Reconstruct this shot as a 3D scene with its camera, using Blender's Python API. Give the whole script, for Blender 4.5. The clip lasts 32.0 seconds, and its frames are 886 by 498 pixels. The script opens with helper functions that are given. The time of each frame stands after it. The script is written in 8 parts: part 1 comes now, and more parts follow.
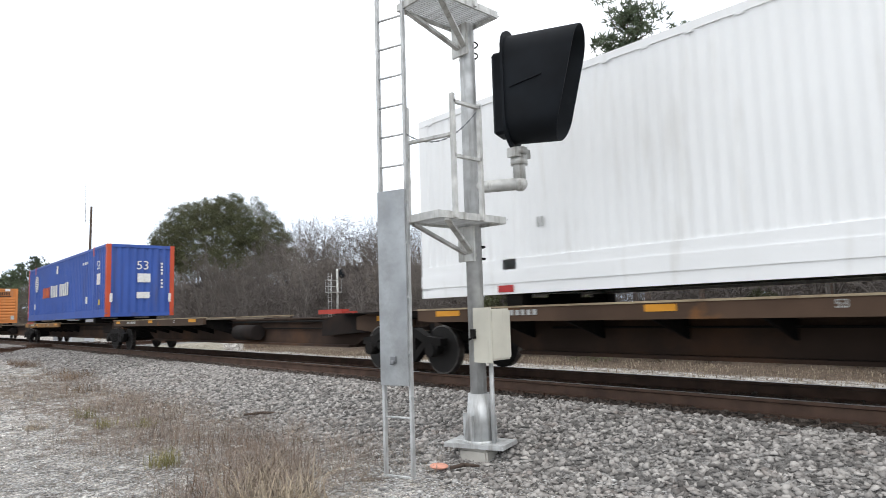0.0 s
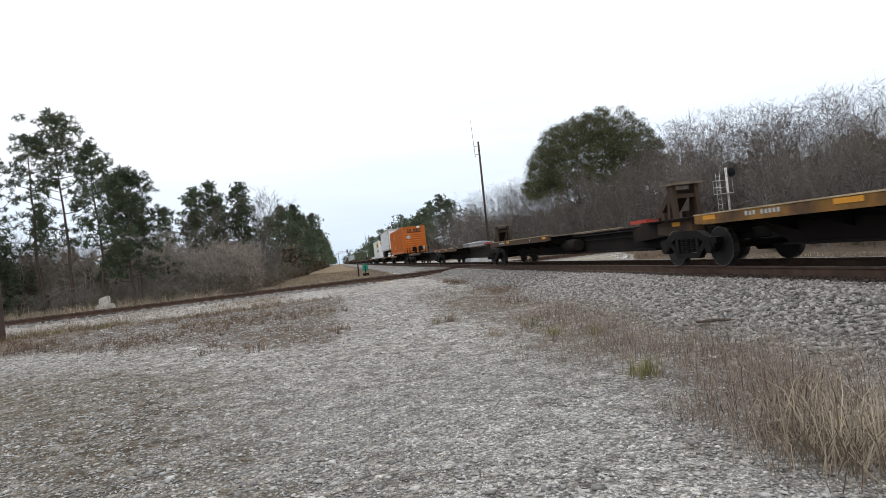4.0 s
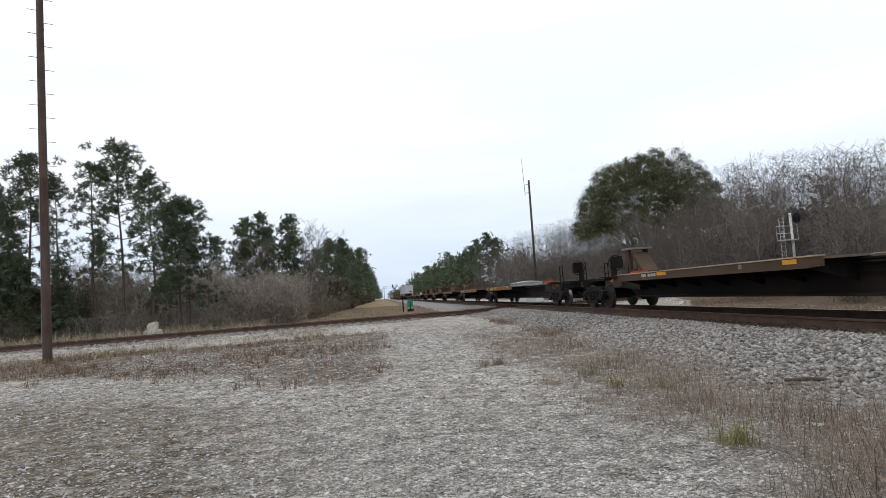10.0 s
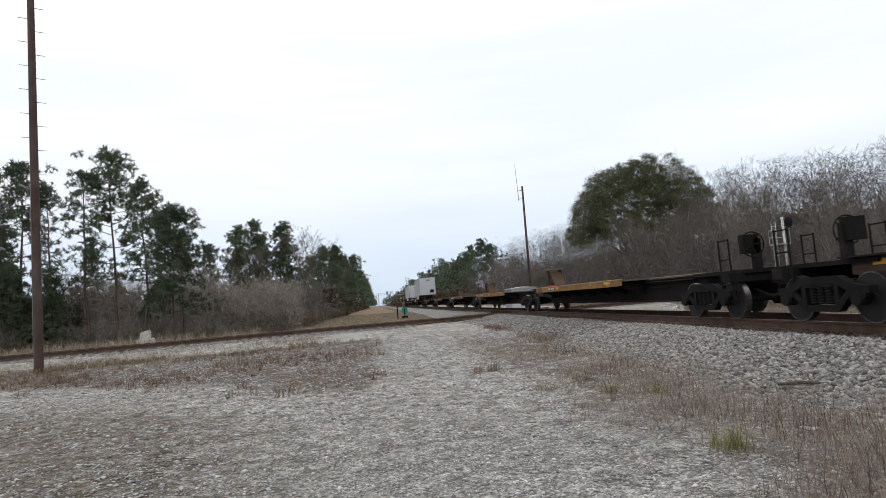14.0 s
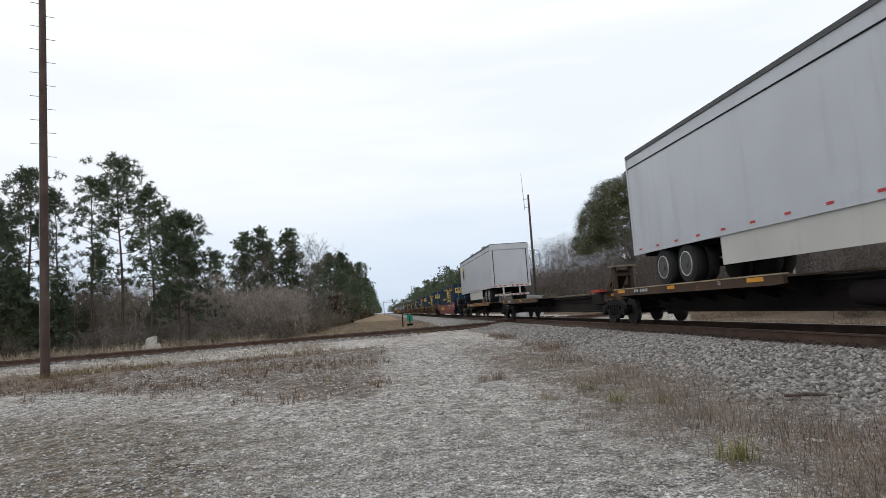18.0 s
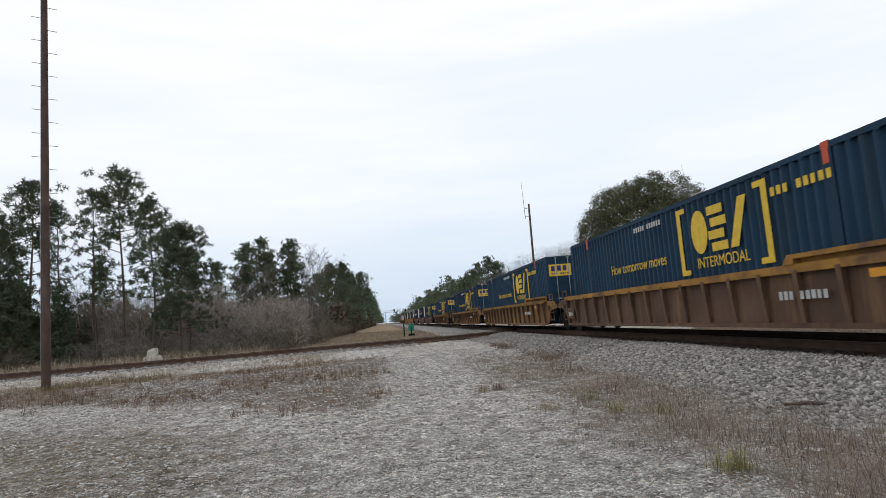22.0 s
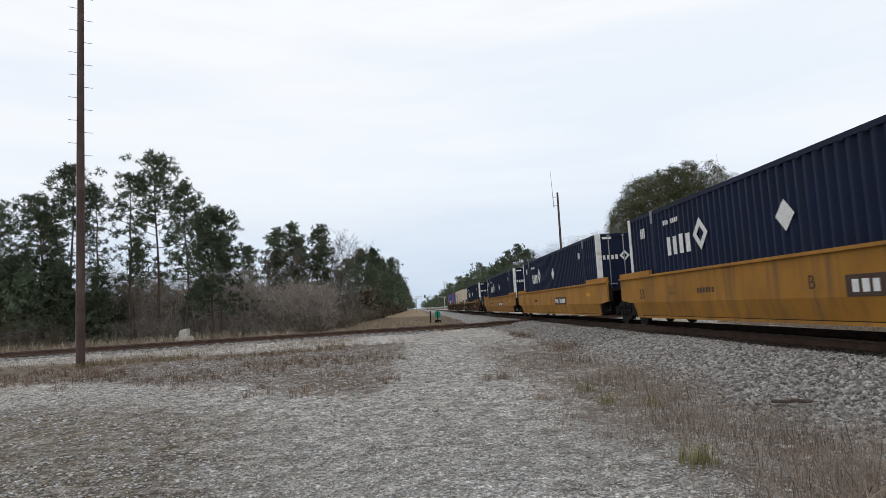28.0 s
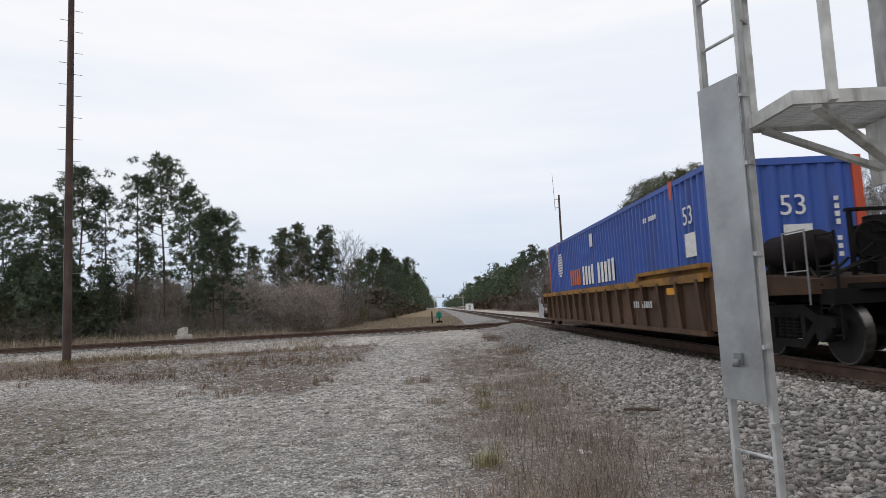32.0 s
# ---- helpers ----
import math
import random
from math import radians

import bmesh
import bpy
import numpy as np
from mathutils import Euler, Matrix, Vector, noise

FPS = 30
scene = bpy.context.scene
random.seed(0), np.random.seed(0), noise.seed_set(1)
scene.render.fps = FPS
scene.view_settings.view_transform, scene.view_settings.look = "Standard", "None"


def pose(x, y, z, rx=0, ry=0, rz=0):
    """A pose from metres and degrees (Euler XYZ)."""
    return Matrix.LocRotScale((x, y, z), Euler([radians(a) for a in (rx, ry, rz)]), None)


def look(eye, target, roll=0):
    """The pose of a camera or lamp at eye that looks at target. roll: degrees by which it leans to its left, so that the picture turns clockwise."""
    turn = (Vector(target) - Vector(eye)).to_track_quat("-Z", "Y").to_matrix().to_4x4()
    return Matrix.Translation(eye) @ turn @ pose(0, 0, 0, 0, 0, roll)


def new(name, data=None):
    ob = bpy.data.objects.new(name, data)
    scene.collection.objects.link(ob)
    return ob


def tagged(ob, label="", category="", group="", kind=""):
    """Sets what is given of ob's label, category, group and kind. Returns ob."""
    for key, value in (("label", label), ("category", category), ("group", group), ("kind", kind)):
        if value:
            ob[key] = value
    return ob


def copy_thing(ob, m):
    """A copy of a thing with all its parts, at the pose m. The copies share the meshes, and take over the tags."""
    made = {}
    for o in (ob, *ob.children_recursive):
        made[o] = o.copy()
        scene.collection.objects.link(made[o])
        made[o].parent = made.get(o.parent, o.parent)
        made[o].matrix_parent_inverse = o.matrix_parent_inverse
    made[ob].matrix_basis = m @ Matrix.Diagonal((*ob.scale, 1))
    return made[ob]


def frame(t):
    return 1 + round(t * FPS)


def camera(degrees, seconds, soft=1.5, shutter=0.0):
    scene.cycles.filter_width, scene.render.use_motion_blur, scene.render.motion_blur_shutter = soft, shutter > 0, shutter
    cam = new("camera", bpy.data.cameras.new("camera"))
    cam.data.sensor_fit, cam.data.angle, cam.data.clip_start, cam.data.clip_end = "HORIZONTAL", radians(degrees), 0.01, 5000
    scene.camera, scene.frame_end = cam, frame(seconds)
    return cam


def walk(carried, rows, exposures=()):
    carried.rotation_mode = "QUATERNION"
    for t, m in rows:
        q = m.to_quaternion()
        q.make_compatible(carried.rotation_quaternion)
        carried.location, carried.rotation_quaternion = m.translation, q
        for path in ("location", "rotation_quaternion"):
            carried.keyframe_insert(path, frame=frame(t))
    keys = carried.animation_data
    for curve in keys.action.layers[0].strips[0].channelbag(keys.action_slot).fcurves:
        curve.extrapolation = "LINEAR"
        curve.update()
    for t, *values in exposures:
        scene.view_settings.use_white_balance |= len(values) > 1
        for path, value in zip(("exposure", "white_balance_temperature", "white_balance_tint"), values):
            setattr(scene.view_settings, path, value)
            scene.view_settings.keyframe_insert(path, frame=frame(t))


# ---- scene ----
cam = camera(70.1, 32.0, soft=0.7, shutter=0.05)
METRES, EYE, TILT, LEAN, TURN = 5.703, 1.6, -0.865, -1.743, 47.389
ROWS = [
    (0.0, 0.0, 0.0, 0.0, 0.4, 6.59, 3.47),
    (0.5, -0.0229, -0.0098, -0.0039, 15.22, 5.8, 2.95),
    (1.0, -0.0331, 0.0012, -0.0075, 24.7, 5.52, 1.51),
    (1.5, -0.0403, 0.0351, -0.0121, 34.92, 6.02, 1.48),
    (2.0, -0.0688, 0.0514, -0.0166, 32.66, 2.88, 5.19),
    (2.5, -0.1094, 0.0617, -0.0154, 36.04, 2.55, 10.31),
    (4.5, -0.2623, 0.1731, -0.0139, 32.81, 1.88, 6.71),
    (5.0, -0.2924, 0.2129, -0.0093, 36.84, 4.61, 7.75),
    (5.5, -0.3075, 0.2346, -0.012, 38.56, 5.52, 4.94),
    (6.0, -0.3136, 0.2372, -0.0115, 36.38, 6.41, 5.36),
    (6.5, -0.3148, 0.2368, -0.0107, 34.08, 5.74, 5.39),
    (7.0, -0.3136, 0.2374, -0.0111, 33.97, 6.18, 5.82),
    (7.5, -0.3138, 0.2381, -0.0122, 34.57, 5.85, 5.74),
    (8.0, -0.3147, 0.2372, -0.0124, 35.75, 5.73, 5.64),
    (8.5, -0.3166, 0.2372, -0.0125, 36.56, 6.13, 5.58),
    (9.0, -0.3176, 0.2378, -0.0128, 37.25, 6.4, 5.56),
    (9.5, -0.3161, 0.2388, -0.0131, 37.14, 6.15, 5.35),
    (10.0, -0.3154, 0.2378, -0.013, 37.33, 5.85, 5.02),
    (10.5, -0.3147, 0.2368, -0.0125, 37.2, 6.2, 5.14),
    (11.0, -0.3133, 0.2378, -0.0125, 37.77, 6.21, 5.8),
    (11.5, -0.3133, 0.2399, -0.0123, 38.32, 6.49, 6.2),
    (12.0, -0.3113, 0.2416, -0.0125, 35.8, 6.93, 6.05),
    (12.5, -0.313, 0.2406, -0.0124, 36.52, 6.53, 5.5),
    (13.0, -0.3134, 0.2416, -0.0124, 36.69, 6.62, 5.04),
    (13.5, -0.3139, 0.2404, -0.0132, 36.99, 6.42, 5.39),
    (15.5, -0.3157, 0.243, -0.0116, 36.22, 6.6, 5.37),
    (16.0, -0.3139, 0.2444, -0.0117, 36.61, 6.72, 4.78),
    (16.5, -0.3123, 0.2431, -0.0124, 37.66, 7.08, 4.76),
    (17.0, -0.3112, 0.2416, -0.0123, 37.41, 7.08, 5.01),
    (17.5, -0.3112, 0.2401, -0.0117, 37.29, 7.13, 5.45),
    (18.0, -0.3125, 0.2382, -0.012, 37.31, 7.14, 5.02),
    (18.5, -0.3148, 0.2398, -0.0117, 38.87, 7.33, 5.34),
    (19.0, -0.3161, 0.2415, -0.0114, 37.66, 7.2, 5.08),
    (19.5, -0.3158, 0.2421, -0.0119, 34.66, 6.29, 5.54),
    (20.0, -0.316, 0.2421, -0.0119, 35.51, 6.21, 4.94),
    (20.5, -0.3143, 0.2455, -0.0117, 37.83, 6.75, 4.73),
    (21.0, -0.31, 0.2455, -0.0115, 38.17, 7.32, 5.18),
    (21.5, -0.3082, 0.244, -0.0108, 38.15, 8.05, 5.36),
    (22.0, -0.3031, 0.241, -0.0108, 37.5, 8.02, 5.37),
    (22.5, -0.2917, 0.2298, -0.0104, 39.13, 8.9, 6.7),
    (23.0, -0.2673, 0.2169, -0.0115, 41.08, 8.19, 5.92),
    (23.5, -0.2464, 0.2175, -0.0116, 40.25, 6.67, 7.54),
    (24.0, -0.2333, 0.2277, -0.0087, 39.23, 8.4, 8.49),
    (24.5, -0.2212, 0.242, -0.011, 40.66, 8.56, 8.91),
    (25.0, -0.2098, 0.252, -0.0103, 39.74, 8.34, 8.06),
    (25.5, -0.208, 0.2518, -0.0121, 38.67, 6.69, 7.42),
    (27.5, -0.213, 0.2568, -0.0112, 40.78, 7.34, 5.27),
    (28.0, -0.2069, 0.2585, -0.0094, 40.3, 7.03, 4.06),
    (28.5, -0.1757, 0.263, -0.0082, 40.52, 9.5, 7.82),
    (29.0, -0.1347, 0.2619, -0.0093, 40.7, 10.12, 7.69),
    (29.5, -0.0832, 0.2667, -0.0078, 41.66, 11.7, 6.28),
    (30.0, -0.0372, 0.2825, -0.0106, 46.79, 7.64, 4.75),
    (30.5, -0.0126, 0.3199, -0.0153, 46.27, 6.66, 4.22),
    (31.0, 0.0189, 0.3648, -0.0102, 45.26, 8.33, 3.32),
    (31.5, 0.0790, 0.3893, -0.0133, 43.41, 8.17, 2.38),
    (32.0, 0.1287, 0.4118, -0.0095, 42.27, 7.1, 3.43),
]
walk(cam, [(t, pose(0, 0, EYE, TILT, LEAN, TURN) @ pose(METRES * x, METRES * y, METRES * z, 90 + pitch, roll, yaw)) for t, x, y, z, yaw, pitch, roll in ROWS],
     [(0.0, 0.52, 6500, 10), (1.0, 0.3, 6500, 10), (2.0, 0.14, 6520, 10), (6.0, -0.03, 6540, 10), (12.0, -0.1, 6530, 10), (22.0, -0.2, 6500, 10), (28.0, -0.26, 6450, 10), (30.0, -0.36, 6430, 10), (32.0, -0.28, 6550, 12)])

# ---- light ----
RAIL, TRACK_Y, SPEED = 0.535, 8.25, 26.3
world = bpy.data.worlds.new("overcast_sky")
scene.world = world
world.use_nodes = True
wn, wl = world.node_tree.nodes, world.node_tree.links
sky = wn.new("ShaderNodeTexSky")
sky.sky_type, sky.sun_disc = "NISHITA", False
sky.sun_elevation, sky.sun_rotation = radians(58), radians(112)
coord = wn.new("ShaderNodeTexCoord")
stretch = wn.new("ShaderNodeMapping")
stretch.inputs["Scale"].default_value = (1.2, 1.2, 9.0)
clouds = wn.new("ShaderNodeTexNoise")
clouds.inputs["Scale"].default_value, clouds.inputs["Detail"].default_value = 1.6, 6
ramp = wn.new("ShaderNodeValToRGB")
ramp.color_ramp.elements[0].position, ramp.color_ramp.elements[0].color = 0.36, (0.90, 0.935, 0.98, 1)
ramp.color_ramp.elements[1].position, ramp.color_ramp.elements[1].color = 0.62, (1.0, 1.0, 1.0, 1)
split = wn.new("ShaderNodeSeparateXYZ")
rise = wn.new("ShaderNodeMapRange")
rise.inputs["From Min"].default_value, rise.inputs["From Max"].default_value = 0.0, 0.55
grade = wn.new("ShaderNodeValToRGB")
grade.color_ramp.elements[0].color = (0.58, 0.69, 0.83, 1)
grade.color_ramp.elements[1].color = (1.0, 1.0, 1.0, 1)
grade.color_ramp.elements.new(0.35).color = (0.90, 0.935, 0.975, 1)
deck = wn.new("ShaderNodeMix")
deck.data_type, deck.blend_type = "RGBA", "MULTIPLY"
deck.inputs[0].default_value = 1.0
gain = wn.new("ShaderNodeMix")
gain.data_type, gain.blend_type = "RGBA", "MULTIPLY"
gain.inputs[0].default_value = 1.0
gain.inputs[7].default_value = (0.1, 0.1, 0.1, 1)
veil = wn.new("ShaderNodeMix")
veil.data_type = "RGBA"
veil.inputs[0].default_value = 0.94
wl.new(coord.outputs["Generated"], stretch.inputs["Vector"])
wl.new(stretch.outputs[0], clouds.inputs["Vector"])
wl.new(clouds.outputs["Fac"], ramp.inputs["Fac"])
wl.new(coord.outputs["Generated"], split.inputs[0])
wl.new(split.outputs["Z"], rise.inputs["Value"])
wl.new(rise.outputs[0], grade.inputs["Fac"])
wl.new(ramp.outputs[0], deck.inputs[6])
wl.new(grade.outputs[0], deck.inputs[7])
wl.new(sky.outputs[0], gain.inputs[6])
wl.new(gain.outputs[2], veil.inputs[6])
wl.new(deck.outputs[2], veil.inputs[7])
wl.new(veil.outputs[2], wn["Background"].inputs["Color"])
wn["Background"].inputs["Strength"].default_value = 1.25
sun = new("sun", bpy.data.lights.new("sun", "SUN"))
sun.data.energy, sun.data.angle, sun.data.color = 0.45, radians(30), (1.0, 0.97, 0.93)
sun.matrix_world = look((0, 0, 60), (-34, 14, 0))


# ---- materials ----
def material(name, base, rough=0.8, metal=0.0, var=0.18, scale=2.0, bump=0.15, grain=60.0, stain=None, amount=0.45,
             stain_scale=1.5, streak=False, shift=0.0, island=0.0, spec=0.4):
    """A painted or raw surface: broad tone changes, stains, fine relief, a shift from object to object."""
    m = bpy.data.materials.new(name)
    m.use_nodes = True
    n, l = m.node_tree.nodes, m.node_tree.links
    b = n["Principled BSDF"]
    b.inputs["Roughness"].default_value, b.inputs["Metallic"].default_value = rough, metal
    b.inputs["Specular IOR Level"].default_value = spec
    tc = n.new("ShaderNodeTexCoord")
    t1 = n.new("ShaderNodeTexNoise")
    t1.inputs["Scale"].default_value, t1.inputs["Detail"].default_value = scale, 7
    l.new(tc.outputs["Object"], t1.inputs["Vector"])
    r1 = n.new("ShaderNodeValToRGB")
    r1.color_ramp.elements[0].position, r1.color_ramp.elements[1].position = 0.3, 0.7
    r1.color_ramp.elements[0].color = (*[c * (1 - var) for c in base], 1)
    r1.color_ramp.elements[1].color = (*[min(1, c * (1 + var)) for c in base], 1)
    l.new(t1.outputs["Fac"], r1.inputs["Fac"])
    colour = r1.outputs[0]
    if stain:
        t2 = n.new("ShaderNodeTexNoise")
        t2.inputs["Scale"].default_value, t2.inputs["Detail"].default_value = stain_scale, 9
        t2.inputs["Roughness"].default_value = 0.65
        if streak:
            mp = n.new("ShaderNodeMapping")
            mp.inputs["Scale"].default_value = (3.0, 3.0, 0.35)
            l.new(tc.outputs["Object"], mp.inputs["Vector"])
            l.new(mp.outputs[0], t2.inputs["Vector"])
        else:
            l.new(tc.outputs["Object"], t2.inputs["Vector"])
        r2 = n.new("ShaderNodeValToRGB")
        r2.color_ramp.elements[0].position, r2.color_ramp.elements[1].position = 1 - amount - 0.08, 1 - amount + 0.14
        l.new(t2.outputs["Fac"], r2.inputs["Fac"])
        mx = n.new("ShaderNodeMix")
        mx.data_type = "RGBA"
        l.new(r2.outputs[0], mx.inputs[0])
        l.new(colour, mx.inputs[6])
        mx.inputs[7].default_value = (*stain, 1)
        colour = mx.outputs[2]
    if shift or island:
        hv = n.new("ShaderNodeHueSaturation")
        mr = n.new("ShaderNodeMapRange")
        width = shift or island
        mr.inputs["To Min"].default_value, mr.inputs["To Max"].default_value = 1 - width, 1 + width
        if island:
            src = n.new("ShaderNodeNewGeometry").outputs["Random Per Island"]
        else:
            src = n.new("ShaderNodeObjectInfo").outputs["Random"]
        l.new(src, mr.inputs["Value"])
        l.new(mr.outputs[0], hv.inputs["Value"])
        l.new(colour, hv.inputs["Color"])
        colour = hv.outputs[0]
    l.new(colour, b.inputs["Base Color"])
    if bump:
        t3 = n.new("ShaderNodeTexNoise")
        t3.inputs["Scale"].default_value, t3.inputs["Detail"].default_value = grain, 4
        l.new(tc.outputs["Object"], t3.inputs["Vector"])
        bp = n.new("ShaderNodeBump")
        bp.inputs["Strength"].default_value, bp.inputs["Distance"].default_value = bump, 0.01
        l.new(t3.outputs["Fac"], bp.inputs["Height"])
        l.new(bp.outputs[0], b.inputs["Normal"])
    return m


RUST = (0.10, 0.045, 0.022)
M = {}
M["galv"] = material("galvanised_steel", (0.52, 0.53, 0.53), 0.5, 0.3, 0.22, 6, 0.12, 70, (0.30, 0.295, 0.28), 0.42, 3.5, True)
M["tower"] = material("dull_grey_tower_steel", (0.13, 0.142, 0.146), 0.7, 0.2, 0.2, 2, 0.1, 60, (0.075, 0.08, 0.076), 0.4, 1)
M["panel"] = material("brushed_sheet", (0.38, 0.395, 0.405), 0.4, 0.5, 0.25, 2.5, 0.06, 120, (0.26, 0.265, 0.26), 0.45, 2.2)
M["alu"] = material("dull_aluminium", (0.56, 0.56, 0.54), 0.5, 0.3, 0.25, 6, 0.12, 60, (0.26, 0.245, 0.215), 0.42, 3.5, True)
M["box_paint"] = material("aged_cream_paint", (0.58, 0.56, 0.48), 0.6, 0, 0.1, 3, 0.08, 80, (0.35, 0.31, 0.24), 0.38, 3, True)
M["black_hood"] = material("matt_black_paint", (0.006, 0.008, 0.011), 0.7, 0, 0.3, 3, 0.08, 50, (0.014, 0.016, 0.019), 0.35, 2, spec=0.2)
M["concrete"] = material("weathered_concrete", (0.48, 0.46, 0.42), 0.9, 0, 0.15, 4, 0.4, 60, (0.25, 0.23, 0.2), 0.4, 3)
M["old_asphalt"] = material("old_grey_asphalt", (0.15, 0.142, 0.132), 0.95, 0, 0.2, 3, 0.4, 60, (0.24, 0.225, 0.205), 0.4, 2)
M["rail"] = material("rusty_rail_steel", (0.085, 0.05, 0.035), 0.75, 0.2, 0.3, 4, 0.3, 50)
M["rail_top"] = material("polished_rail_head", (0.42, 0.42, 0.43), 0.28, 0.9, 0.1, 5, 0.05, 60)
M["tie"] = material("creosoted_tie_wood", (0.075, 0.055, 0.043), 0.95, 0, 0.35, 3, 0.7, 40, (0.14, 0.115, 0.095), 0.4, 4, shift=0.3)
M["pole"] = material("weathered_pole_wood", (0.075, 0.05, 0.042), 0.95, 0, 0.35, 1.2, 0.7, 30, (0.15, 0.13, 0.118), 0.42, 0.5, True)
M["deck"] = material("worn_deck_plate", (0.18, 0.148, 0.112), 0.85, 0.05, 0.25, 1.2, 0.3, 40, (0.08, 0.05, 0.033), 0.45, 1.5, shift=0.2)
M["edge"] = material("rusted_deck_steel", (0.062, 0.036, 0.022), 0.8, 0.05, 0.3, 1.0, 0.2, 40, (0.28, 0.11, 0.018), 0.34, 0.9, shift=0.3)
M["lip"] = material("worn_bright_deck_lip", (0.36, 0.29, 0.19), 0.8, 0.05, 0.25, 1.5, 0.2, 40, (0.16, 0.1, 0.055), 0.42, 1.8, shift=0.2)
M["edge_yellow"] = material("rust_streaked_yellow_steel", (0.26, 0.13, 0.03), 0.8, 0.05, 0.3, 1.0, 0.2, 40, (0.075, 0.042, 0.026), 0.5, 1.1, shift=0.25)
M["stripe"] = material("yellow_reflector_paint", (0.62, 0.27, 0.02), 0.6, 0, 0.15, 3, 0.1, 40, (0.25, 0.1, 0.02), 0.35, 4)
M["sill"] = material("dark_brown_car_steel", (0.013, 0.010, 0.009), 0.9, 0.0, 0.35, 0.8, 0.25, 30, (0.03, 0.017, 0.011), 0.36, 0.8, shift=0.3, spec=0.2)
# lighter sill copy: rust, plus the light on the first sills, as colour
M["sill_lit_rust"] = material("lit_rust_brown_car_steel", (0.042, 0.027, 0.02), 0.85, 0.0, 0.35, 0.8, 0.25, 30, (0.085, 0.042, 0.022), 0.42, 0.8, shift=0.2, spec=0.2)
M["black"] = material("grimy_black_steel", (0.010, 0.009, 0.0085), 0.9, 0.0, 0.35, 2, 0.3, 40, (0.03, 0.022, 0.017), 0.36, 2, shift=0.2, spec=0.2)
M["wheel"] = material("grimy_wheel_steel", (0.02, 0.018, 0.017), 0.75, 0.2, 0.3, 3, 0.2, 40)
M["tread"] = material("polished_wheel_tread", (0.22, 0.21, 0.2), 0.35, 0.8, 0.2, 3, 0.0, 15, (0.06, 0.05, 0.045), 0.5, 3)
M["red_box"] = material("faded_red_steel", (0.38, 0.045, 0.03), 0.7, 0, 0.2, 3, 0.1, 40, RUST, 0.35, 3)
M["white_paint"] = material("stencil_white_paint", (0.70, 0.70, 0.68), 0.75, 0, 0.12, 6, 0, 40, (0.4, 0.38, 0.35), 0.38, 4)
M["yellow_paint"] = material("lettering_yellow_paint", (0.66, 0.45, 0.045), 0.7, 0, 0.12, 5, 0, 40, (0.38, 0.27, 0.05), 0.36, 3)
M["orange_paint"] = material("lettering_orange_paint", (0.62, 0.13, 0.035), 0.7, 0, 0.12, 5, 0)
M["brown_paint"] = material("lettering_brown_paint", (0.055, 0.03, 0.02), 0.7, 0, 0.2, 5, 0)
M["green_paint"] = material("lettering_green_paint", (0.02, 0.10, 0.055), 0.7, 0, 0.2, 5, 0)
M["navy_paint"] = material("lettering_navy_paint", (0.018, 0.03, 0.12), 0.7, 0, 0.2, 5, 0)
M["red_paint"] = material("reflector_red", (0.42, 0.03, 0.03), 0.5, 0, 0.15, 5, 0)
M["grey_paint"] = material("placard_grey", (0.42, 0.43, 0.42), 0.6, 0, 0.15, 5, 0)
M["c_white"] = material("white_container_paint", (0.86, 0.87, 0.87), 0.55, 0, 0.04, 0.6, 0.04, 30, (0.70, 0.69, 0.66), 0.36, 0.9, True)
M["c_blue"] = material("blue_container_paint", (0.04, 0.095, 0.36), 0.55, 0, 0.12, 0.6, 0.04, 30, (0.055, 0.075, 0.2), 0.4, 0.9, True)
M["c_red"] = material("orange_red_post_paint", (0.50, 0.075, 0.03), 0.55, 0, 0.12, 1, 0.04, 30, (0.3, 0.06, 0.035), 0.38, 1.2, True)
M["c_orange"] = material("orange_container_paint", (0.56, 0.205, 0.06), 0.65, 0, 0.12, 0.9, 0.04, 30, (0.46, 0.21, 0.095), 0.42, 1.4, True, shift=0.05, spec=0.25)
M["c_deep_orange"] = material("deep_orange_container_paint", (0.50, 0.13, 0.018), 0.6, 0, 0.12, 0.9, 0.04, 30, (0.40, 0.115, 0.025), 0.42, 1.4, True, spec=0.3)
M["c_cream"] = material("cream_container_paint", (0.66, 0.60, 0.47), 0.6, 0, 0.08, 0.7, 0.04, 30, (0.45, 0.3, 0.18), 0.38, 0.9, True)
M["c_teal"] = material("dark_teal_container_paint", (0.010, 0.037, 0.072), 0.65, 0, 0.2, 0.6, 0.05, 30, (0.017, 0.036, 0.052), 0.42, 0.9, True, shift=0.12, spec=0.2)
M["c_navy"] = material("navy_container_paint", (0.006, 0.012, 0.036), 0.6, 0, 0.2, 0.6, 0.04, 30, (0.011, 0.015, 0.028), 0.4, 0.9, True, shift=0.12, spec=0.18)
M["rod"] = material("galvanised_lock_rod", (0.24, 0.25, 0.26), 0.55, 0.4, 0.15, 4, 0.05)
M["t_white"] = material("white_trailer_skin", (0.82, 0.86, 0.91), 0.4, 0.05, 0.05, 0.5, 0.03, 20, (0.52, 0.54, 0.55), 0.36, 0.6, True)
M["t_grey"] = material("grey_trailer_skin", (0.50, 0.52, 0.55), 0.4, 0.1, 0.06, 0.5, 0.03, 20, (0.40, 0.41, 0.43), 0.38, 0.6, True)
M["t_skirt"] = material("pale_grey_skirt_panel", (0.50, 0.495, 0.46), 0.5, 0, 0.08, 0.6, 0.03, 20, (0.38, 0.37, 0.335), 0.36, 0.8, True)
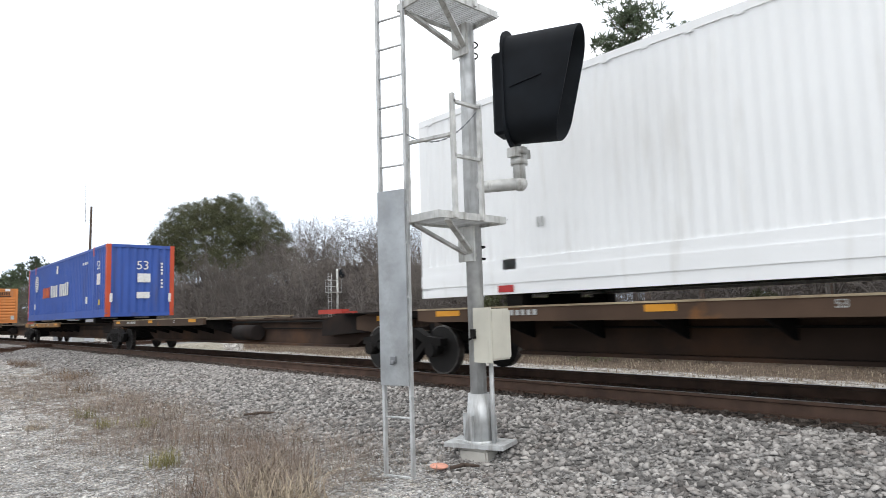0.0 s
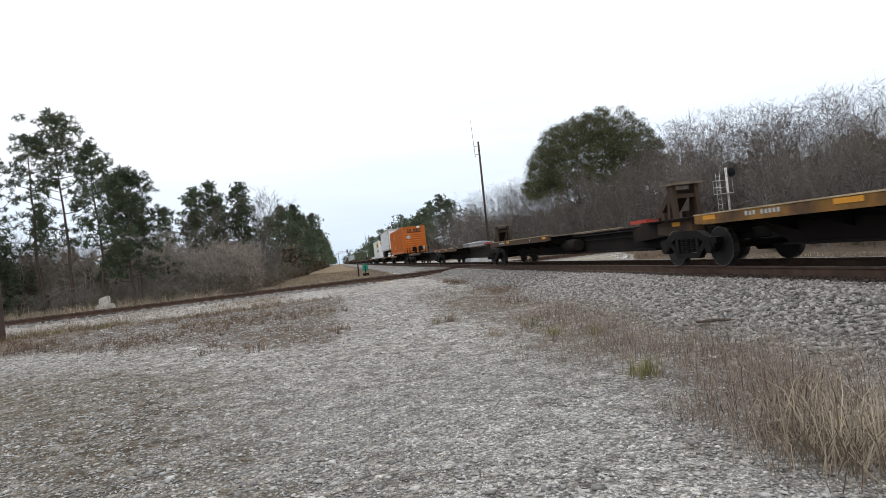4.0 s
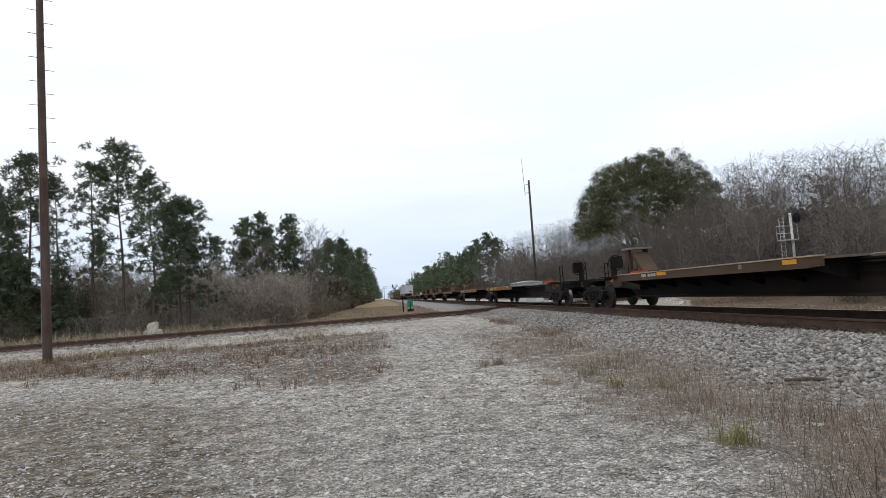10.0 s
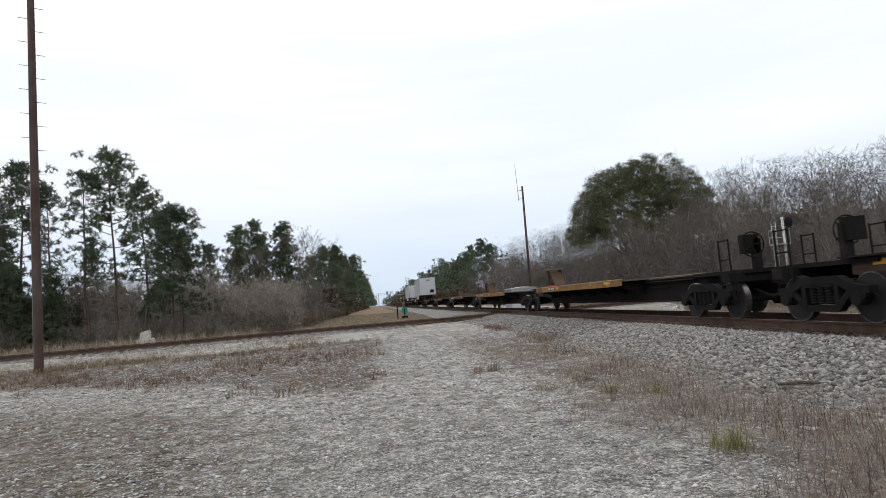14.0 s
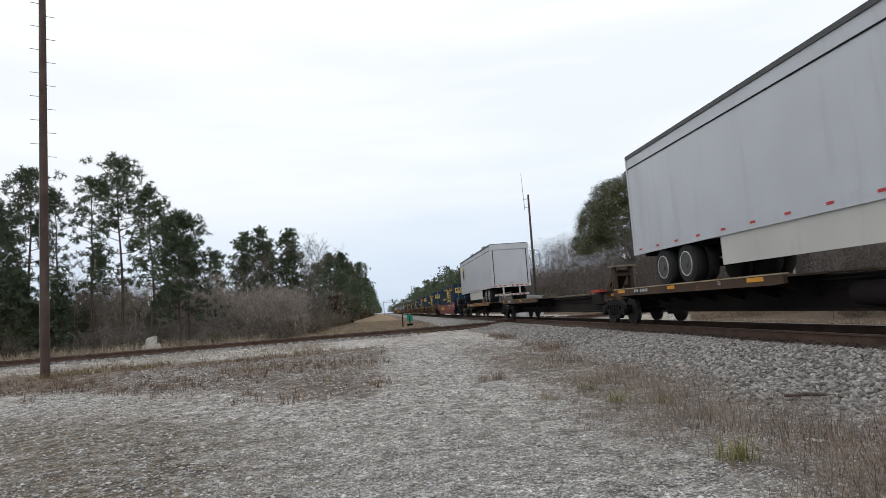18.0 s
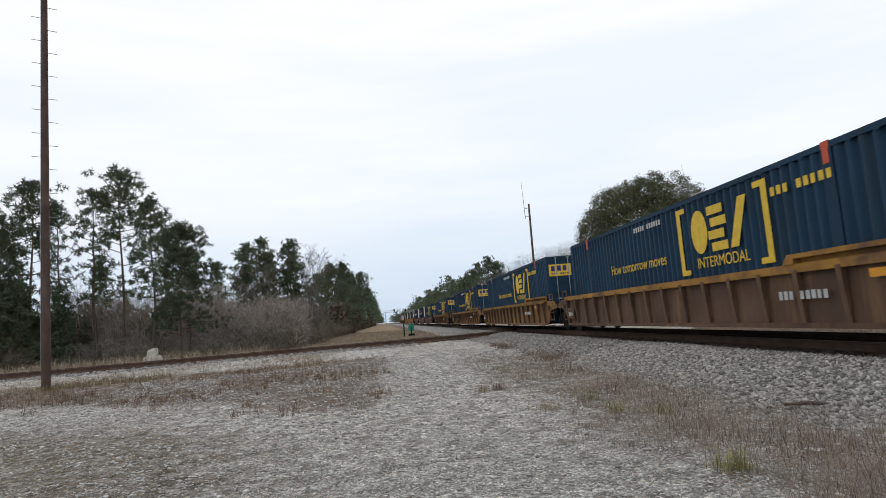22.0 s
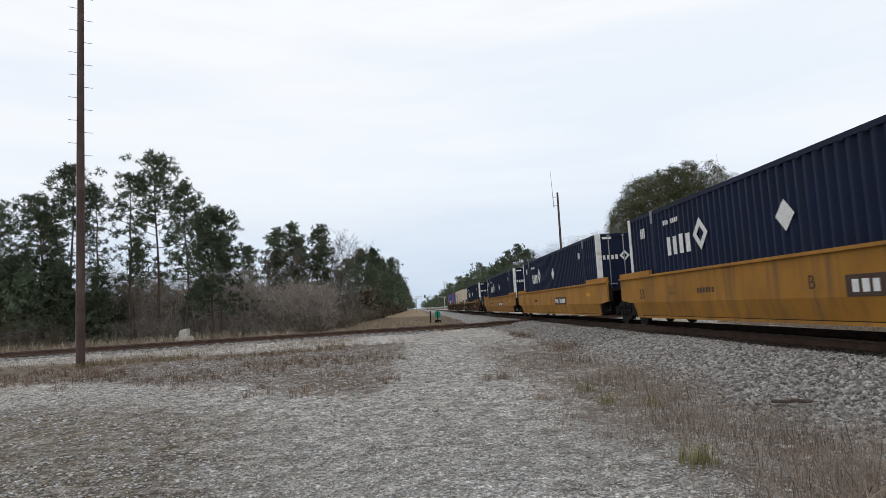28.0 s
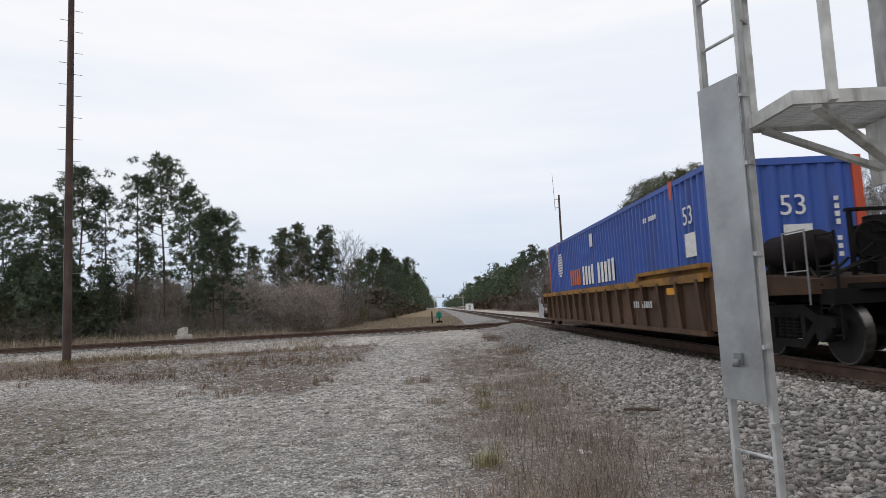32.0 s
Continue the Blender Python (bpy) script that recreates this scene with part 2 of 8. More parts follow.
M["rim"] = material("dark_wheel_rim", (0.075, 0.075, 0.075), 0.55, 0.4, 0.2, 3, 0.1)
M["t_rust"] = material("rusted_white_post", (0.60, 0.58, 0.52), 0.7, 0, 0.1, 2, 0.1, 40, (0.24, 0.10, 0.035), 0.5, 2.2, True)
M["rubber"] = material("tyre_rubber", (0.018, 0.018, 0.018), 0.85, 0, 0.25, 4, 0.2, 60)
M["w_brown"] = material("rusty_brown_well_steel", (0.088, 0.052, 0.036), 0.8, 0, 0.3, 0.9, 0.2, 30, (0.165, 0.095, 0.048), 0.42, 0.9, True, shift=0.15, spec=0.25)
M["w_rib"] = material("rusty_rib_steel", (0.13, 0.08, 0.048), 0.8, 0, 0.3, 1.5, 0.2, 30, (0.07, 0.042, 0.03), 0.45, 1.5, True, shift=0.25, spec=0.25)
M["w_ochre"] = material("grimy_ochre_well_steel", (0.200, 0.103, 0.035), 0.75, 0, 0.3, 1.2, 0.2, 30, (0.07, 0.043, 0.028), 0.46, 1.5, True, shift=0.12, spec=0.25)
M["w_yellow"] = material("yellow_well_paint", (0.34, 0.158, 0.024), 0.7, 0, 0.2, 0.9, 0.06, 30, (0.20, 0.105, 0.035), 0.45, 1.3, True, shift=0.08, spec=0.25)
M["w_red"] = material("oxide_red_well_paint", (0.20, 0.05, 0.035), 0.65, 0, 0.15, 0.7, 0.08, 30, (0.11, 0.045, 0.035), 0.42, 0.8, True)
M["w_dark"] = material("dark_maroon_well_paint", (0.085, 0.035, 0.028), 0.7, 0, 0.2, 0.7, 0.1, 30, (0.05, 0.03, 0.025), 0.42, 0.8, True)
M["chord"] = material("yellowed_top_chord", (0.27, 0.138, 0.03), 0.75, 0, 0.2, 1, 0.1, 30, (0.1, 0.056, 0.033), 0.46, 1.2, shift=0.2, spec=0.25)
M["bark_pine"] = material("pine_bark", (0.105, 0.075, 0.06), 0.95, 0, 0.3, 2, 0.6, 15)
M["bark_grey"] = material("grey_winter_bark", (0.13, 0.117, 0.106), 0.95, 0, 0.25, 0.6, 0.3, 15, shift=0.4)
M["twig"] = material("bare_winter_twigs", (0.15, 0.13, 0.116), 0.95, 0, 0.2, 0.5, 0.0, 15, shift=0.3)
M["needle"] = material("pine_needles", (0.088, 0.114, 0.07), 0.8, 0, 0.3, 0.4, 0, 15, (0.11, 0.12, 0.072), 0.4, 0.8, shift=0.25, spec=0.2)
M["leaf"] = material("evergreen_leaves", (0.1, 0.108, 0.056), 0.75, 0, 0.3, 0.5, 0, 15, (0.095, 0.088, 0.05), 0.45, 0.6, shift=0.25, spec=0.2)
M["brush"] = material("brown_brush", (0.13, 0.1, 0.07), 0.95, 0, 0.3, 0.4, 0, 15, (0.065, 0.072, 0.037), 0.45, 0.5, shift=0.35)
M["rusty_weed"] = material("rust_brown_dead_weeds", (0.138, 0.088, 0.058), 0.9, 0, 0.3, 0.6, 0, 15, (0.19, 0.138, 0.095), 0.45, 0.5, island=0.45)
M["thicket"] = material("dry_thicket_stalks", (0.25, 0.218, 0.19), 0.95, 0, 0.25, 0.5, 0.0, 15, shift=0.3)
# darker copy of the twig colour, with the wood's inner shade put in
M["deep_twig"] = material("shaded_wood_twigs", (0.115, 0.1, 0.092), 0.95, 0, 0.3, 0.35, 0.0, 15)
M["hay"] = material("dry_grass", (0.285, 0.235, 0.172), 0.9, 0, 0.25, 0.6, 0, 15, (0.19, 0.148, 0.11), 0.45, 0.7, island=0.4)
M["weed"] = material("grey_brown_dead_weeds", (0.24, 0.19, 0.155), 0.9, 0, 0.25, 0.6, 0, 15, (0.13, 0.095, 0.075), 0.42, 0.6, island=0.45)
M["fresh"] = material("green_grass_tuft", (0.2, 0.185, 0.065), 0.8, 0, 0.25, 2, 0, 15, (0.26, 0.2, 0.09), 0.4, 4, island=0.35)
M["stone"] = material("ballast_stone", (0.27, 0.255, 0.24), 0.9, 0, 0.22, 9, 0.3, 50, (0.15, 0.118, 0.102), 0.38, 3, island=0.62)
# dark track stones: oil, with the shade under the train put into the colour
M["oily_shade_stone"] = material("oil_and_shade_dark_ballast", (0.075, 0.06, 0.05), 0.9, 0, 0.3, 9, 0.3, 50, (0.14, 0.12, 0.105), 0.35, 2, island=0.45)
M["pebble"] = material("limestone_gravel", (0.40, 0.392, 0.381), 0.9, 0, 0.2, 9, 0.2, 60, (0.24, 0.225, 0.207), 0.4, 2, island=0.5)
M["red_wall"] = material("faded_red_siding", (0.42, 0.13, 0.10), 0.8, 0, 0.15, 1, 0.1)
M["green_flag"] = material("green_enamel", (0.01, 0.22, 0.15), 0.5, 0, 0.1, 3, 0)
M["litter"] = material("white_paper", (0.8, 0.8, 0.78), 0.8, 0, 0.05, 3, 0)
M["glass_lens"] = material("dark_signal_lens", (0.01, 0.01, 0.01), 0.1, 0, 0.1, 3, 0)
M["tin_roof"] = material("grey_metal_roof", (0.40, 0.42, 0.44), 0.5, 0.2, 0.1, 1, 0.05, 20)


def ground_material():
    """Gravel, dead grass, leaf litter and pale road, each where its zone lies."""
    m = bpy.data.materials.new("ground_cover")
    m.use_nodes = True
    n, l = m.node_tree.nodes, m.node_tree.links
    b = n["Principled BSDF"]
    b.inputs["Roughness"].default_value = 0.95
    tc = n.new("ShaderNodeTexCoord")

    def noise_tex(scale, detail=6):
        t = n.new("ShaderNodeTexNoise")
        t.inputs["Scale"].default_value, t.inputs["Detail"].default_value = scale, detail
        l.new(tc.outputs["Object"], t.inputs["Vector"])
        return t.outputs["Fac"]

    def ramp_of(fac, stops):
        r = n.new("ShaderNodeValToRGB")
        e = r.color_ramp.elements
        e[0].position, e[0].color = stops[0][0], (*stops[0][1], 1)
        e[1].position, e[1].color = stops[-1][0], (*stops[-1][1], 1)
        for p, c in stops[1:-1]:
            e.new(p).color = (*c, 1)
        l.new(fac, r.inputs["Fac"])
        return r.outputs[0]

    def mixed(fac, a, c, kind="MIX"):
        x = n.new("ShaderNodeMix")
        x.data_type, x.blend_type = "RGBA", kind
        if isinstance(fac, float):
            x.inputs[0].default_value = fac
        else:
            l.new(fac, x.inputs[0])
        l.new(a, x.inputs[6]), l.new(c, x.inputs[7])
        return x.outputs[2]

    def zone(name, soft):
        a = n.new("ShaderNodeAttribute")
        a.attribute_name = name
        ad = n.new("ShaderNodeMath")
        l.new(a.outputs["Fac"], ad.inputs[0])
        mu = n.new("ShaderNodeMath")
        mu.operation, mu.inputs[1].default_value = "MULTIPLY_ADD", soft
        l.new(noise_tex(1.7, 8), mu.inputs[0])
        mu.inputs[2].default_value = -0.5 * soft
        l.new(mu.outputs[0], ad.inputs[1])
        r = n.new("ShaderNodeMapRange")
        r.inputs["From Min"].default_value, r.inputs["From Max"].default_value = 0.35, 0.65
        l.new(ad.outputs[0], r.inputs["Value"])
        return r.outputs[0]

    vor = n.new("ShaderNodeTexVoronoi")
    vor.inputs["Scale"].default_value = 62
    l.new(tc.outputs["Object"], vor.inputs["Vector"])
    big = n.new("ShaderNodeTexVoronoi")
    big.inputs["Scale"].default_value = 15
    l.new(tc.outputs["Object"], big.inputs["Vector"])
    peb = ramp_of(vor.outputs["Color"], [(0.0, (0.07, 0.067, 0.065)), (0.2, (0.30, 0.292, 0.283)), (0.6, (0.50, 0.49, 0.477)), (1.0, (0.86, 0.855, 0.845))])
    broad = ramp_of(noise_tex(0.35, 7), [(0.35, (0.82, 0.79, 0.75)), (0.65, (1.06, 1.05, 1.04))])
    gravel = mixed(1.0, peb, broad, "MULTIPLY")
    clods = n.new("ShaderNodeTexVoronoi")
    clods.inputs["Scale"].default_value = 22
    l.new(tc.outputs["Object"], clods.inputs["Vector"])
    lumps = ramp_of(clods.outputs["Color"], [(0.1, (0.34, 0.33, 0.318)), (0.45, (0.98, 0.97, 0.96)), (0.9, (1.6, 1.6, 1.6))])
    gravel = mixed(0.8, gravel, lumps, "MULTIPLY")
    heap = ramp_of(noise_tex(3.5, 9), [(0.36, (0.47, 0.435, 0.395)), (0.56, (1.14, 1.13, 1.115))])
    gravel = mixed(0.9, gravel, heap, "MULTIPLY")
    dust = ramp_of(noise_tex(2.2, 8), [(0.5, (0, 0, 0)), (0.72, (1, 1, 1))])
    sand = ramp_of(noise_tex(20, 5), [(0.3, (0.13, 0.112, 0.088)), (0.7, (0.25, 0.226, 0.192))])
    half = n.new("ShaderNodeMath")
    half.operation, half.inputs[1].default_value = "MULTIPLY", 0.5
    l.new(dust, half.inputs[0])
    gravel = mixed(half.outputs[0], gravel, sand)
    rock = ramp_of(big.outputs["Color"], [(0.0, (0.07, 0.066, 0.062)), (0.5, (0.25, 0.24, 0.228)), (1.0, (0.5, 0.485, 0.47))])
    dead = ramp_of(noise_tex(9, 8), [(0.3, (0.075, 0.05, 0.035)), (0.5, (0.135, 0.1, 0.074)), (0.72, (0.23, 0.195, 0.155))])
    moss = ramp_of(noise_tex(5, 8), [(0.32, (0.07, 0.053, 0.033)), (0.47, (0.15, 0.122, 0.088)), (0.66, (0.29, 0.268, 0.233))])
    litter = ramp_of(noise_tex(6, 8), [(0.3, (0.075, 0.052, 0.036)), (0.7, (0.17, 0.12, 0.08))])
    pale = ramp_of(noise_tex(4, 8), [(0.3, (0.33, 0.30, 0.235)), (0.7, (0.47, 0.435, 0.36))])
    chips = ramp_of(vor.outputs["Color"], [(0.0, (0.35, 0.34, 0.33)), (0.45, (0.95, 0.95, 0.95)), (1.0, (1.75, 1.77, 1.8))])
    moss = mixed(0.85, mixed(0.85, moss, chips, "MULTIPLY"), lumps, "MULTIPLY")
    dead = mixed(0.6, dead, chips, "MULTIPLY")
    pale = mixed(0.5, pale, chips, "MULTIPLY")
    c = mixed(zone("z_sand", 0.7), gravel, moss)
    c = mixed(zone("z_grass", 0.9), c, dead)
    c = mixed(zone("z_litter", 0.6), c, litter)
    straw = ramp_of(noise_tex(1.3, 9), [(0.32, (0.15, 0.1, 0.052)), (0.5, (0.24, 0.172, 0.1)), (0.68, (0.32, 0.25, 0.165))])
    c = mixed(zone("z_straw", 0.5), c, straw)
    c = mixed(zone("z_pale", 0.5), c, pale)
    c = mixed(zone("z_rock", 0.4), c, rock)
    # track bed darkened for oil and, painted in, the shade under the train
    oil_and_shade = ramp_of(noise_tex(11, 8), [(0.3, (0.03, 0.024, 0.02)), (0.7, (0.085, 0.066, 0.053))])
    c = mixed(zone("z_oil_shade", 0.5), c, oil_and_shade)
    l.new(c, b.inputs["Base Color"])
    bp = n.new("ShaderNodeBump")
    bp.inputs["Strength"].default_value, bp.inputs["Distance"].default_value = 0.9, 0.03
    l.new(vor.outputs["Distance"], bp.inputs["Height"])
    b2 = n.new("ShaderNodeBump")
    b2.inputs["Strength"].default_value, b2.inputs["Distance"].default_value = 0.5, 0.05
    l.new(noise_tex(7, 8), b2.inputs["Height"])
    l.new(bp.outputs[0], b2.inputs["Normal"])
    l.new(b2.outputs[0], b.inputs["Normal"])
    return m


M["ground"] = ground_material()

# ---- building blocks ----
MESHES = {}


def part(name, bm, mat, parent=None, label="", at=None):
    """Links a bmesh, or a shared mesh, as one object."""
    if isinstance(bm, bmesh.types.BMesh):
        me = bpy.data.meshes.new(name)
        bm.to_mesh(me)
        bm.free()
    else:
        me = bm
    if mat is not None and not me.materials:
        me.materials.append(M[mat] if isinstance(mat, str) else mat)
    ob = new(name, me)
    if parent is not None:
        ob.parent = parent
    if at is not None:
        ob.matrix_basis = at
    if label:
        ob["label"] = label
    return ob


def shared(key, make, mat):
    """A mesh made once and used by every alike piece."""
    if key not in MESHES:
        bm = bmesh.new()
        make(bm)
        me = bpy.data.meshes.new(key)
        bm.to_mesh(me)
        bm.free()
        me.materials.append(M[mat])
        MESHES[key] = me
    return MESHES[key]


def thing(name, label, category, at=None, group="", kind=""):
    e = new(name)
    e.empty_display_size = 0.3
    if at is not None:
        e.matrix_basis = at
    return tagged(e, label, category, group, kind)


def box(bm, x0, x1, y0, y1, z0, z1, m=None):
    vs = [bm.verts.new(Vector((x, y, z)) if m is None else m @ Vector((x, y, z))) for x in (x0, x1) for y in (y0, y1) for z in (z0, z1)]
    for f in ((0, 1, 3, 2), (4, 6, 7, 5), (0, 4, 5, 1), (2, 3, 7, 6), (0, 2, 6, 4), (1, 5, 7, 3)):
        bm.faces.new([vs[i] for i in f])


def tube(bm, p0, p1, r0, r1=None, n=10, caps=True):
    p0, p1 = Vector(p0), Vector(p1)
    r1 = r0 if r1 is None else r1
    q = (p1 - p0).to_track_quat("Z", "Y")
    rings = []
    for p, r in ((p0, r0), (p1, r1)):
        rings.append([bm.verts.new(p + q @ Vector((r * math.cos(2 * math.pi * k / n), r * math.sin(2 * math.pi * k / n), 0))) for k in range(n)])
    for k in range(n):
        f = bm.faces.new((rings[0][k], rings[0][(k + 1) % n], rings[1][(k + 1) % n], rings[1][k]))
        f.smooth = n > 6
    if caps:
        bm.faces.new(rings[0][::-1])
        bm.faces.new(rings[1])


def prism(bm, outline, a0, a1, axis="y"):
    """An outline in two coordinates, drawn out along the third."""
    def place(u, v, a):
        return Vector((u, a, v)) if axis == "y" else Vector((a, u, v)) if axis == "x" else Vector((u, v, a))
    lo = [bm.verts.new(place(u, v, a0)) for u, v in outline]
    hi = [bm.verts.new(place(u, v, a1)) for u, v in outline]
    k = len(outline)
    for i in range(k):
        bm.faces.new((lo[i], lo[(i + 1) % k], hi[(i + 1) % k], hi[i]))
    bm.faces.new(lo[::-1])
    bm.faces.new(hi)
    bmesh.ops.recalc_face_normals(bm, faces=bm.faces)


def soften(bm, width=0.01, segments=1):
    bmesh.ops.bevel(bm, geom=bm.edges[:], offset=width, segments=segments, affect="EDGES")


def cube_part(name, dims, mat, parent, label="", at=None, bevel=0.0):
    bm = bmesh.new()
    box(bm, *dims)
    if bevel:
        soften(bm, bevel)
    return part(name, bm, mat, parent, label, at)


def from_arrays(name, verts, faces, mat, smooth=False):
    """A mesh from numpy arrays of corners and triangles or quads."""
    me = bpy.data.meshes.new(name)
    verts, faces = np.asarray(verts, dtype=np.float32), np.asarray(faces, dtype=np.int32)
    k = faces.shape[1]
    me.vertices.add(len(verts))
    me.vertices.foreach_set("co", verts.ravel())
    me.loops.add(faces.size)
    me.loops.foreach_set("vertex_index", faces.ravel())
    me.polygons.add(len(faces))
    me.polygons.foreach_set("loop_start", np.arange(0, faces.size, k, dtype=np.int32))
    me.polygons.foreach_set("loop_total", np.full(len(faces), k, dtype=np.int32))
    if smooth:
        me.polygons.foreach_set("use_smooth", np.ones(len(faces), dtype=bool))
    me.update(calc_edges=True)
    me.materials.append(M[mat] if isinstance(mat, str) else mat)
    return me


FACING = {"side": pose(0, 0, 0, 90, 0, 0), "end": pose(0, 0, 0, 90, 0, 90)}


def writing(body, size, at, face, mat, parent, name="lettering", squeeze=1.0):
    """Lettering with the built-in font, on a side that faces -y or an end that faces +x."""
    key = ("text", body, size, mat)
    if key not in MESHES:
        cu = bpy.data.curves.new("lettering", "FONT")
        cu.body, cu.size, cu.extrude, cu.align_x, cu.align_y = body, size, 0.002, "CENTER", "CENTER"
        tmp = bpy.data.objects.new("lettering", cu)
        scene.collection.objects.link(tmp)
        me = bpy.data.meshes.new_from_object(tmp.evaluated_get(bpy.context.evaluated_depsgraph_get()))
        bpy.data.objects.remove(tmp)
        bpy.data.curves.remove(cu)
        me.materials.clear()
        me.materials.append(M[mat])
        MESHES[key] = me
    return part(name, MESHES[key], None, parent, "", Matrix.Translation(at) @ FACING[face] @ Matrix.Diagonal((squeeze, 1, 1, 1)))


def plate(name, w, h, at, face, mat, parent, label="", turn=0.0):
    """A thin painted or fixed plate on a side or end."""
    me = shared(str(("plate", round(w, 3), round(h, 3), mat)), lambda bm: box(bm, -w / 2, w / 2, -h / 2, h / 2, -0.003, 0.003), mat)
    return part(name, me, None, parent, label, Matrix.Translation(at) @ FACING[face] @ pose(0, 0, 0, 0, 0, turn))


def marks(n, w, h, at, face, mat, parent, name="marking"):
    """A row of plain blocks as wide and high as a worn line of characters, one mesh."""
    def make(bm):
        r = random.Random(n * 7 + int(w * 100))
        step = w / n
        for i in range(n):
            x = -w / 2 + i * step
            if not (n > 6 and i == n // 2 - 1):
                box(bm, x, x + step * r.uniform(0.55, 0.68), -h / 2, h * r.uniform(0.42, 0.5), -0.003, 0.003)
    me = shared(str(("marks", n, round(w, 3), round(h, 3), mat)), make, mat)
    return tagged(part(name, me, None, parent, "", Matrix.Translation(at) @ FACING[face]), kind="stuff")


# ---- ground ----
def smooth_step(a, b, x):
    t = np.clip((x - a) / (b - a), 0, 1)
    return t * t * (3 - 2 * t)


BR_A, BR_B = (-40.0, 5.0), (-36.2, -18.0)          # two points of the branch line's middle
BR_DIR = Vector((BR_A[0] - BR_B[0], BR_A[1] - BR_B[1], 0)).normalized()
BR_YAW = math.degrees(math.atan2(BR_DIR.y, BR_DIR.x))


def branch_distance(x, y):
    return (x - BR_A[0]) * BR_DIR.y - (y - BR_A[1]) * BR_DIR.x


def waves(x, y, size, seed=0.0):
    """A cheap rolling unevenness between -1 and 1."""
    return (np.sin(x / size + 1.3 * np.sin(y / size * 0.7 + seed)) + np.sin(y / size * 1.17 + seed * 2 + 1.1 * np.sin(x / size * 0.8))) / 2


def height(x, y):
    x, y = np.asarray(x, dtype=float), np.asarray(y, dtype=float)
    d = np.abs(y - TRACK_Y)
    main = 0.345 * (1 - smooth_step(1.65, np.where(y < TRACK_Y, 4.0, 4.6), d))
    db = np.abs(branch_distance(x, y))
    side = 0.20 * (1 - smooth_step(1.5, 4.2, db)) * np.where(y > -60, 1, 0)
    road = 0.16 * (1 - smooth_step(3, 9, np.hypot((x + 36) / 2.0, y - 3.0)))
    z = np.maximum(np.maximum(main, side), road)
    z = z + 0.02 * waves(x, y, 1.1) + 0.035 * waves(x, y, 4.3, 2.0) * (1 - smooth_step(0, 0.2, main))
    return z - 0.35 * smooth_step(11, 15, y) * (x > -38) + 0.3 * smooth_step(18, 40, y)


def grassy(x, y):
    """How much dead grass grows at a place, 0 to 1."""
    right = smooth_step(1.6, 2.5, y + 0.25 * waves(x, y, 0.9)) * (1 - smooth_step(4.5, 5.3, y)) * smooth_step(-27, -22, x) * (1 - smooth_step(-5.6, -4.6, x + 0.3 * waves(x, y, 0.7)))
    left = (1 - smooth_step(-0.9, 0.1, y + 0.4 * waves(x, y, 1.3))) * smooth_step(-30.5, -28, x - 0.1 * y) * (1 - smooth_step(-15.2, -12.6, x - 0.62 * (y + 1.5) * (y < -1.5) + 0.6 * waves(x, y, 1.7)))
    far = smooth_step(-41.5, -44, x) * (1 - smooth_step(3.6, 5.2, y + 0.01 * (x + 45))) + smooth_step(30, 45, np.abs(y)) * (x > -36)
    return np.clip(np.maximum.reduce([right * 0.48, left * 0.62, far + 0 * x]), 0, 1)


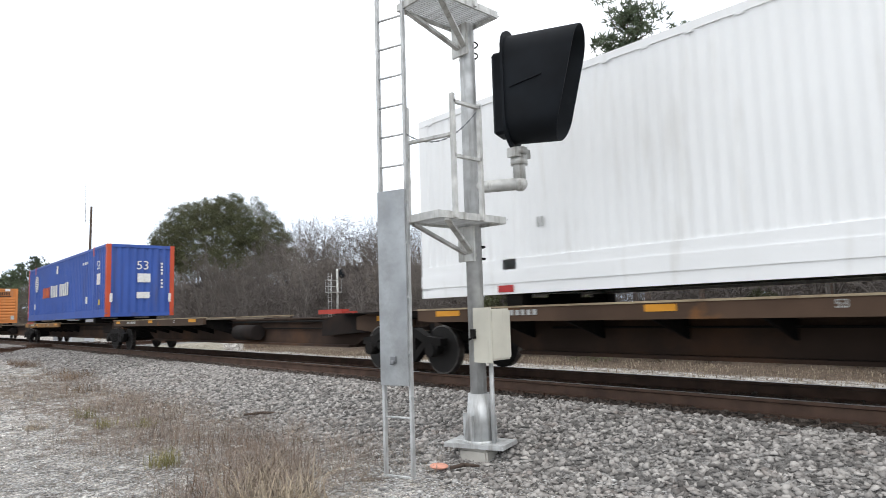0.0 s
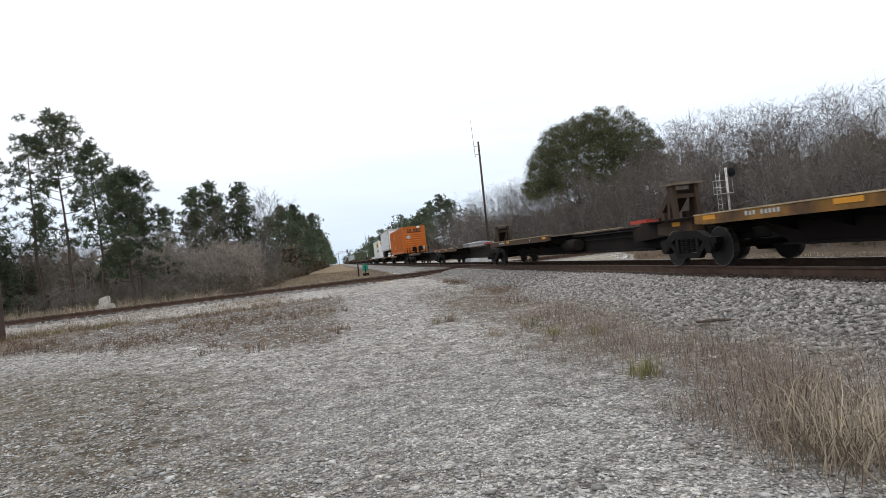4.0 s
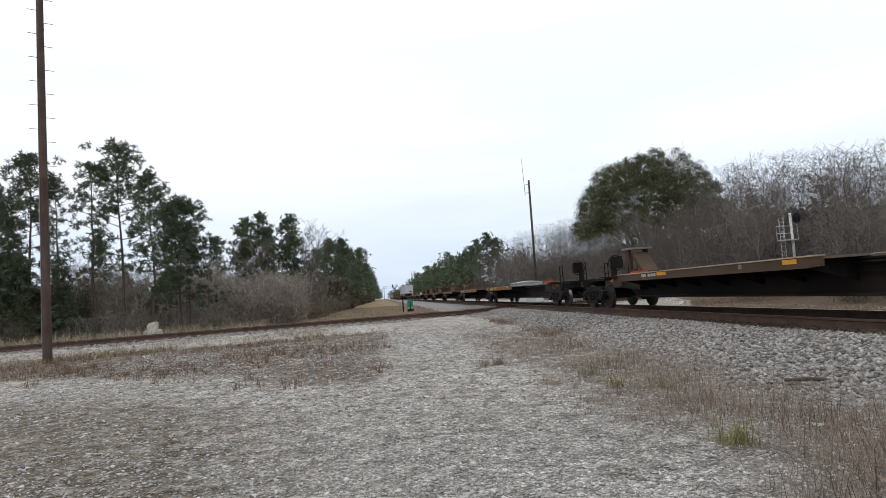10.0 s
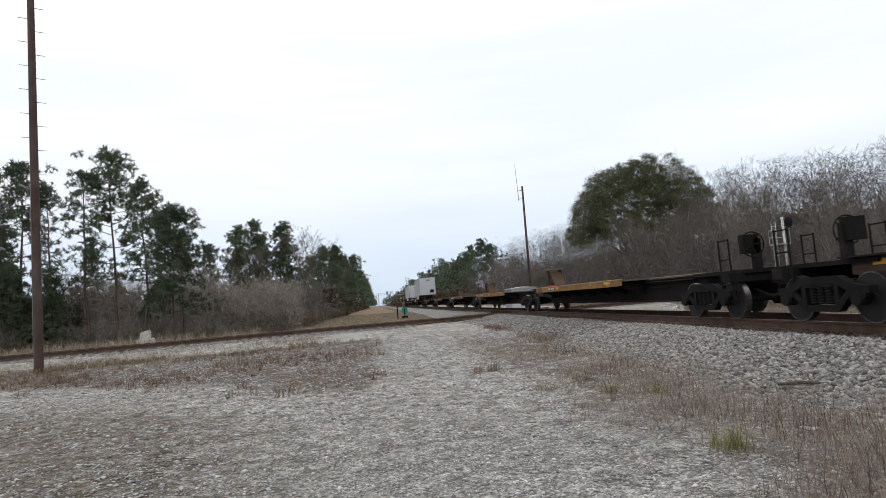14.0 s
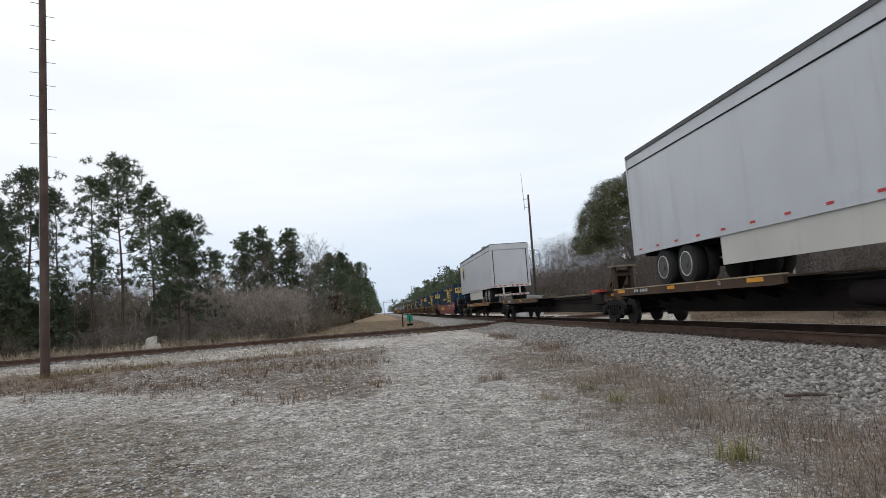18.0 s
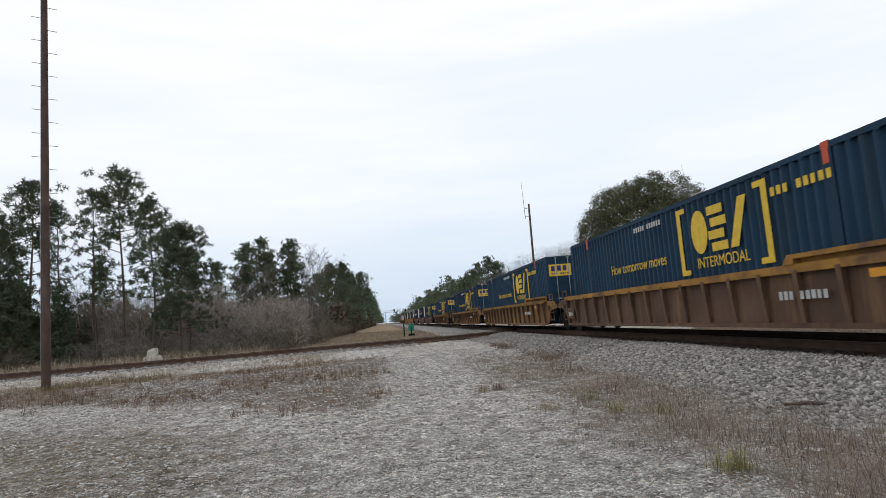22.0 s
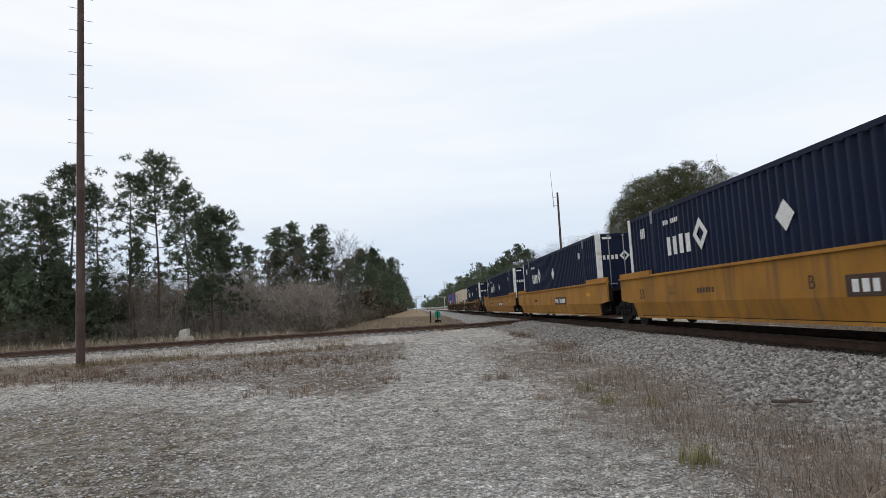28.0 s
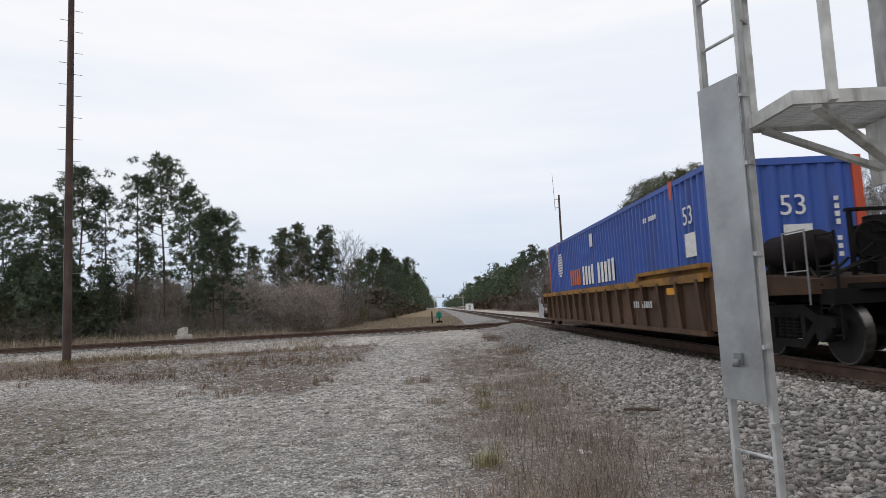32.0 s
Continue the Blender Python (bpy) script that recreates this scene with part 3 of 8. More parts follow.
def build_ground():
    xs = np.unique(np.concatenate([np.linspace(-3000, -400, 14), np.linspace(-400, -60, 86), np.linspace(-60, -24, 121), np.linspace(-24, 4, 187), np.linspace(4, 60, 40), np.linspace(60, 3000, 14)]))
    ys = np.unique(np.concatenate([np.linspace(-3000, -120, 12), np.linspace(-120, -26, 48), np.linspace(-26, 12, 210), np.linspace(12, 60, 60), np.linspace(60, 3000, 14)]))
    X, Y = np.meshgrid(xs, ys, indexing="ij")
    Z = height(X, Y)
    v = np.stack([X.ravel(), Y.ravel(), Z.ravel()], 1)
    i = np.arange(len(xs) * len(ys)).reshape(len(xs), len(ys))
    f = np.stack([i[:-1, :-1].ravel(), i[1:, :-1].ravel(), i[1:, 1:].ravel(), i[:-1, 1:].ravel()], 1)
    me = from_arrays("ground", v, f, "ground", True)
    x, y = X.ravel(), Y.ravel()
    main = np.abs(y - TRACK_Y)
    db = np.abs(branch_distance(x, y))
    zones = {
        "z_grass": grassy(x, y),
        "z_sand": 0.46 * (1 - smooth_step(-3.0, 0.8, y - 0.3 * (x + 8))) * smooth_step(-16, -9, x - 0.4 * y) + 0.2 * (np.abs(y + 2) < 6),
        "z_litter": np.clip(smooth_step(16.5, 18.5, y) + smooth_step(-46, -49, x) * (1 - smooth_step(-7.5, -5.5, y + 0.006 * (x + 60))), 0, 1),
        "z_straw": smooth_step(-36.5, -38.5, x + 0.35 * (y + 4) * (y < -4)) * smooth_step(-7.8, -6.0, y - 0.12 * (x + 48) * (x > -48)) * (1 - smooth_step(2.4, 3.6, y + 0.5 * waves(x, y, 3.0))),
        "z_pale": np.clip(smooth_step(10.6, 11.4, y) * (1 - smooth_step(15.5, 17, y + 3.5 * smooth_step(-45, -60, x))), 0, 1),
        "z_rock": np.clip((1 - smooth_step(2.9, 4.1, main)) + (1 - smooth_step(1.9, 2.8, db)) * (x < -30), 0, 1) * np.where((np.abs(y - 3.2) < 2.2) & (x < -34) & (x > -42), 0.1, 1),
    }
    # the band along the track that takes the painted shade and oil
    zones["z_oil_shade"] = np.clip(1 - smooth_step(1.1, 1.45, main), 0, 1)
    for key, val in zones.items():
        a = me.attributes.new(key, "FLOAT", "POINT")
        a.data.foreach_set("value", np.asarray(val, dtype=np.float32))
    tagged(part("ground", me, None), "grey limestone gravel lot with dead grass and leaf litter", "ground", kind="structure")


build_ground()


# ---- railway tracks ----
RAIL_OUTLINE = [(-0.076, 0.0), (0.076, 0.0), (0.076, 0.014), (0.012, 0.032), (0.010, 0.14), (0.037, 0.152), (0.037, 0.180), (0.030, 0.186), (-0.030, 0.186), (-0.037, 0.180), (-0.037, 0.152), (-0.010, 0.14), (-0.012, 0.032), (-0.076, 0.014)]


def rail_bar(track, x0, x1, y):
    bm = bmesh.new()
    prism(bm, [(u + y, v - 0.186) for u, v in RAIL_OUTLINE], x0, x1, "x")
    r = part("rail", bm, "rail", track)
    bm = bmesh.new()
    box(bm, x0, x1, y - 0.028, y + 0.028, -0.0005, 0.0015)
    part("running_surface", bm, "rail_top", r, "polished steel running surface")


def build_track(name, label, m, x0, x1, tie0, tie1, gaps=()):
    track = thing(name, label, "railway track", m, kind="structure")
    cuts = [x0, *gaps, x1]
    for a, b in zip(cuts[0::2], cuts[1::2]):
        for y in (-0.755, 0.755):
            rail_bar(track, a, b, y)
    def tie_mesh(bm):
        box(bm, -0.115, 0.115, -1.3, 1.3, -0.35, -0.182)
        soften(bm, 0.012)
    tie = shared("tie", tie_mesh, "tie")
    def plate_mesh(bm):
        for y in (-0.755, 0.755):
            box(bm, -0.09, 0.09, y - 0.17, y + 0.17, -0.181, -0.168)
            for sx in (-0.05, 0.05):
                for sy in (-0.1, 0.1):
                    box(bm, sx - 0.012, sx + 0.012, y + sy - 0.018, y + sy + 0.018, -0.168, -0.15)
    tp = shared("tie_plates", plate_mesh, "rail")
    r = random.Random(5)
    x = tie0
    while x < tie1:
        t = part("tie", tie, None, track, "", pose(x + r.uniform(-0.03, 0.03), r.uniform(-0.06, 0.06), r.uniform(-0.012, 0.004), 0, 0, r.uniform(-1.5, 1.5)))
        if -40 < x < 5:
            part("tie_plate", tp, None, t)
        x += 0.52
    return track


main_track = build_track("main_track", "rusty steel main line rails on dark wooden ties in stone ballast", pose(0, TRACK_Y, RAIL), -1100, 1000, -112, 12)
branch_mid = Vector((BR_A[0], BR_A[1], RAIL)) + BR_DIR * ((TRACK_Y - BR_A[1]) / BR_DIR.y)
branch_track = build_track("branch_track", "rusty steel branch line rails on wooden ties crossing the main line", Matrix.Translation(branch_mid) @ pose(0, 0, -0.105, 0, 0, BR_YAW), -75, 40, -58, 30, (-1.6, 1.6))

crossing = thing("track_diamond", "rusty steel diamond where the two lines cross", "rail crossing", Matrix.Translation(branch_mid) @ pose(0, 0, 0, 0, 0, BR_YAW), kind="structure")
for yy in (-0.755, 0.755):
    bm = bmesh.new()
    prism(bm, [(u + yy, v - 0.188) for u, v in RAIL_OUTLINE], -1.6, 1.6, "x")
    part("rail", bm, "rail", crossing)
    cube_part("guard_rail", (-1.5, 1.5, yy * 0.87 - 0.03, yy * 0.87 + 0.03, -0.15, -0.006), "rail", crossing)

panel_at = branch_mid + BR_DIR * -4.6 - Vector((0, 0, 0.1))
crossing_panels = thing("crossing_panels", "worn grey asphalt road crossing panels between the branch rails", "road crossing", Matrix.Translation(panel_at) @ pose(0, 0, 0, 0, 0, BR_YAW), kind="structure")
for yy in (-0.33, 0.33):
    cube_part("panel", (-0.6, 0.6, yy - 0.3, yy + 0.3, -0.22, -0.012), "old_asphalt", crossing_panels, bevel=0.015)


# ---- loose stone, joined ----
def rock_field(name, label, mat, pts, r0, r1, seed, detail=True, flat=0.7):
    rng = np.random.default_rng(seed)
    protos, sides = [], []
    for k in range(14):
        bm = bmesh.new()
        for d in rng.normal(0, 1, (10 if detail else 7, 3)):
            bm.verts.new(Vector(d).normalized())
        bmesh.ops.convex_hull(bm, input=bm.verts[:])
        bm.verts.index_update()
        p = np.array([v.co[:] for v in bm.verts])
        sides.append([[v.index for v in f.verts] for f in bm.faces])
        bm.free()
        protos.append(p * np.array([rng.uniform(0.9, 1.45), rng.uniform(0.75, 1.1), rng.uniform(0.6, 0.95)]))
    protos, sides = np.array(protos), np.array(sides)
    n = len(pts)
    a = rng.uniform(0, 2 * np.pi, n)
    tilt = rng.uniform(-0.6, 0.6, n)
    size = rng.uniform(r0, r1, n)
    kind = rng.integers(0, 14, n)
    p = protos[kind] * size[:, None, None]
    ct, st = np.cos(tilt)[:, None], np.sin(tilt)[:, None]
    x, y, z = p[..., 0], p[..., 1] * ct - p[..., 2] * st, p[..., 1] * st + p[..., 2] * ct
    ca, sa = np.cos(a)[:, None], np.sin(a)[:, None]
    q = np.stack([x * ca - y * sa, x * sa + y * ca, z * flat], -1)
    zz = height(pts[:, 0], pts[:, 1]) + size * 0.22
    q += np.concatenate([pts, zz[:, None]], 1)[:, None, :]
    f = sides[kind] + (np.arange(n) * protos.shape[1])[:, None, None]
    me = from_arrays(name, q.reshape(-1, 3), f.reshape(-1, 3), mat)
    return tagged(part(name, me, None), label, "stones", kind="stuff")


rng0 = np.random.default_rng(11)


def scatter(n, x0, x1, y0, y1, keep=None):
    p = np.stack([rng0.uniform(x0, x1, n), rng0.uniform(y0, y1, n)], 1)
    if keep is not None:
        p = p[rng0.random(len(p)) < keep(p[:, 0], p[:, 1])]
    return p


def slope_keep(x, y):
    return smooth_step(4.05, 5.0, y + 0.25 * waves(x, y, 0.8))


rock_field("ballast_stones", "grey and brown crushed ballast stones on the track shoulder", "stone", scatter(32000, -20, 3.5, 4.0, 6.98, slope_keep), 0.017, 0.05, 1, True, 0.8)
rock_field("ballast_stones", "ballast stones beside the near rail, coloured dark for oil and the train's shade", "oily_shade_stone", scatter(5000, -40, 3.5, 6.95, 7.4), 0.024, 0.05, 5, False)
rock_field("ballast_stones", "grey crushed ballast stones further along the shoulder", "stone", scatter(16000, -52, -20, 4.2, 6.95, slope_keep), 0.03, 0.06, 2, False)
rock_field("ballast_stones", "ballast stones between and beyond the rails, coloured dark for grime and shade", "oily_shade_stone", scatter(7000, -40, 3.5, 7.62, 11.2, lambda x, y: 1 - smooth_step(10, 11.2, y) + 0 * x), 0.03, 0.06, 3, False)


def branch_points(n):
    u, w = rng0.uniform(-30, -7, n), rng0.uniform(-2.6, 2.6, n)
    w = w[np.abs(np.abs(w) - 0.755) > 0.1]
    u = u[: len(w)]
    return np.stack([branch_mid.x + BR_DIR.x * u + BR_DIR.y * w, branch_mid.y + BR_DIR.y * u - BR_DIR.x * w], 1)


rock_field("ballast_stones", "pale grey ballast stones along the branch line", "stone", branch_points(6000), 0.035, 0.07, 4, False)
rock_field("gravel", "loose pale limestone gravel", "pebble", scatter(86000, -12, -2.6, -4.6, 5.0, lambda x, y: (1 - 0.85 * smooth_step(-6.5, -12, x)) * (0.55 + 0.45 * smooth_step(-3.2, 0.4, y - 0.2 * (x + 6)))), 0.008, 0.023, 6, False, 0.5)
rock_field("gravel", "scattered larger limestone chips", "pebble", scatter(26000, -27, -1.2, -9.0, 5.0, lambda x, y: 0.4 + 0.6 * smooth_step(-8, -14, x)), 0.016, 0.045, 7, False, 0.6)


# ---- dead grass and weeds, joined ----
def blades(name, label, mat, pts, h0, h1, seed, width=0.005, lean=0.45, each=1, spread=0.0):
    rng = np.random.default_rng(seed)
    pts = np.repeat(pts, each, 0) + rng.normal(0, 1, (len(pts) * each, 2)) * spread
    n = len(pts)
    a = rng.uniform(0, 2 * np.pi, n)
    h = rng.uniform(h0, h1, n)
    if each > 3 and spread < 0.2:
        h = h * np.repeat(rng.uniform(0.4, 1.25, n // each), each)
    out = rng.uniform(0.05, lean, n) * h
    z = height(pts[:, 0], pts[:, 1]) - 0.01
    base = np.concatenate([pts, z[:, None]], 1)
    side = np.stack([-np.sin(a), np.cos(a), 0 * a], 1) * (width * rng.uniform(0.6, 1.4, n))[:, None]
    way = np.stack([np.cos(a), np.sin(a), 0 * a], 1)
    up = np.array([0, 0, 1.0])
    turn = rng.normal(0, 0.5, n)
    bent = np.stack([np.cos(a + turn), np.sin(a + turn), 0 * a], 1)
    mid = base + way * (out * 0.4)[:, None] + up * (h * rng.uniform(0.5, 0.85, n))[:, None]
    tip = mid + bent * (out * 0.75)[:, None] + up * (h * rng.uniform(-0.15, 0.45, n))[:, None]
    v = np.stack([base - side, base + side, mid - side * 0.7, mid + side * 0.7, tip], 1)
    k = (np.arange(n) * 5)[:, None]
    f = np.concatenate([k + [0, 1, 3], k + [0, 3, 2], k + [2, 3, 4]], 0)
    me = from_arrays(name, v.reshape(-1, 3), f, mat)
    return tagged(part(name, me, None), label, "grass", kind="stuff")


def right_patch(x, y):
    return np.where(x > -28, grassy(x, y), 0) * (0.35 + 0.65 * (waves(x, y, 0.8, 1.0) > -0.15))


blades("dead_grass", "thin wispy dead grass between the gravel lane and the ballast", "hay", scatter(2300, -26, -4.6, 1.3, 5.3, right_patch), 0.04, 0.19, 21, 0.002, 1.8, 12, 0.04)
blades("dead_weeds", "brown dead weeds beside the ballast", "weed", scatter(3600, -22, -5.0, 1.6, 4.9, right_patch), 0.04, 0.2, 22, 0.0016, 2.6, 15, 0.06)
blades("dead_weeds", "a few tall dead weed stalks", "weed", scatter(800, -20, -4.4, 1.6, 4.9, lambda x, y: right_patch(x, y) + 0.06), 0.12, 0.28, 28, 0.0013, 0.9, 2, 0.12)
blades("dead_weeds", "reddish dead weeds on the gravel lot", "rusty_weed", scatter(4300, -31, -12, -14, 0.4, lambda x, y: grassy(x, y) * (0.12 + 0.88 * (waves(x, y, 1.2, 3.0) > 0.0))), 0.04, 0.27, 23, 0.004, 1.6, 15, 0.045)
blades("dead_grass", "pale straw tufts among the reddish weeds", "hay", scatter(1300, -31, -12, -14, 0.4, lambda x, y: grassy(x, y) * (waves(x, y, 0.9, 5.0) > 0.1)), 0.05, 0.24, 29, 0.0036, 1.6, 14, 0.04)
blades("dead_grass", "straw-coloured grass along the branch line", "hay", scatter(6000, -36, -26, -24, -3, lambda x, y: 0.55 * (np.abs(branch_distance(x, y)) > 2.9) * (0.2 + 0.8 * (waves(x, y, 1.5, 2.0) > 0))), 0.06, 0.3, 24, 0.006, 1.4, 4, 0.1)
blades("dead_grass", "tan dead grass verge beyond the branch line", "hay", scatter(18000, -110, -42, -10, 4.6, lambda x, y: 0.8 * (1 - 0.7 * smooth_step(0.4, 4.6, y))), 0.04, 0.2, 25, 0.014, 0.5, 3, 0.15)
blades("dead_grass", "brown grass verge behind the main line", "hay", scatter(7000, -70, 6, 16.0, 20.0, lambda x, y: smooth_step(16.0, 17.5, y)), 0.03, 0.12, 26, 0.012, 0.5, 3, 0.15)
blades("dead_grass", "tall tan grass tufts at the foot of the brush", "hay", scatter(2600, -47, -40.8, -36, -8, lambda x, y: (np.abs(branch_distance(x, y)) > 2.6) * (0.3 + 0.7 * (waves(x, y, 1.4, 4.0) > -0.1))), 0.2, 0.8, 33, 0.01, 1.2, 9, 0.08)
blades("flattened_grass", "dead grass stalks lying flat on the gravel", "hay", scatter(4200, -24, -4.4, 1.2, 5.2, lambda x, y: grassy(x, y) * 1.4), 0.008, 0.035, 31, 0.0016, 9.0, 3, 0.08)
blades("flattened_grass", "reddish stalks lying flat on the gravel lot", "rusty_weed", scatter(5000, -31, -11, -14, 0.6, grassy), 0.01, 0.05, 32, 0.0035, 8.0, 3, 0.12)
blades("sparse_grass", "sparse short grass on the sandy lot", "hay", scatter(900, -12, -2, -5, 0.5, lambda x, y: 0.5 + 0 * x), 0.02, 0.07, 27, 0.003, 0.9, 5, 0.05)


def clump(x, y, n, h0, h1, mat, label, spread=0.12, width=0.0026, lean=1.1):
    """One tussock, a thing of its own."""
    ob = blades("grass_clump", label, mat, np.zeros((1, 2)) + [x, y], h0, h1, int(abs(x * 91 + y * 37)), width, lean, n, spread)
    ob["category"] = "grass clump"
    return ob


clump(-4.75, 2.45, 520, 0.15, 0.52, "hay", "large straw-coloured dead grass tussock beside the ladder", 0.2, 0.0034, 2.0)
clump(-4.35, 2.4, 200, 0.1, 0.3, "hay", "loose flattened straw beside the tussock", 0.26, 0.003, 3.0)
clump(-5.15, 2.3, 300, 0.12, 0.4, "weed", "brown dead weed tussock on the gravel", 0.2)
clump(-6.1, 3.1, 420, 0.1, 0.34, "weed", "dry grass tussock among dead weeds", 0.3, 0.0018, 2.4)
clump(-6.9, 3.2, 420, 0.1, 0.32, "weed", "brown weed tussock at the patch edge", 0.34, 0.0018, 2.4)
clump(-5.9, 2.3, 320, 0.06, 0.3, "weed", "low brown weeds beside the tussock", 0.3, 0.0018, 2.2)
clump(-7.9, 3.5, 380, 0.08, 0.35, "rusty_weed", "reddish dead weeds along the ballast edge", 0.4, 0.0018, 0.9)
clump(-9.2, 3.4, 380, 0.08, 0.32, "weed", "brown dead weeds along the ballast edge", 0.45, 0.002, 0.9)
clump(-3.62, 2.85, 260, 0.1, 0.34, "hay", "dry grass tuft with a few green blades by the ladder", 0.09)
clump(-3.66, 2.8, 110, 0.08, 0.25, "fresh", "small green tuft in the gravel", 0.06)
clump(-7.5, 2.55, 190, 0.1, 0.3, "fresh", "yellow-green grass tuft among dead weeds", 0.09)
clump(-10.95, 2.8, 130, 0.1, 0.3, "fresh", "yellow-green grass tuft at the weed patch", 0.09)
clump(-11.7, 2.0, 160, 0.1, 0.3, "hay", "short dry grass tuft at the lane's edge", 0.09)
clump(-12.3, 2.85, 120, 0.08, 0.25, "fresh", "pale green grass tuft", 0.09)
clump(-10.5, 3.25, 120, 0.08, 0.25, "fresh", "faded green grass tuft among weeds", 0.1)
clump(-14.5, 1.5, 120, 0.1, 0.26, "hay", "small dry tuft on the gravel lane", 0.07)
clump(-4.48, 1.2, 120, 0.05, 0.14, "fresh", "low green weed in the gravel", 0.08)
clump(-4.9, -0.4, 70, 0.04, 0.1, "fresh", "low green weed on the lot", 0.07)

for x, y, n in ((-13.3, 3.2, 240), (-11.1, 3.7, 280), (-7.8, 3.8, 320), (-6.6, 3.5, 320), (-13.5, 3.9, 200), (-9.0, 3.0, 240), (-10.2, 3.3, 260), (-12.3, 3.6, 220)):
    clump(x, y, n, 0.1, 0.34, "weed", "tangled grey-brown dead weeds on the gravel", 0.36, 0.0022, 2.0)
clump(-5.35, 2.75, 420, 0.15, 0.46, "weed", "dense brown dead weed tussock near the ladder", 0.26, 0.0024, 1.8)
clump(-5.9, 2.9, 360, 0.12, 0.4, "rusty_weed", "reddish brown dead weed tussock", 0.3, 0.0022, 1.9)
for x, y, n in ((-26.2, 4.25, 160), (-27.2, 4.3, 130), (-28.3, 4.2, 140), (-20.4, 4.3, 140), (-21.0, 4.7, 120), (-22.6, 4.4, 90), (-17.0, 3.9, 110)):
    clump(x, y, n, 0.08, 0.28, "rusty_weed", "low dark dead weed clump at the ballast edge", 0.22, 0.005, 1.6)
clump(-14.7, 1.8, 150, 0.1, 0.34, "weed", "upright grey-brown weed tuft on the gravel lane", 0.07, 0.003, 0.8)
clump(-26.5, -12.4, 160, 0.08, 0.26, "fresh", "yellow-green grass around the pole foot", 0.3, 0.005, 1.4)
clump(-26.9, -11.0, 160, 0.08, 0.24, "fresh", "yellow-green grass patch near the pole", 0.35, 0.005, 1.4)
clump(-27.0, -9.2, 140, 0.08, 0.24, "fresh", "faded green grass patch on the verge", 0.35, 0.005, 1.4)


# ---- small litter ----
def scrap(x, y, w, d, yaw, mat, label):
    bm = bmesh.new()
    g = [[bm.verts.new(((i / 3 - 0.5) * w, (j / 2 - 0.5) * d, 0.012 * math.sin(i * 2.1 + j * 1.7) + 0.02)) for j in range(3)] for i in range(4)]
    for i in range(3):
        for j in range(2):
            bm.faces.new((g[i][j], g[i + 1][j], g[i + 1][j + 1], g[i][j + 1]))
    bmesh.ops.solidify(bm, geom=bm.faces[:], thickness=0.004)
    z = float(height(x, y))
    return tagged(part("paper_scrap", bm, mat, None, "", pose(x, y, z, 0, 0, yaw)), label, "litter")


scrap(-7.9, 3.57, 0.16, 0.1, 20, "litter", "crumpled white paper scrap on the gravel")
scrap(-5.46, -0.71, 0.12, 0.07, 50, "litter", "small white paper scrap on the gravel lane")
scrap(-15.5, -3.6, 0.25, 0.14, 10, "litter", "white paper scrap among reddish weeds")


def stick(x, y, length, yaw, label):
    bm = bmesh.new()
    tube(bm, (-length / 2, 0, 0.03), (0, 0.03, 0.045), 0.018, 0.022, 7)
    tube(bm, (0, 0.03, 0.045), (length / 2, -0.02, 0.03), 0.022, 0.012, 7)
    return tagged(part("stick", bm, "tie", None, "", pose(x, y, float(height(x, y)) + 0.02, 0, 0, yaw)), label, "stick")


stick(-9.68, 4.82, 0.62, 56, "dark broken stick lying on the ballast slope")
stick(-4.75, 4.55, 0.3, 60, "short dark wood scrap beside the mast foot")
bm = bmesh.new()
bmesh.ops.create_icosphere(bm, subdivisions=2, radius=0.09)
for v in bm.verts:
    v.co = Vector((v.co.x * 1.2, v.co.y, v.co.z * 0.3)) * (1 + 0.15 * noise.noise(v.co * 9))
M["pink"] = material("orange_marker_paint", (0.62, 0.30, 0.22), 0.9, 0, 0.2, 12, 0.2)
tagged(part("marked_stone", bm, "pink", None, "", pose(-5.0, 4.42, 0.03)), "flat stone sprayed with faded orange marker paint", "stone")


# ---- signal mast with ladder ----
def bar(bm, p0, p1, w, d=None):
    """A flat bar from p0 to p1."""
    p0, p1 = Vector(p0), Vector(p1)
    d = w if d is None else d
    q = (p1 - p0).to_track_quat("Z", "Y").to_matrix().to_4x4()
    box(bm, -w / 2, w / 2, -d / 2, d / 2, 0, (p1 - p0).length, Matrix.Translation(p0) @ q)


def bar_part(name, p0, p1, w, d, mat, parent, label=""):
    bm = bmesh.new()
    bar(bm, p0, p1, w, d)
    return part(name, bm, mat, parent, label)


def tube_part(name, p0, p1, r, mat, parent, label="", r1=None, n=14):
    bm = bmesh.new()
    tube(bm, p0, p1, r, r1, n)
    return part(name, bm, mat, parent, label)


MX, MY = -4.9, 4.94
LA, LB = Vector((-5.28, 3.96, 0)), Vector((-4.97, 4.06, 0))


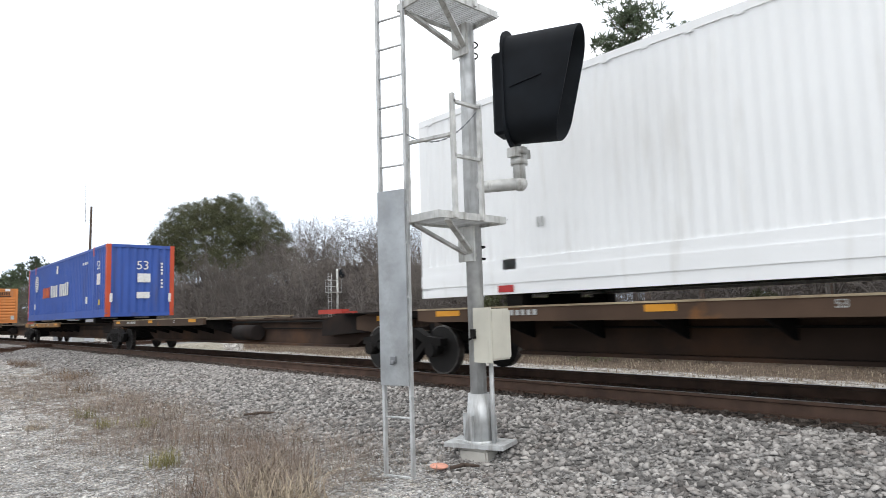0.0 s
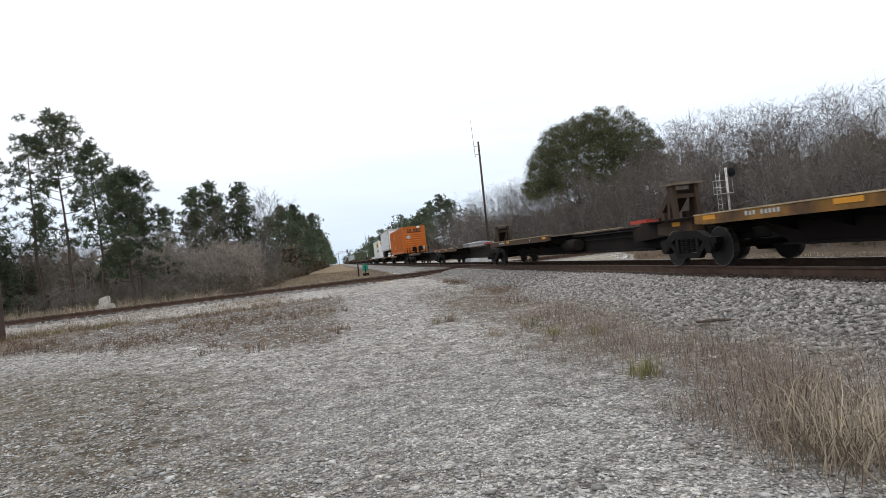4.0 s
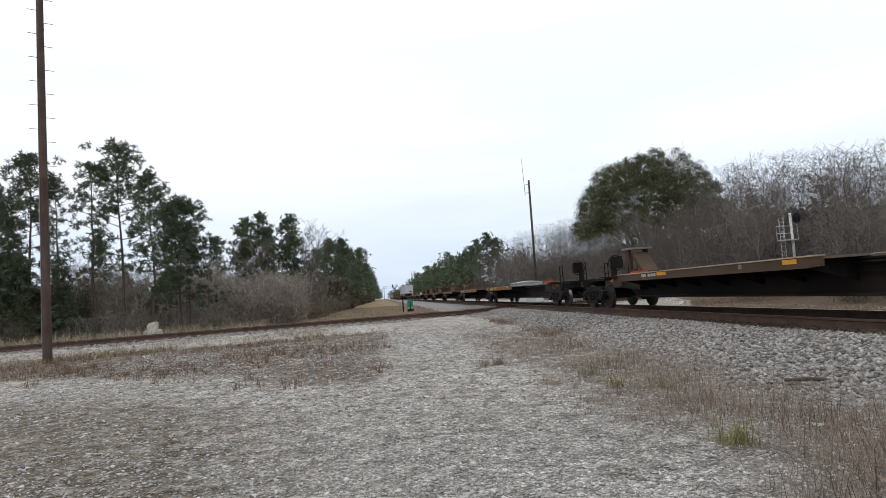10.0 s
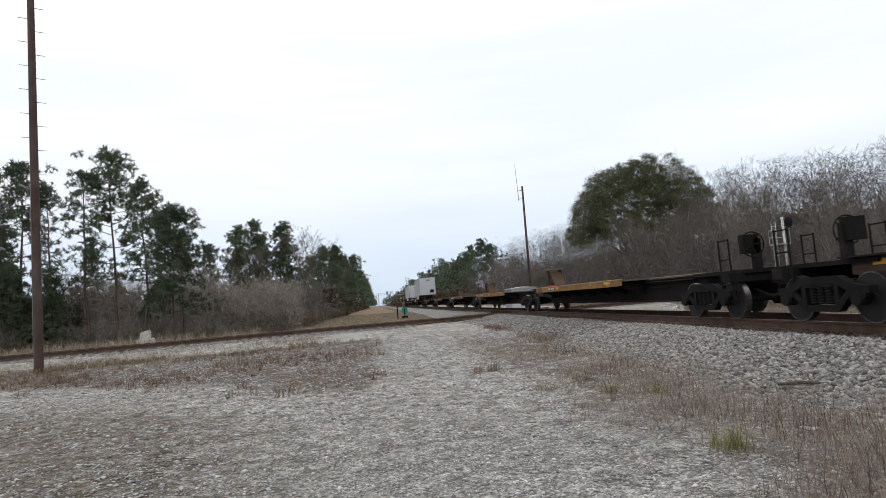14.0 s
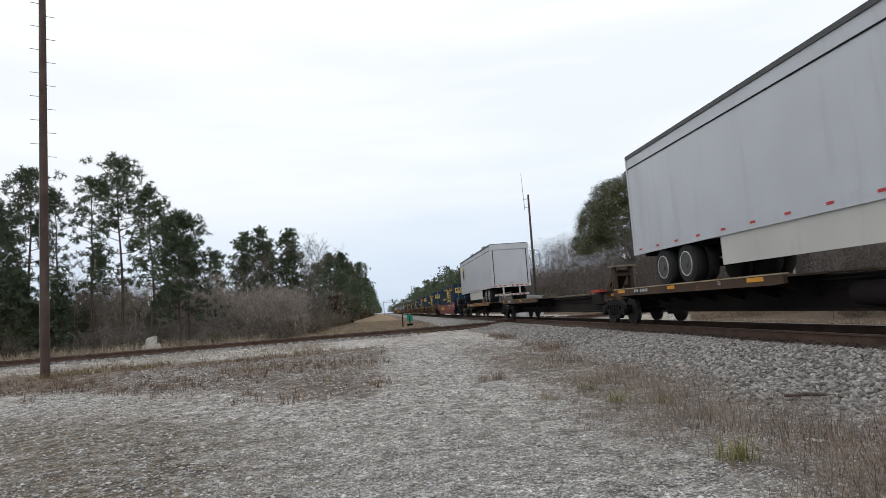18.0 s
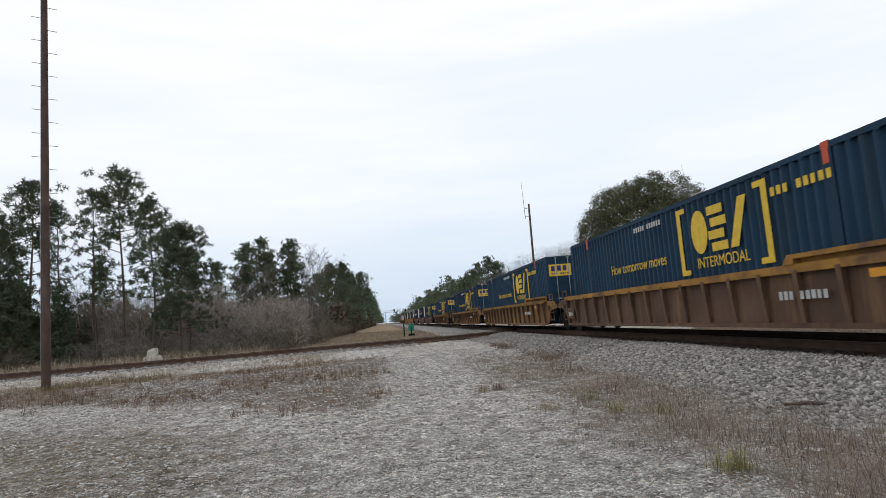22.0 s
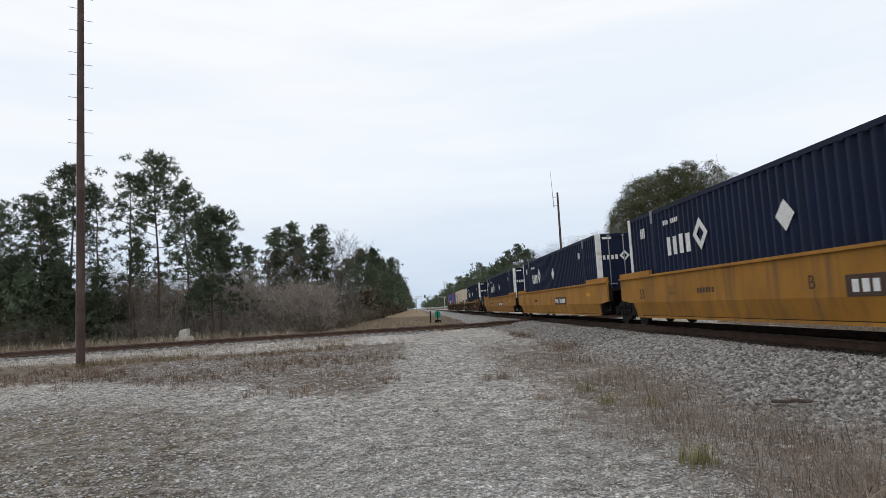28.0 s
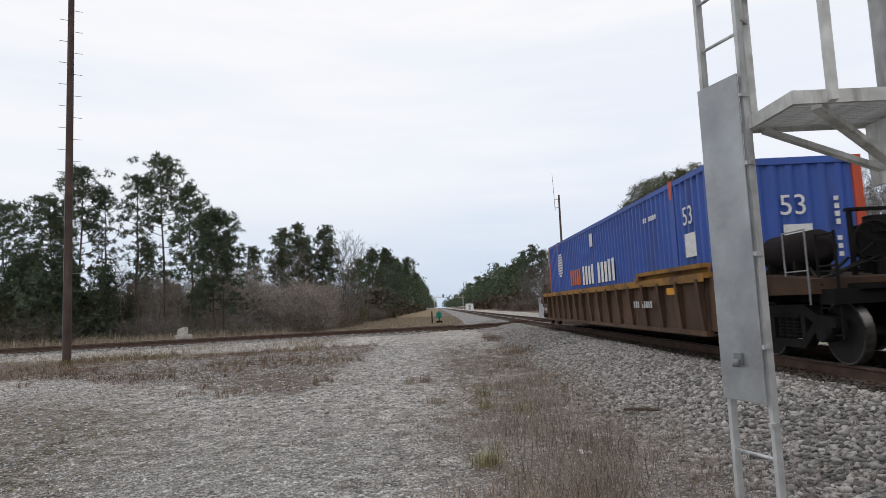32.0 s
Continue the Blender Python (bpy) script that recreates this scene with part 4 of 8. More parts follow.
def build_platform(sig, z, foot, upper):
    x0, x1, y0, y1 = -5.06, -4.5, 4.08, 5.02
    bm = bmesh.new()
    for yy in (y0, y1):
        box(bm, x0 - 0.012, x1 + 0.012, yy - 0.012, yy + 0.012, z - 0.04, z + 0.035)
    for xx in (x0, x1):
        box(bm, xx - 0.0115, xx + 0.0115, y0 + 0.012, y1 - 0.012, z - 0.039, z + 0.034)
    fr = part("platform_rim", bm, "alu", sig, "dull aluminium angle rim")
    me = shared("grating_bar", lambda bm: box(bm, -0.003, 0.003, 0, y1 - y0 - 0.03, -0.025, 0.0), "galv")
    for k in range(15):
        part("grating_bar", me, None, fr, "", pose(x0 + 0.03 + k * 0.035, y0 + 0.015, z + 0.012))
    cross = shared("grating_cross", lambda bm: box(bm, 0, x1 - x0 - 0.03, -0.004, 0.004, -0.008, 0.0), "galv")
    for k in range(10):
        part("grating_cross_bar", cross, None, fr, "", pose(x0 + 0.015, y0 + 0.06 + k * 0.105, z + 0.016))
    bar_part("bracket", (x0 + 0.05, y0 + 0.1, z - 0.04), (MX, MY - 0.06, foot), 0.06, 0.03, "alu", sig)
    bar_part("bracket", (x1 - 0.05, y0 + 0.15, z - 0.04), (MX + 0.05, MY - 0.05, foot), 0.06, 0.03, "alu", sig)
    cube_part("bracket_plate", (MX - 0.11, MX + 0.13, MY - 0.13, MY - 0.105, foot - 0.06, z - 0.04), "alu", sig)
    for zz in (foot - 0.03, foot + 0.1):
        bm = bmesh.new()
        for k in range(10):
            a, b = math.pi * (k / 9), math.pi * ((k + 1) / 9)
            if k < 9:
                tube(bm, (MX + 0.125 * math.cos(a), MY + 0.125 * math.sin(a), zz), (MX + 0.125 * math.cos(b), MY + 0.125 * math.sin(b), zz), 0.009, None, 6)
        part("u_bolt", bm, "black", sig, "dark steel clamping bolt")
    posts = [(x0 + 0.02, y0 + 0.06, z + 1.2), (x1 + 0.02, y0 + 0.2, z + 1.24), (x1 + 0.02, y0 + 0.58, z + 1.2)]
    for px, py, pz in posts:
        bar_part("rail_post", (px, py, z - 0.03), (px, py, pz), 0.045, 0.04, "alu", sig)
    for p, q, h in ((posts[0], posts[1], z + 0.82), (posts[1], posts[2], z + 1.16), (posts[1], posts[2], z + 0.6), ((LB.x, LB.y), posts[0], z + 0.66)):
        bar_part("hand_rail", (p[0], p[1], h), (q[0], q[1], h), 0.045, 0.03, "alu", sig)
    bm = bmesh.new()
    last = None
    p, q = Vector((LB.x, LB.y, z + 0.95)), Vector(posts[2])
    for k in range(25):
        f = k / 24
        c = p.lerp(q, f) - Vector((0, 0, 0.2 * (1 - (2 * f - 1) ** 2) + 0.05))
        if last is not None:
            tube(bm, last, c, 0.009 if k % 2 else 0.005, None, 6)
        last = c
    part("safety_chain", bm, "rod", sig, "thin sagging steel safety chain")


def build_signal():
    sig = thing("signal_mast", "tall galvanised railway signal mast with ladder, platforms and black hooded head", "railway signal", pose(0, 0, 0))
    bm = bmesh.new()
    box(bm, MX - 0.17, MX + 0.17, MY - 0.17, MY + 0.17, -0.15, 0.16)
    soften(bm, 0.025, 2)
    part("foundation", bm, "concrete", sig, "rough concrete foundation block", pose(MX, MY, 0, 0, 0, 14) @ pose(-MX, -MY, 0))
    bm = bmesh.new()
    box(bm, MX - 0.34, MX + 0.34, MY - 0.2, MY + 0.2, 0.17, 0.215)
    part("base_plate", bm, "galv", sig, "", pose(MX, MY, 0, 0, 0, 20) @ pose(-MX, -MY, 0))
    bm = bmesh.new()
    tube(bm, (MX, MY, 0.21), (MX, MY, 0.24), 0.2, 0.19, 20)
    tube(bm, (MX, MY, 0.24), (MX, MY, 0.72), 0.17, 0.115, 20)
    for k in range(4):
        a = k * math.pi / 2 + 0.3
        prism_at = Matrix.Translation((MX, MY, 0.22)) @ pose(0, 0, 0, 0, 0, math.degrees(a))
        box(bm, 0.08, 0.2, -0.008, 0.008, 0, 0.28, prism_at)
    part("flared_foot", bm, "galv", sig)
    tube_part("pole", (MX, MY, 0.7), (MX, MY, 7.6), 0.09, "galv", sig, "", 0.086, 24)
    bm = bmesh.new()
    box(bm, MX + 0.1, MX + 0.33, MY - 0.12, MY + 0.2, 1.08, 1.62)
    soften(bm, 0.02, 2)
    jb = part("junction_box", bm, "box_paint", sig, "cream painted steel junction box")
    cube_part("lid_edge", (MX + 0.09, MX + 0.345, MY - 0.14, MY - 0.122, 1.06, 1.635), "box_paint", jb)
    bm = bmesh.new()
    box(bm, MX + 0.07, MX + 0.13, MY - 0.17, MY - 0.142, 1.31, 1.41)
    tube(bm, (MX + 0.06, MY - 0.18, 1.30), (MX + 0.15, MY - 0.17, 1.34), 0.012, None, 6)
    part("latch", bm, "black", jb, "dark steel latch and padlock")
    tube_part("conduit", (MX + 0.2, MY, 0.2), (MX + 0.2, MY, 1.1), 0.025, "galv", sig)
    # ladder
    part("ladder_stile", shared("stile", lambda bm: box(bm, -0.014, 0.014, -0.024, 0.024, 0.0, 7.6), "galv"), None, sig, "", pose(LA.x, LA.y, 0.0, 0, 0, 18))
    part("ladder_stile", MESHES["stile"], None, sig, "", pose(LB.x, LB.y, 0.0, 0, 0, 18))
    rung = shared("rung", lambda bm: tube(bm, (0, 0, 0), (0.326, 0, 0), 0.011, None, 8), "galv")
    for k in range(21):
        z = 0.56 + 0.322 * k
        if z < 7.4 and not 0.85 < z < 2.85:
            part("rung", rung, None, sig, "", Matrix.Translation((LA.x, LA.y, z)) @ pose(0, 0, 0, 0, 0, 18))
    bm = bmesh.new()
    box(bm, -0.01, 0.33, -0.055, -0.04, 0.88, 2.87)
    soften(bm, 0.004)
    guard = part("climb_guard", bm, "panel", sig, "flat grey sheet metal climbing guard", pose(LA.x, LA.y, 0, 0, 0, 18))
    bm = bmesh.new()
    box(bm, 0.13, 0.19, -0.075, -0.058, 1.1, 1.17)
    tube(bm, (0.16, -0.09, 1.09), (0.16, -0.09, 1.135), 0.022, None, 8)
    part("padlock", bm, "rod", guard, "small steel padlock")
    bm = bmesh.new()
    box(bm, -0.018, 0.342, -0.02, 0.02, -0.12, -0.01)
    part("ladder_foot", bm, "galv", sig, "", pose(LA.x, LA.y, 0, 0, 0, 18))
    for z in (0.75, 1.2, 1.75, 2.3, 2.72):
        cube_part("guard_clip", (0.325, 0.35, -0.05, 0.01, z, z + 0.025), "galv", sig, "", pose(LA.x, LA.y, 0, 0, 0, 18))
    build_platform(sig, 2.56, 2.2, False)
    build_platform(sig, 4.86, 4.52, True)
    # arm and head
    hx, hy = -4.50, 5.30
    bm = bmesh.new()
    tube(bm, (MX, MY, 2.97), (hx, hy, 2.99), 0.068, None, 18)
    bmesh.ops.create_uvsphere(bm, u_segments=16, v_segments=10, radius=0.085, matrix=Matrix.Translation((hx, hy, 2.99)))
    tube(bm, (hx, hy, 2.99), (hx, hy, 3.36), 0.068, None, 18)
    part("arm", bm, "alu", sig, "bent aluminium pipe arm")
    bm = bmesh.new()
    for z in (3.2, 3.32):
        tube(bm, (hx, hy, z), (hx, hy, z + 0.07), 0.095, None, 16)
    box(bm, hx - 0.06, hx + 0.06, hy - 0.13, hy + 0.13, 3.28, 3.38)
    part("head_clamp", bm, "alu", sig)
    head_yaw = 22
    hm = Matrix.Translation((hx - 0.05, hy, 0)) @ pose(0, 0, 0, 0, 0, head_yaw)
    outline = []
    for k in range(17):
        a = math.pi * k / 16
        outline.append((0.27 * math.cos(a), 4.42 + 0.27 * math.sin(a)))
    for k in range(17):
        a = math.pi + math.pi * k / 16
        outline.append((0.27 * math.cos(a), 3.72 + 0.27 * math.sin(a)))
    bm = bmesh.new()
    prism(bm, [(u * 1.12, 4.07 + (v - 4.07) * 1.1) for u, v in outline], -0.03, 0.0, "x")
    back = part("backing_plate", bm, "black_hood", sig, "oval black signal backing", hm)
    bm = bmesh.new()
    ring0, ring1, ring2, ring3 = [], [], [], []
    for u, v in outline:
        f = (v - 3.45) / 1.24
        reach = 0.5 + 0.32 * f ** 0.8
        wide = 1.0
        ring0.append(bm.verts.new((0.0, u, v)))
        ring1.append(bm.verts.new((reach, u * wide, v - 0.03)))
        ring2.append(bm.verts.new((reach, u * wide * 0.95, 4.07 + (v - 4.07) * 0.985 - 0.03)))
        ring3.append(bm.verts.new((0.01, u * 0.95, 4.07 + (v - 4.07) * 0.98)))
    k = len(outline)
    for i in range(k):
        j = (i + 1) % k
        for a, b in ((ring0, ring1), (ring1, ring2), (ring2, ring3)):
            bm.faces.new((a[i], a[j], b[j], b[i])).smooth = True
    bmesh.ops.recalc_face_normals(bm, faces=bm.faces)
    part("hood", bm, "black_hood", sig, "deep matt black signal hood", hm)
    for z in (3.72, 4.07, 4.42):
        bm = bmesh.new()
        tube(bm, (0.02, 0, z), (0.05, 0, z), 0.1, None, 18)
        part("lens", bm, "glass_lens", back, "unlit dark signal lens")
    bm = bmesh.new()
    bar(bm, (0.06, -0.275, 4.02), (0.42, -0.275, 4.1), 0.03, 0.015)
    part("hood_seam", bm, "black_hood", back)
    back_box = cube_part("head_housing", (-0.2, -0.03, -0.14, 0.14, 3.55, 4.5), "black_hood", sig, "black signal housing", hm, 0.03)
    return sig


build_signal()


# ---- utility pole, lattice tower, far poles ----
def build_pole():
    p = thing("utility_pole", "tall weathered brown wooden pole with step bolts", "utility pole", pose(-26.6, -12.62, 0, 0, -0.6, 0))
    bm = bmesh.new()
    n = 18
    rings = []
    for k in range(26):
        z = -0.5 + k * 0.85
        r = 0.16 - 0.0034 * z
        rings.append([bm.verts.new((r * math.cos(2 * math.pi * i / n) * (1 + 0.03 * math.sin(i * 3 + k)), r * math.sin(2 * math.pi * i / n), z)) for i in range(n)])
    for a, b in zip(rings, rings[1:]):
        for i in range(n):
            bm.faces.new((a[i], a[(i + 1) % n], b[(i + 1) % n], b[i])).smooth = True
    bm.faces.new(rings[-1])
    part("shaft", bm, "pole", p)
    bolt = shared("step_bolt", lambda bm: tube(bm, (0.1, 0, 0), (0.42, 0, 0), 0.011, None, 6), "rod")
    for k in range(36):
        part("step_bolt", bolt, None, p, "", pose(0, 0, 3.6 + k * 0.46, 0, 0, -60 if k % 2 else 120))
    bm = bmesh.new()
    tube(bm, (0.1, -0.128, 0.8), (0.064, -0.078, 19.0), 0.01, None, 6)
    part("ground_wire", bm, "rod", p, "thin grey wire running down the pole")
    return p


build_pole()


def build_tower():
    t = thing("lattice_tower", "tall slender galvanised three-legged lattice radio tower", "radio tower", pose(-27.3, -17.6, 0, 0, 0, 12))
    def radius(z):
        return 0.86 - 0.028 * z if z < 13.4 else 0.42 - 0.004 * (z - 13.4)
    levels = [0.0] + [1.12 * k for k in range(1, 12)] + [13.4] + [13.4 + 0.8 * k for k in range(1, 10)]
    legs = [math.radians(a) for a in (90, 210, 330)]
    def corner(i, z):
        r = radius(z)
        return Vector((r * math.cos(legs[i]), r * math.sin(legs[i]), z))
    for i in range(3):
        bm = bmesh.new()
        rings = []
        for z in levels:
            c, q = corner(i, z), 0.035 if z < 13.3 else 0.025
            rings.append([bm.verts.new((c.x + q * math.cos(k * math.pi / 4), c.y + q * math.sin(k * math.pi / 4), z)) for k in range(8)])
        for a, b in zip(rings, rings[1:]):
            for k in range(8):
                bm.faces.new((a[k], a[(k + 1) % 8], b[(k + 1) % 8], b[k])).smooth = True
        bm.faces.new(rings[-1])
        part("leg", bm, "tower", t)
    for a, b in zip(levels, levels[1:]):
        for i in range(3):
            bm = bmesh.new()
            j = (i + 1) % 3
            tube(bm, corner(i, a), corner(j, b), 0.014, None, 5, False)
            tube(bm, corner(j, a), corner(i, b), 0.014, None, 5, False)
            part("cross_brace", bm, "tower", t)
    for i in range(3):
        c = corner(i, 0)
        cube_part("footing", (c.x - 0.25, c.x + 0.25, c.y - 0.25, c.y + 0.25, -0.3, 0.12), "concrete", t, "", None, 0.02)
    bm = bmesh.new()
    for k in range(16):
        a, b = 2 * math.pi * k / 16, 2 * math.pi * (k + 1) / 16
        tube(bm, (0.6 + 0.45 * math.cos(a), -0.75, 3.2 + 0.45 * math.sin(a)), (0.6 + 0.45 * math.cos(b), -0.75, 3.2 + 0.45 * math.sin(b)), 0.02, None, 5, False)
    part("cable_coil", bm, "rubber", t, "coil of black cable hung on the tower")


build_tower()


def build_far_signal():
    s = thing("far_signal", "slim silver signal mast with caged ladder and black head", "railway signal", pose(-41.2, 26.6, float(height(-41.2, 26.6)), 0, 0, 0))
    tube_part("pole", (0, 0, -0.3), (0, 0, 4.9), 0.085, "alu", s, "", 0.08)
    for y in (-0.75, -0.45):
        tube_part("ladder_stile", (-0.15, y, 0), (-0.1, y, 4.6), 0.018, "galv", s, "", None, 8)
    for k in range(13):
        tube_part("rung", (-0.14, -0.75, 0.5 + k * 0.32), (-0.14, -0.45, 0.5 + k * 0.32), 0.015, "alu", s, "", None, 6)
    cube_part("platform", (-0.4, 0.3, -0.8, 0.2, 3.1, 3.16), "alu", s)
    for x, y in ((-0.4, -0.8), (0.3, -0.8), (-0.4, 0.2), (0.3, 0.2)):
        tube_part("rail_post", (x, y, 3.1), (x, y, 4.1), 0.016, "galv", s, "", None, 6)
    for z in (3.6, 4.08):
        bm = bmesh.new()
        tube(bm, (-0.4, -0.8, z), (0.3, -0.8, z), 0.022, None, 6)
        tube(bm, (-0.4, -0.8, z), (-0.4, 0.2, z), 0.022, None, 6)
        part("hand_rail", bm, "alu", s)
    bm = bmesh.new()
    bmesh.ops.create_uvsphere(bm, u_segments=14, v_segments=10, radius=0.3, matrix=Matrix.Translation((0.05, 0.4, 4.55)) @ Matrix.Diagonal((0.6, 0.9, 1.25, 1)))
    part("head", bm, "black_hood", s, "round black signal head")


build_far_signal()


def build_antenna():
    a = thing("antenna_pole", "tall dark wooden pole with a thin whip antenna", "antenna pole", pose(-61.4, 14.22, 0.16, 0, 1.6, 0))
    tube_part("shaft", (0, 0, -0.5), (0, 0, 11.6), 0.13, "tie", a, "", 0.09, 10)
    tube_part("whip", (-0.35, -0.35, 10.2), (-0.45, -0.45, 13.8), 0.03, "rod", a, "thin pale whip antenna", 0.015, 6)
    for z in (10.4, 11.2):
        tube_part("stand_off", (0, 0, z), (-0.36, -0.36, z), 0.025, "rod", a, "", None, 6)


build_antenna()


def build_shed(name, label, cat, x, y, w, d, h, wall, yaw=0.0, roof="tin_roof", pitch=0.5):
    s = thing(name, label, cat, pose(x, y, float(height(x, y)), 0, 0, yaw))
    cube_part("wall", (-w / 2, w / 2, -d / 2, d / 2, -0.3, h), wall, s)
    bm = bmesh.new()
    prism(bm, [(-d / 2 - 0.2, h), (d / 2 + 0.2, h), (0, h + pitch)], -w / 2 - 0.2, w / 2 + 0.2, "x")
    part("roof", bm, roof, s, "grey metal roof")
    cube_part("door", (w / 2, w / 2 + 0.03, -0.45, 0.45, 0, min(2.0, h - 0.1)), "grey_paint", s)
    return s


build_shed("equipment_shed", "small pale grey railway equipment shed beside the antenna pole", "shed", -60.5, 13.0, 3.0, 2.4, 1.95, "t_grey", 0.0, "tin_roof", 0.16)
build_shed("red_barn", "faded red outbuilding behind the trees", "barn", -88, -23.3, 7.0, 5.0, 3.4, "red_wall", 10, "red_wall", 1.2)
build_shed("relay_house", "small white railway relay house in the distance", "shed", -260, 15, 3.5, 3.0, 2.4, "c_white")


def build_block():
    b = thing("concrete_base", "old white-washed stepped concrete foundation beside the branch line", "concrete block", pose(-43.2, -14.7, -0.08, 0, 0, 8))
    bm = bmesh.new()
    prism(bm, [(-0.54, -0.3), (0.54, -0.3), (0.52, 0.3), (0.42, 0.66), (-0.42, 0.64), (-0.52, 0.25)], -0.5, 0.5, "x")
    soften(bm, 0.05, 2)
    part("plinth", bm, "concrete", b)
    bm = bmesh.new()
    prism(bm, [(-0.3, 0.65), (0.27, 0.65), (0.28, 1.12), (0.1, 1.13), (-0.25, 1.02)], -0.3, 0.3, "x")
    soften(bm, 0.04, 2)
    part("cap", bm, "concrete", b)


build_block()


def build_target():
    s = thing("switch_target", "green enamel switch target on a short dark stand beside the track", "switch stand", pose(-64, 2.2, 0, 0, 0, 0))
    tube_part("post", (0, 0, -0.2), (0, 0, 1.0), 0.05, "black", s, "", None, 8)
    cube_part("base", (-0.3, 0.3, -0.3, 0.3, 0, 0.25), "black", s, "", None, 0.03)
    bm = bmesh.new()
    prism(bm, [(-0.28, 0.55), (0.0, 0.4), (0.28, 0.55), (0.28, 1.0), (0.0, 1.2), (-0.28, 1.0)], -0.02, 0.02, "x")
    part("target", bm, "green_flag", s, "green enamel target blade")
    tube_part("side_post", (0.2, -0.7, -0.2), (0.2, -0.7, 1.2), 0.06, "black", s, "", None, 8)


build_target()


def cantilever(x, y, yaw, label):
    c = thing("signal_bridge", label, "railway signal", pose(x, y, 0, 0, 0, yaw))
    tube_part("post", (0, 0, -0.3), (0, 0, 7.2), 0.2, "alu", c, "", None, 8)
    tube_part("post", (0.9, 0, -0.3), (0.9, 0, 7.2), 0.2, "alu", c, "", None, 8)
    bm = bmesh.new()
    box(bm, -0.3, 1.2, -1, 6.5, 6.6, 6.75), box(bm, -0.3, 1.2, -1, 6.5, 7.5, 7.6)
    for k in range(8):
        bar(bm, (1.2, -1 + k, 6.7), (1.2, -0.5 + k * 0.93, 7.55), 0.08)
    part("arm", bm, "alu", c)
    cube_part("head", (-0.3, 0.3, 4.2, 4.9, 6.8, 8.3), "black_hood", c)


cantilever(-330, 0.5, 0, "distant grey cantilever signal over the line")
cantilever(-360, 16.5, 180, "distant grey cantilever signal beyond the lot")


# ---- trees ----
def tubes_mesh(name, segs, mat, sides=3):
    """Many thin tapered limbs in one mesh; each row: start, end, two radii."""
    segs = np.asarray(segs, dtype=float)
    a, b, r0, r1 = segs[:, 0:3], segs[:, 3:6], segs[:, 6], segs[:, 7]
    d = b - a
    d /= np.linalg.norm(d, axis=1, keepdims=True) + 1e-9
    ref = np.where(np.abs(d[:, 2:3]) > 0.9, [[1.0, 0, 0]], [[0, 0, 1.0]])
    u = np.cross(d, ref)
    u /= np.linalg.norm(u, axis=1, keepdims=True)
    w = np.cross(d, u)
    rings = []
    for p, r in ((a, r0), (b, r1)):
        for k in range(sides):
            t = 2 * np.pi * k / sides
            rings.append(p + (u * np.cos(t) + w * np.sin(t)) * r[:, None])
    v = np.stack(rings, 1)
    base = (np.arange(len(segs)) * 2 * sides)[:, None]
    f = np.concatenate([base + [k, (k + 1) % sides, sides + (k + 1) % sides, sides + k] for k in range(sides)], 0)
    return from_arrays(name, v.reshape(-1, 3), f, mat, True)


def grow(rng, start, way, length, radius, depth, segs, fine, spread=0.6, up=0.25):
    """One limb of bent pieces with side limbs; the thinnest go into fine."""
    steps = 3 if depth > 1 else 2
    p, d = np.array(start, dtype=float), np.array(way, dtype=float)
    for k in range(steps):
        d = d + rng.normal(0, 0.13, 3) + np.array([0, 0, up * 0.18])
        d /= np.linalg.norm(d)
        q = p + d * length / steps
        ra, rb = radius * (1 - 0.55 * k / steps), radius * (1 - 0.55 * (k + 1) / steps)
        (segs if depth > 1 else fine).append((*p, *q, ra, rb))
        p = q
        if depth > 0:
            for _ in range(2 if k == steps - 1 else (1 if rng.random() < 0.85 else 2)):
                side = rng.normal(0, 1, 3)
                side -= d * side.dot(d)
                side /= np.linalg.norm(side)
                nd = d * (1 - spread * rng.uniform(0.5, 1.0)) + side * spread + np.array([0, 0, up * 0.5])
                nd /= np.linalg.norm(nd)
                grow(rng, p, nd, length * rng.uniform(0.5, 0.72), rb * 0.62, depth - 1, segs, fine, spread, up)


def ribbons(rng, segs):
    """Twigs too thin to be round: narrow tapering strips, each turned at random."""
    segs = np.asarray(segs, dtype=float)
    a, b, r0, r1 = segs[:, 0:3], segs[:, 3:6], segs[:, 6:7], segs[:, 7:8]
    s = np.cross(b - a, rng.normal(0, 1, a.shape))
    s /= np.linalg.norm(s, axis=1, keepdims=True) + 1e-9
    v = np.stack([a - s * r0, a + s * r0, b + s * r1, b - s * r1], 1)
    return v.reshape(-1, 3), (np.arange(len(a)) * 4)[:, None] + np.array([0, 1, 2, 3])


def twiglets(rng, fine, per, length, thick):
    """The last, finest twigs along each thin limb."""
    fine = np.repeat(np.asarray(fine, dtype=float), per, 0)
    n = len(fine)
    p = fine[:, 0:3] + (fine[:, 3:6] - fine[:, 0:3]) * rng.uniform(0.1, 1.0, (n, 1))
    d = fine[:, 3:6] - fine[:, 0:3]
    d /= np.linalg.norm(d, axis=1, keepdims=True) + 1e-9
    d = d + rng.normal(0, 0.55, (n, 3)) + [0, 0, 0.3]
    d /= np.linalg.norm(d, axis=1, keepdims=True)
    e = p + d * length * rng.uniform(0.5, 1.3, (n, 1))
    r = np.full((n, 1), thick)
    return np.concatenate([p, e, r, r * 0.5], 1)


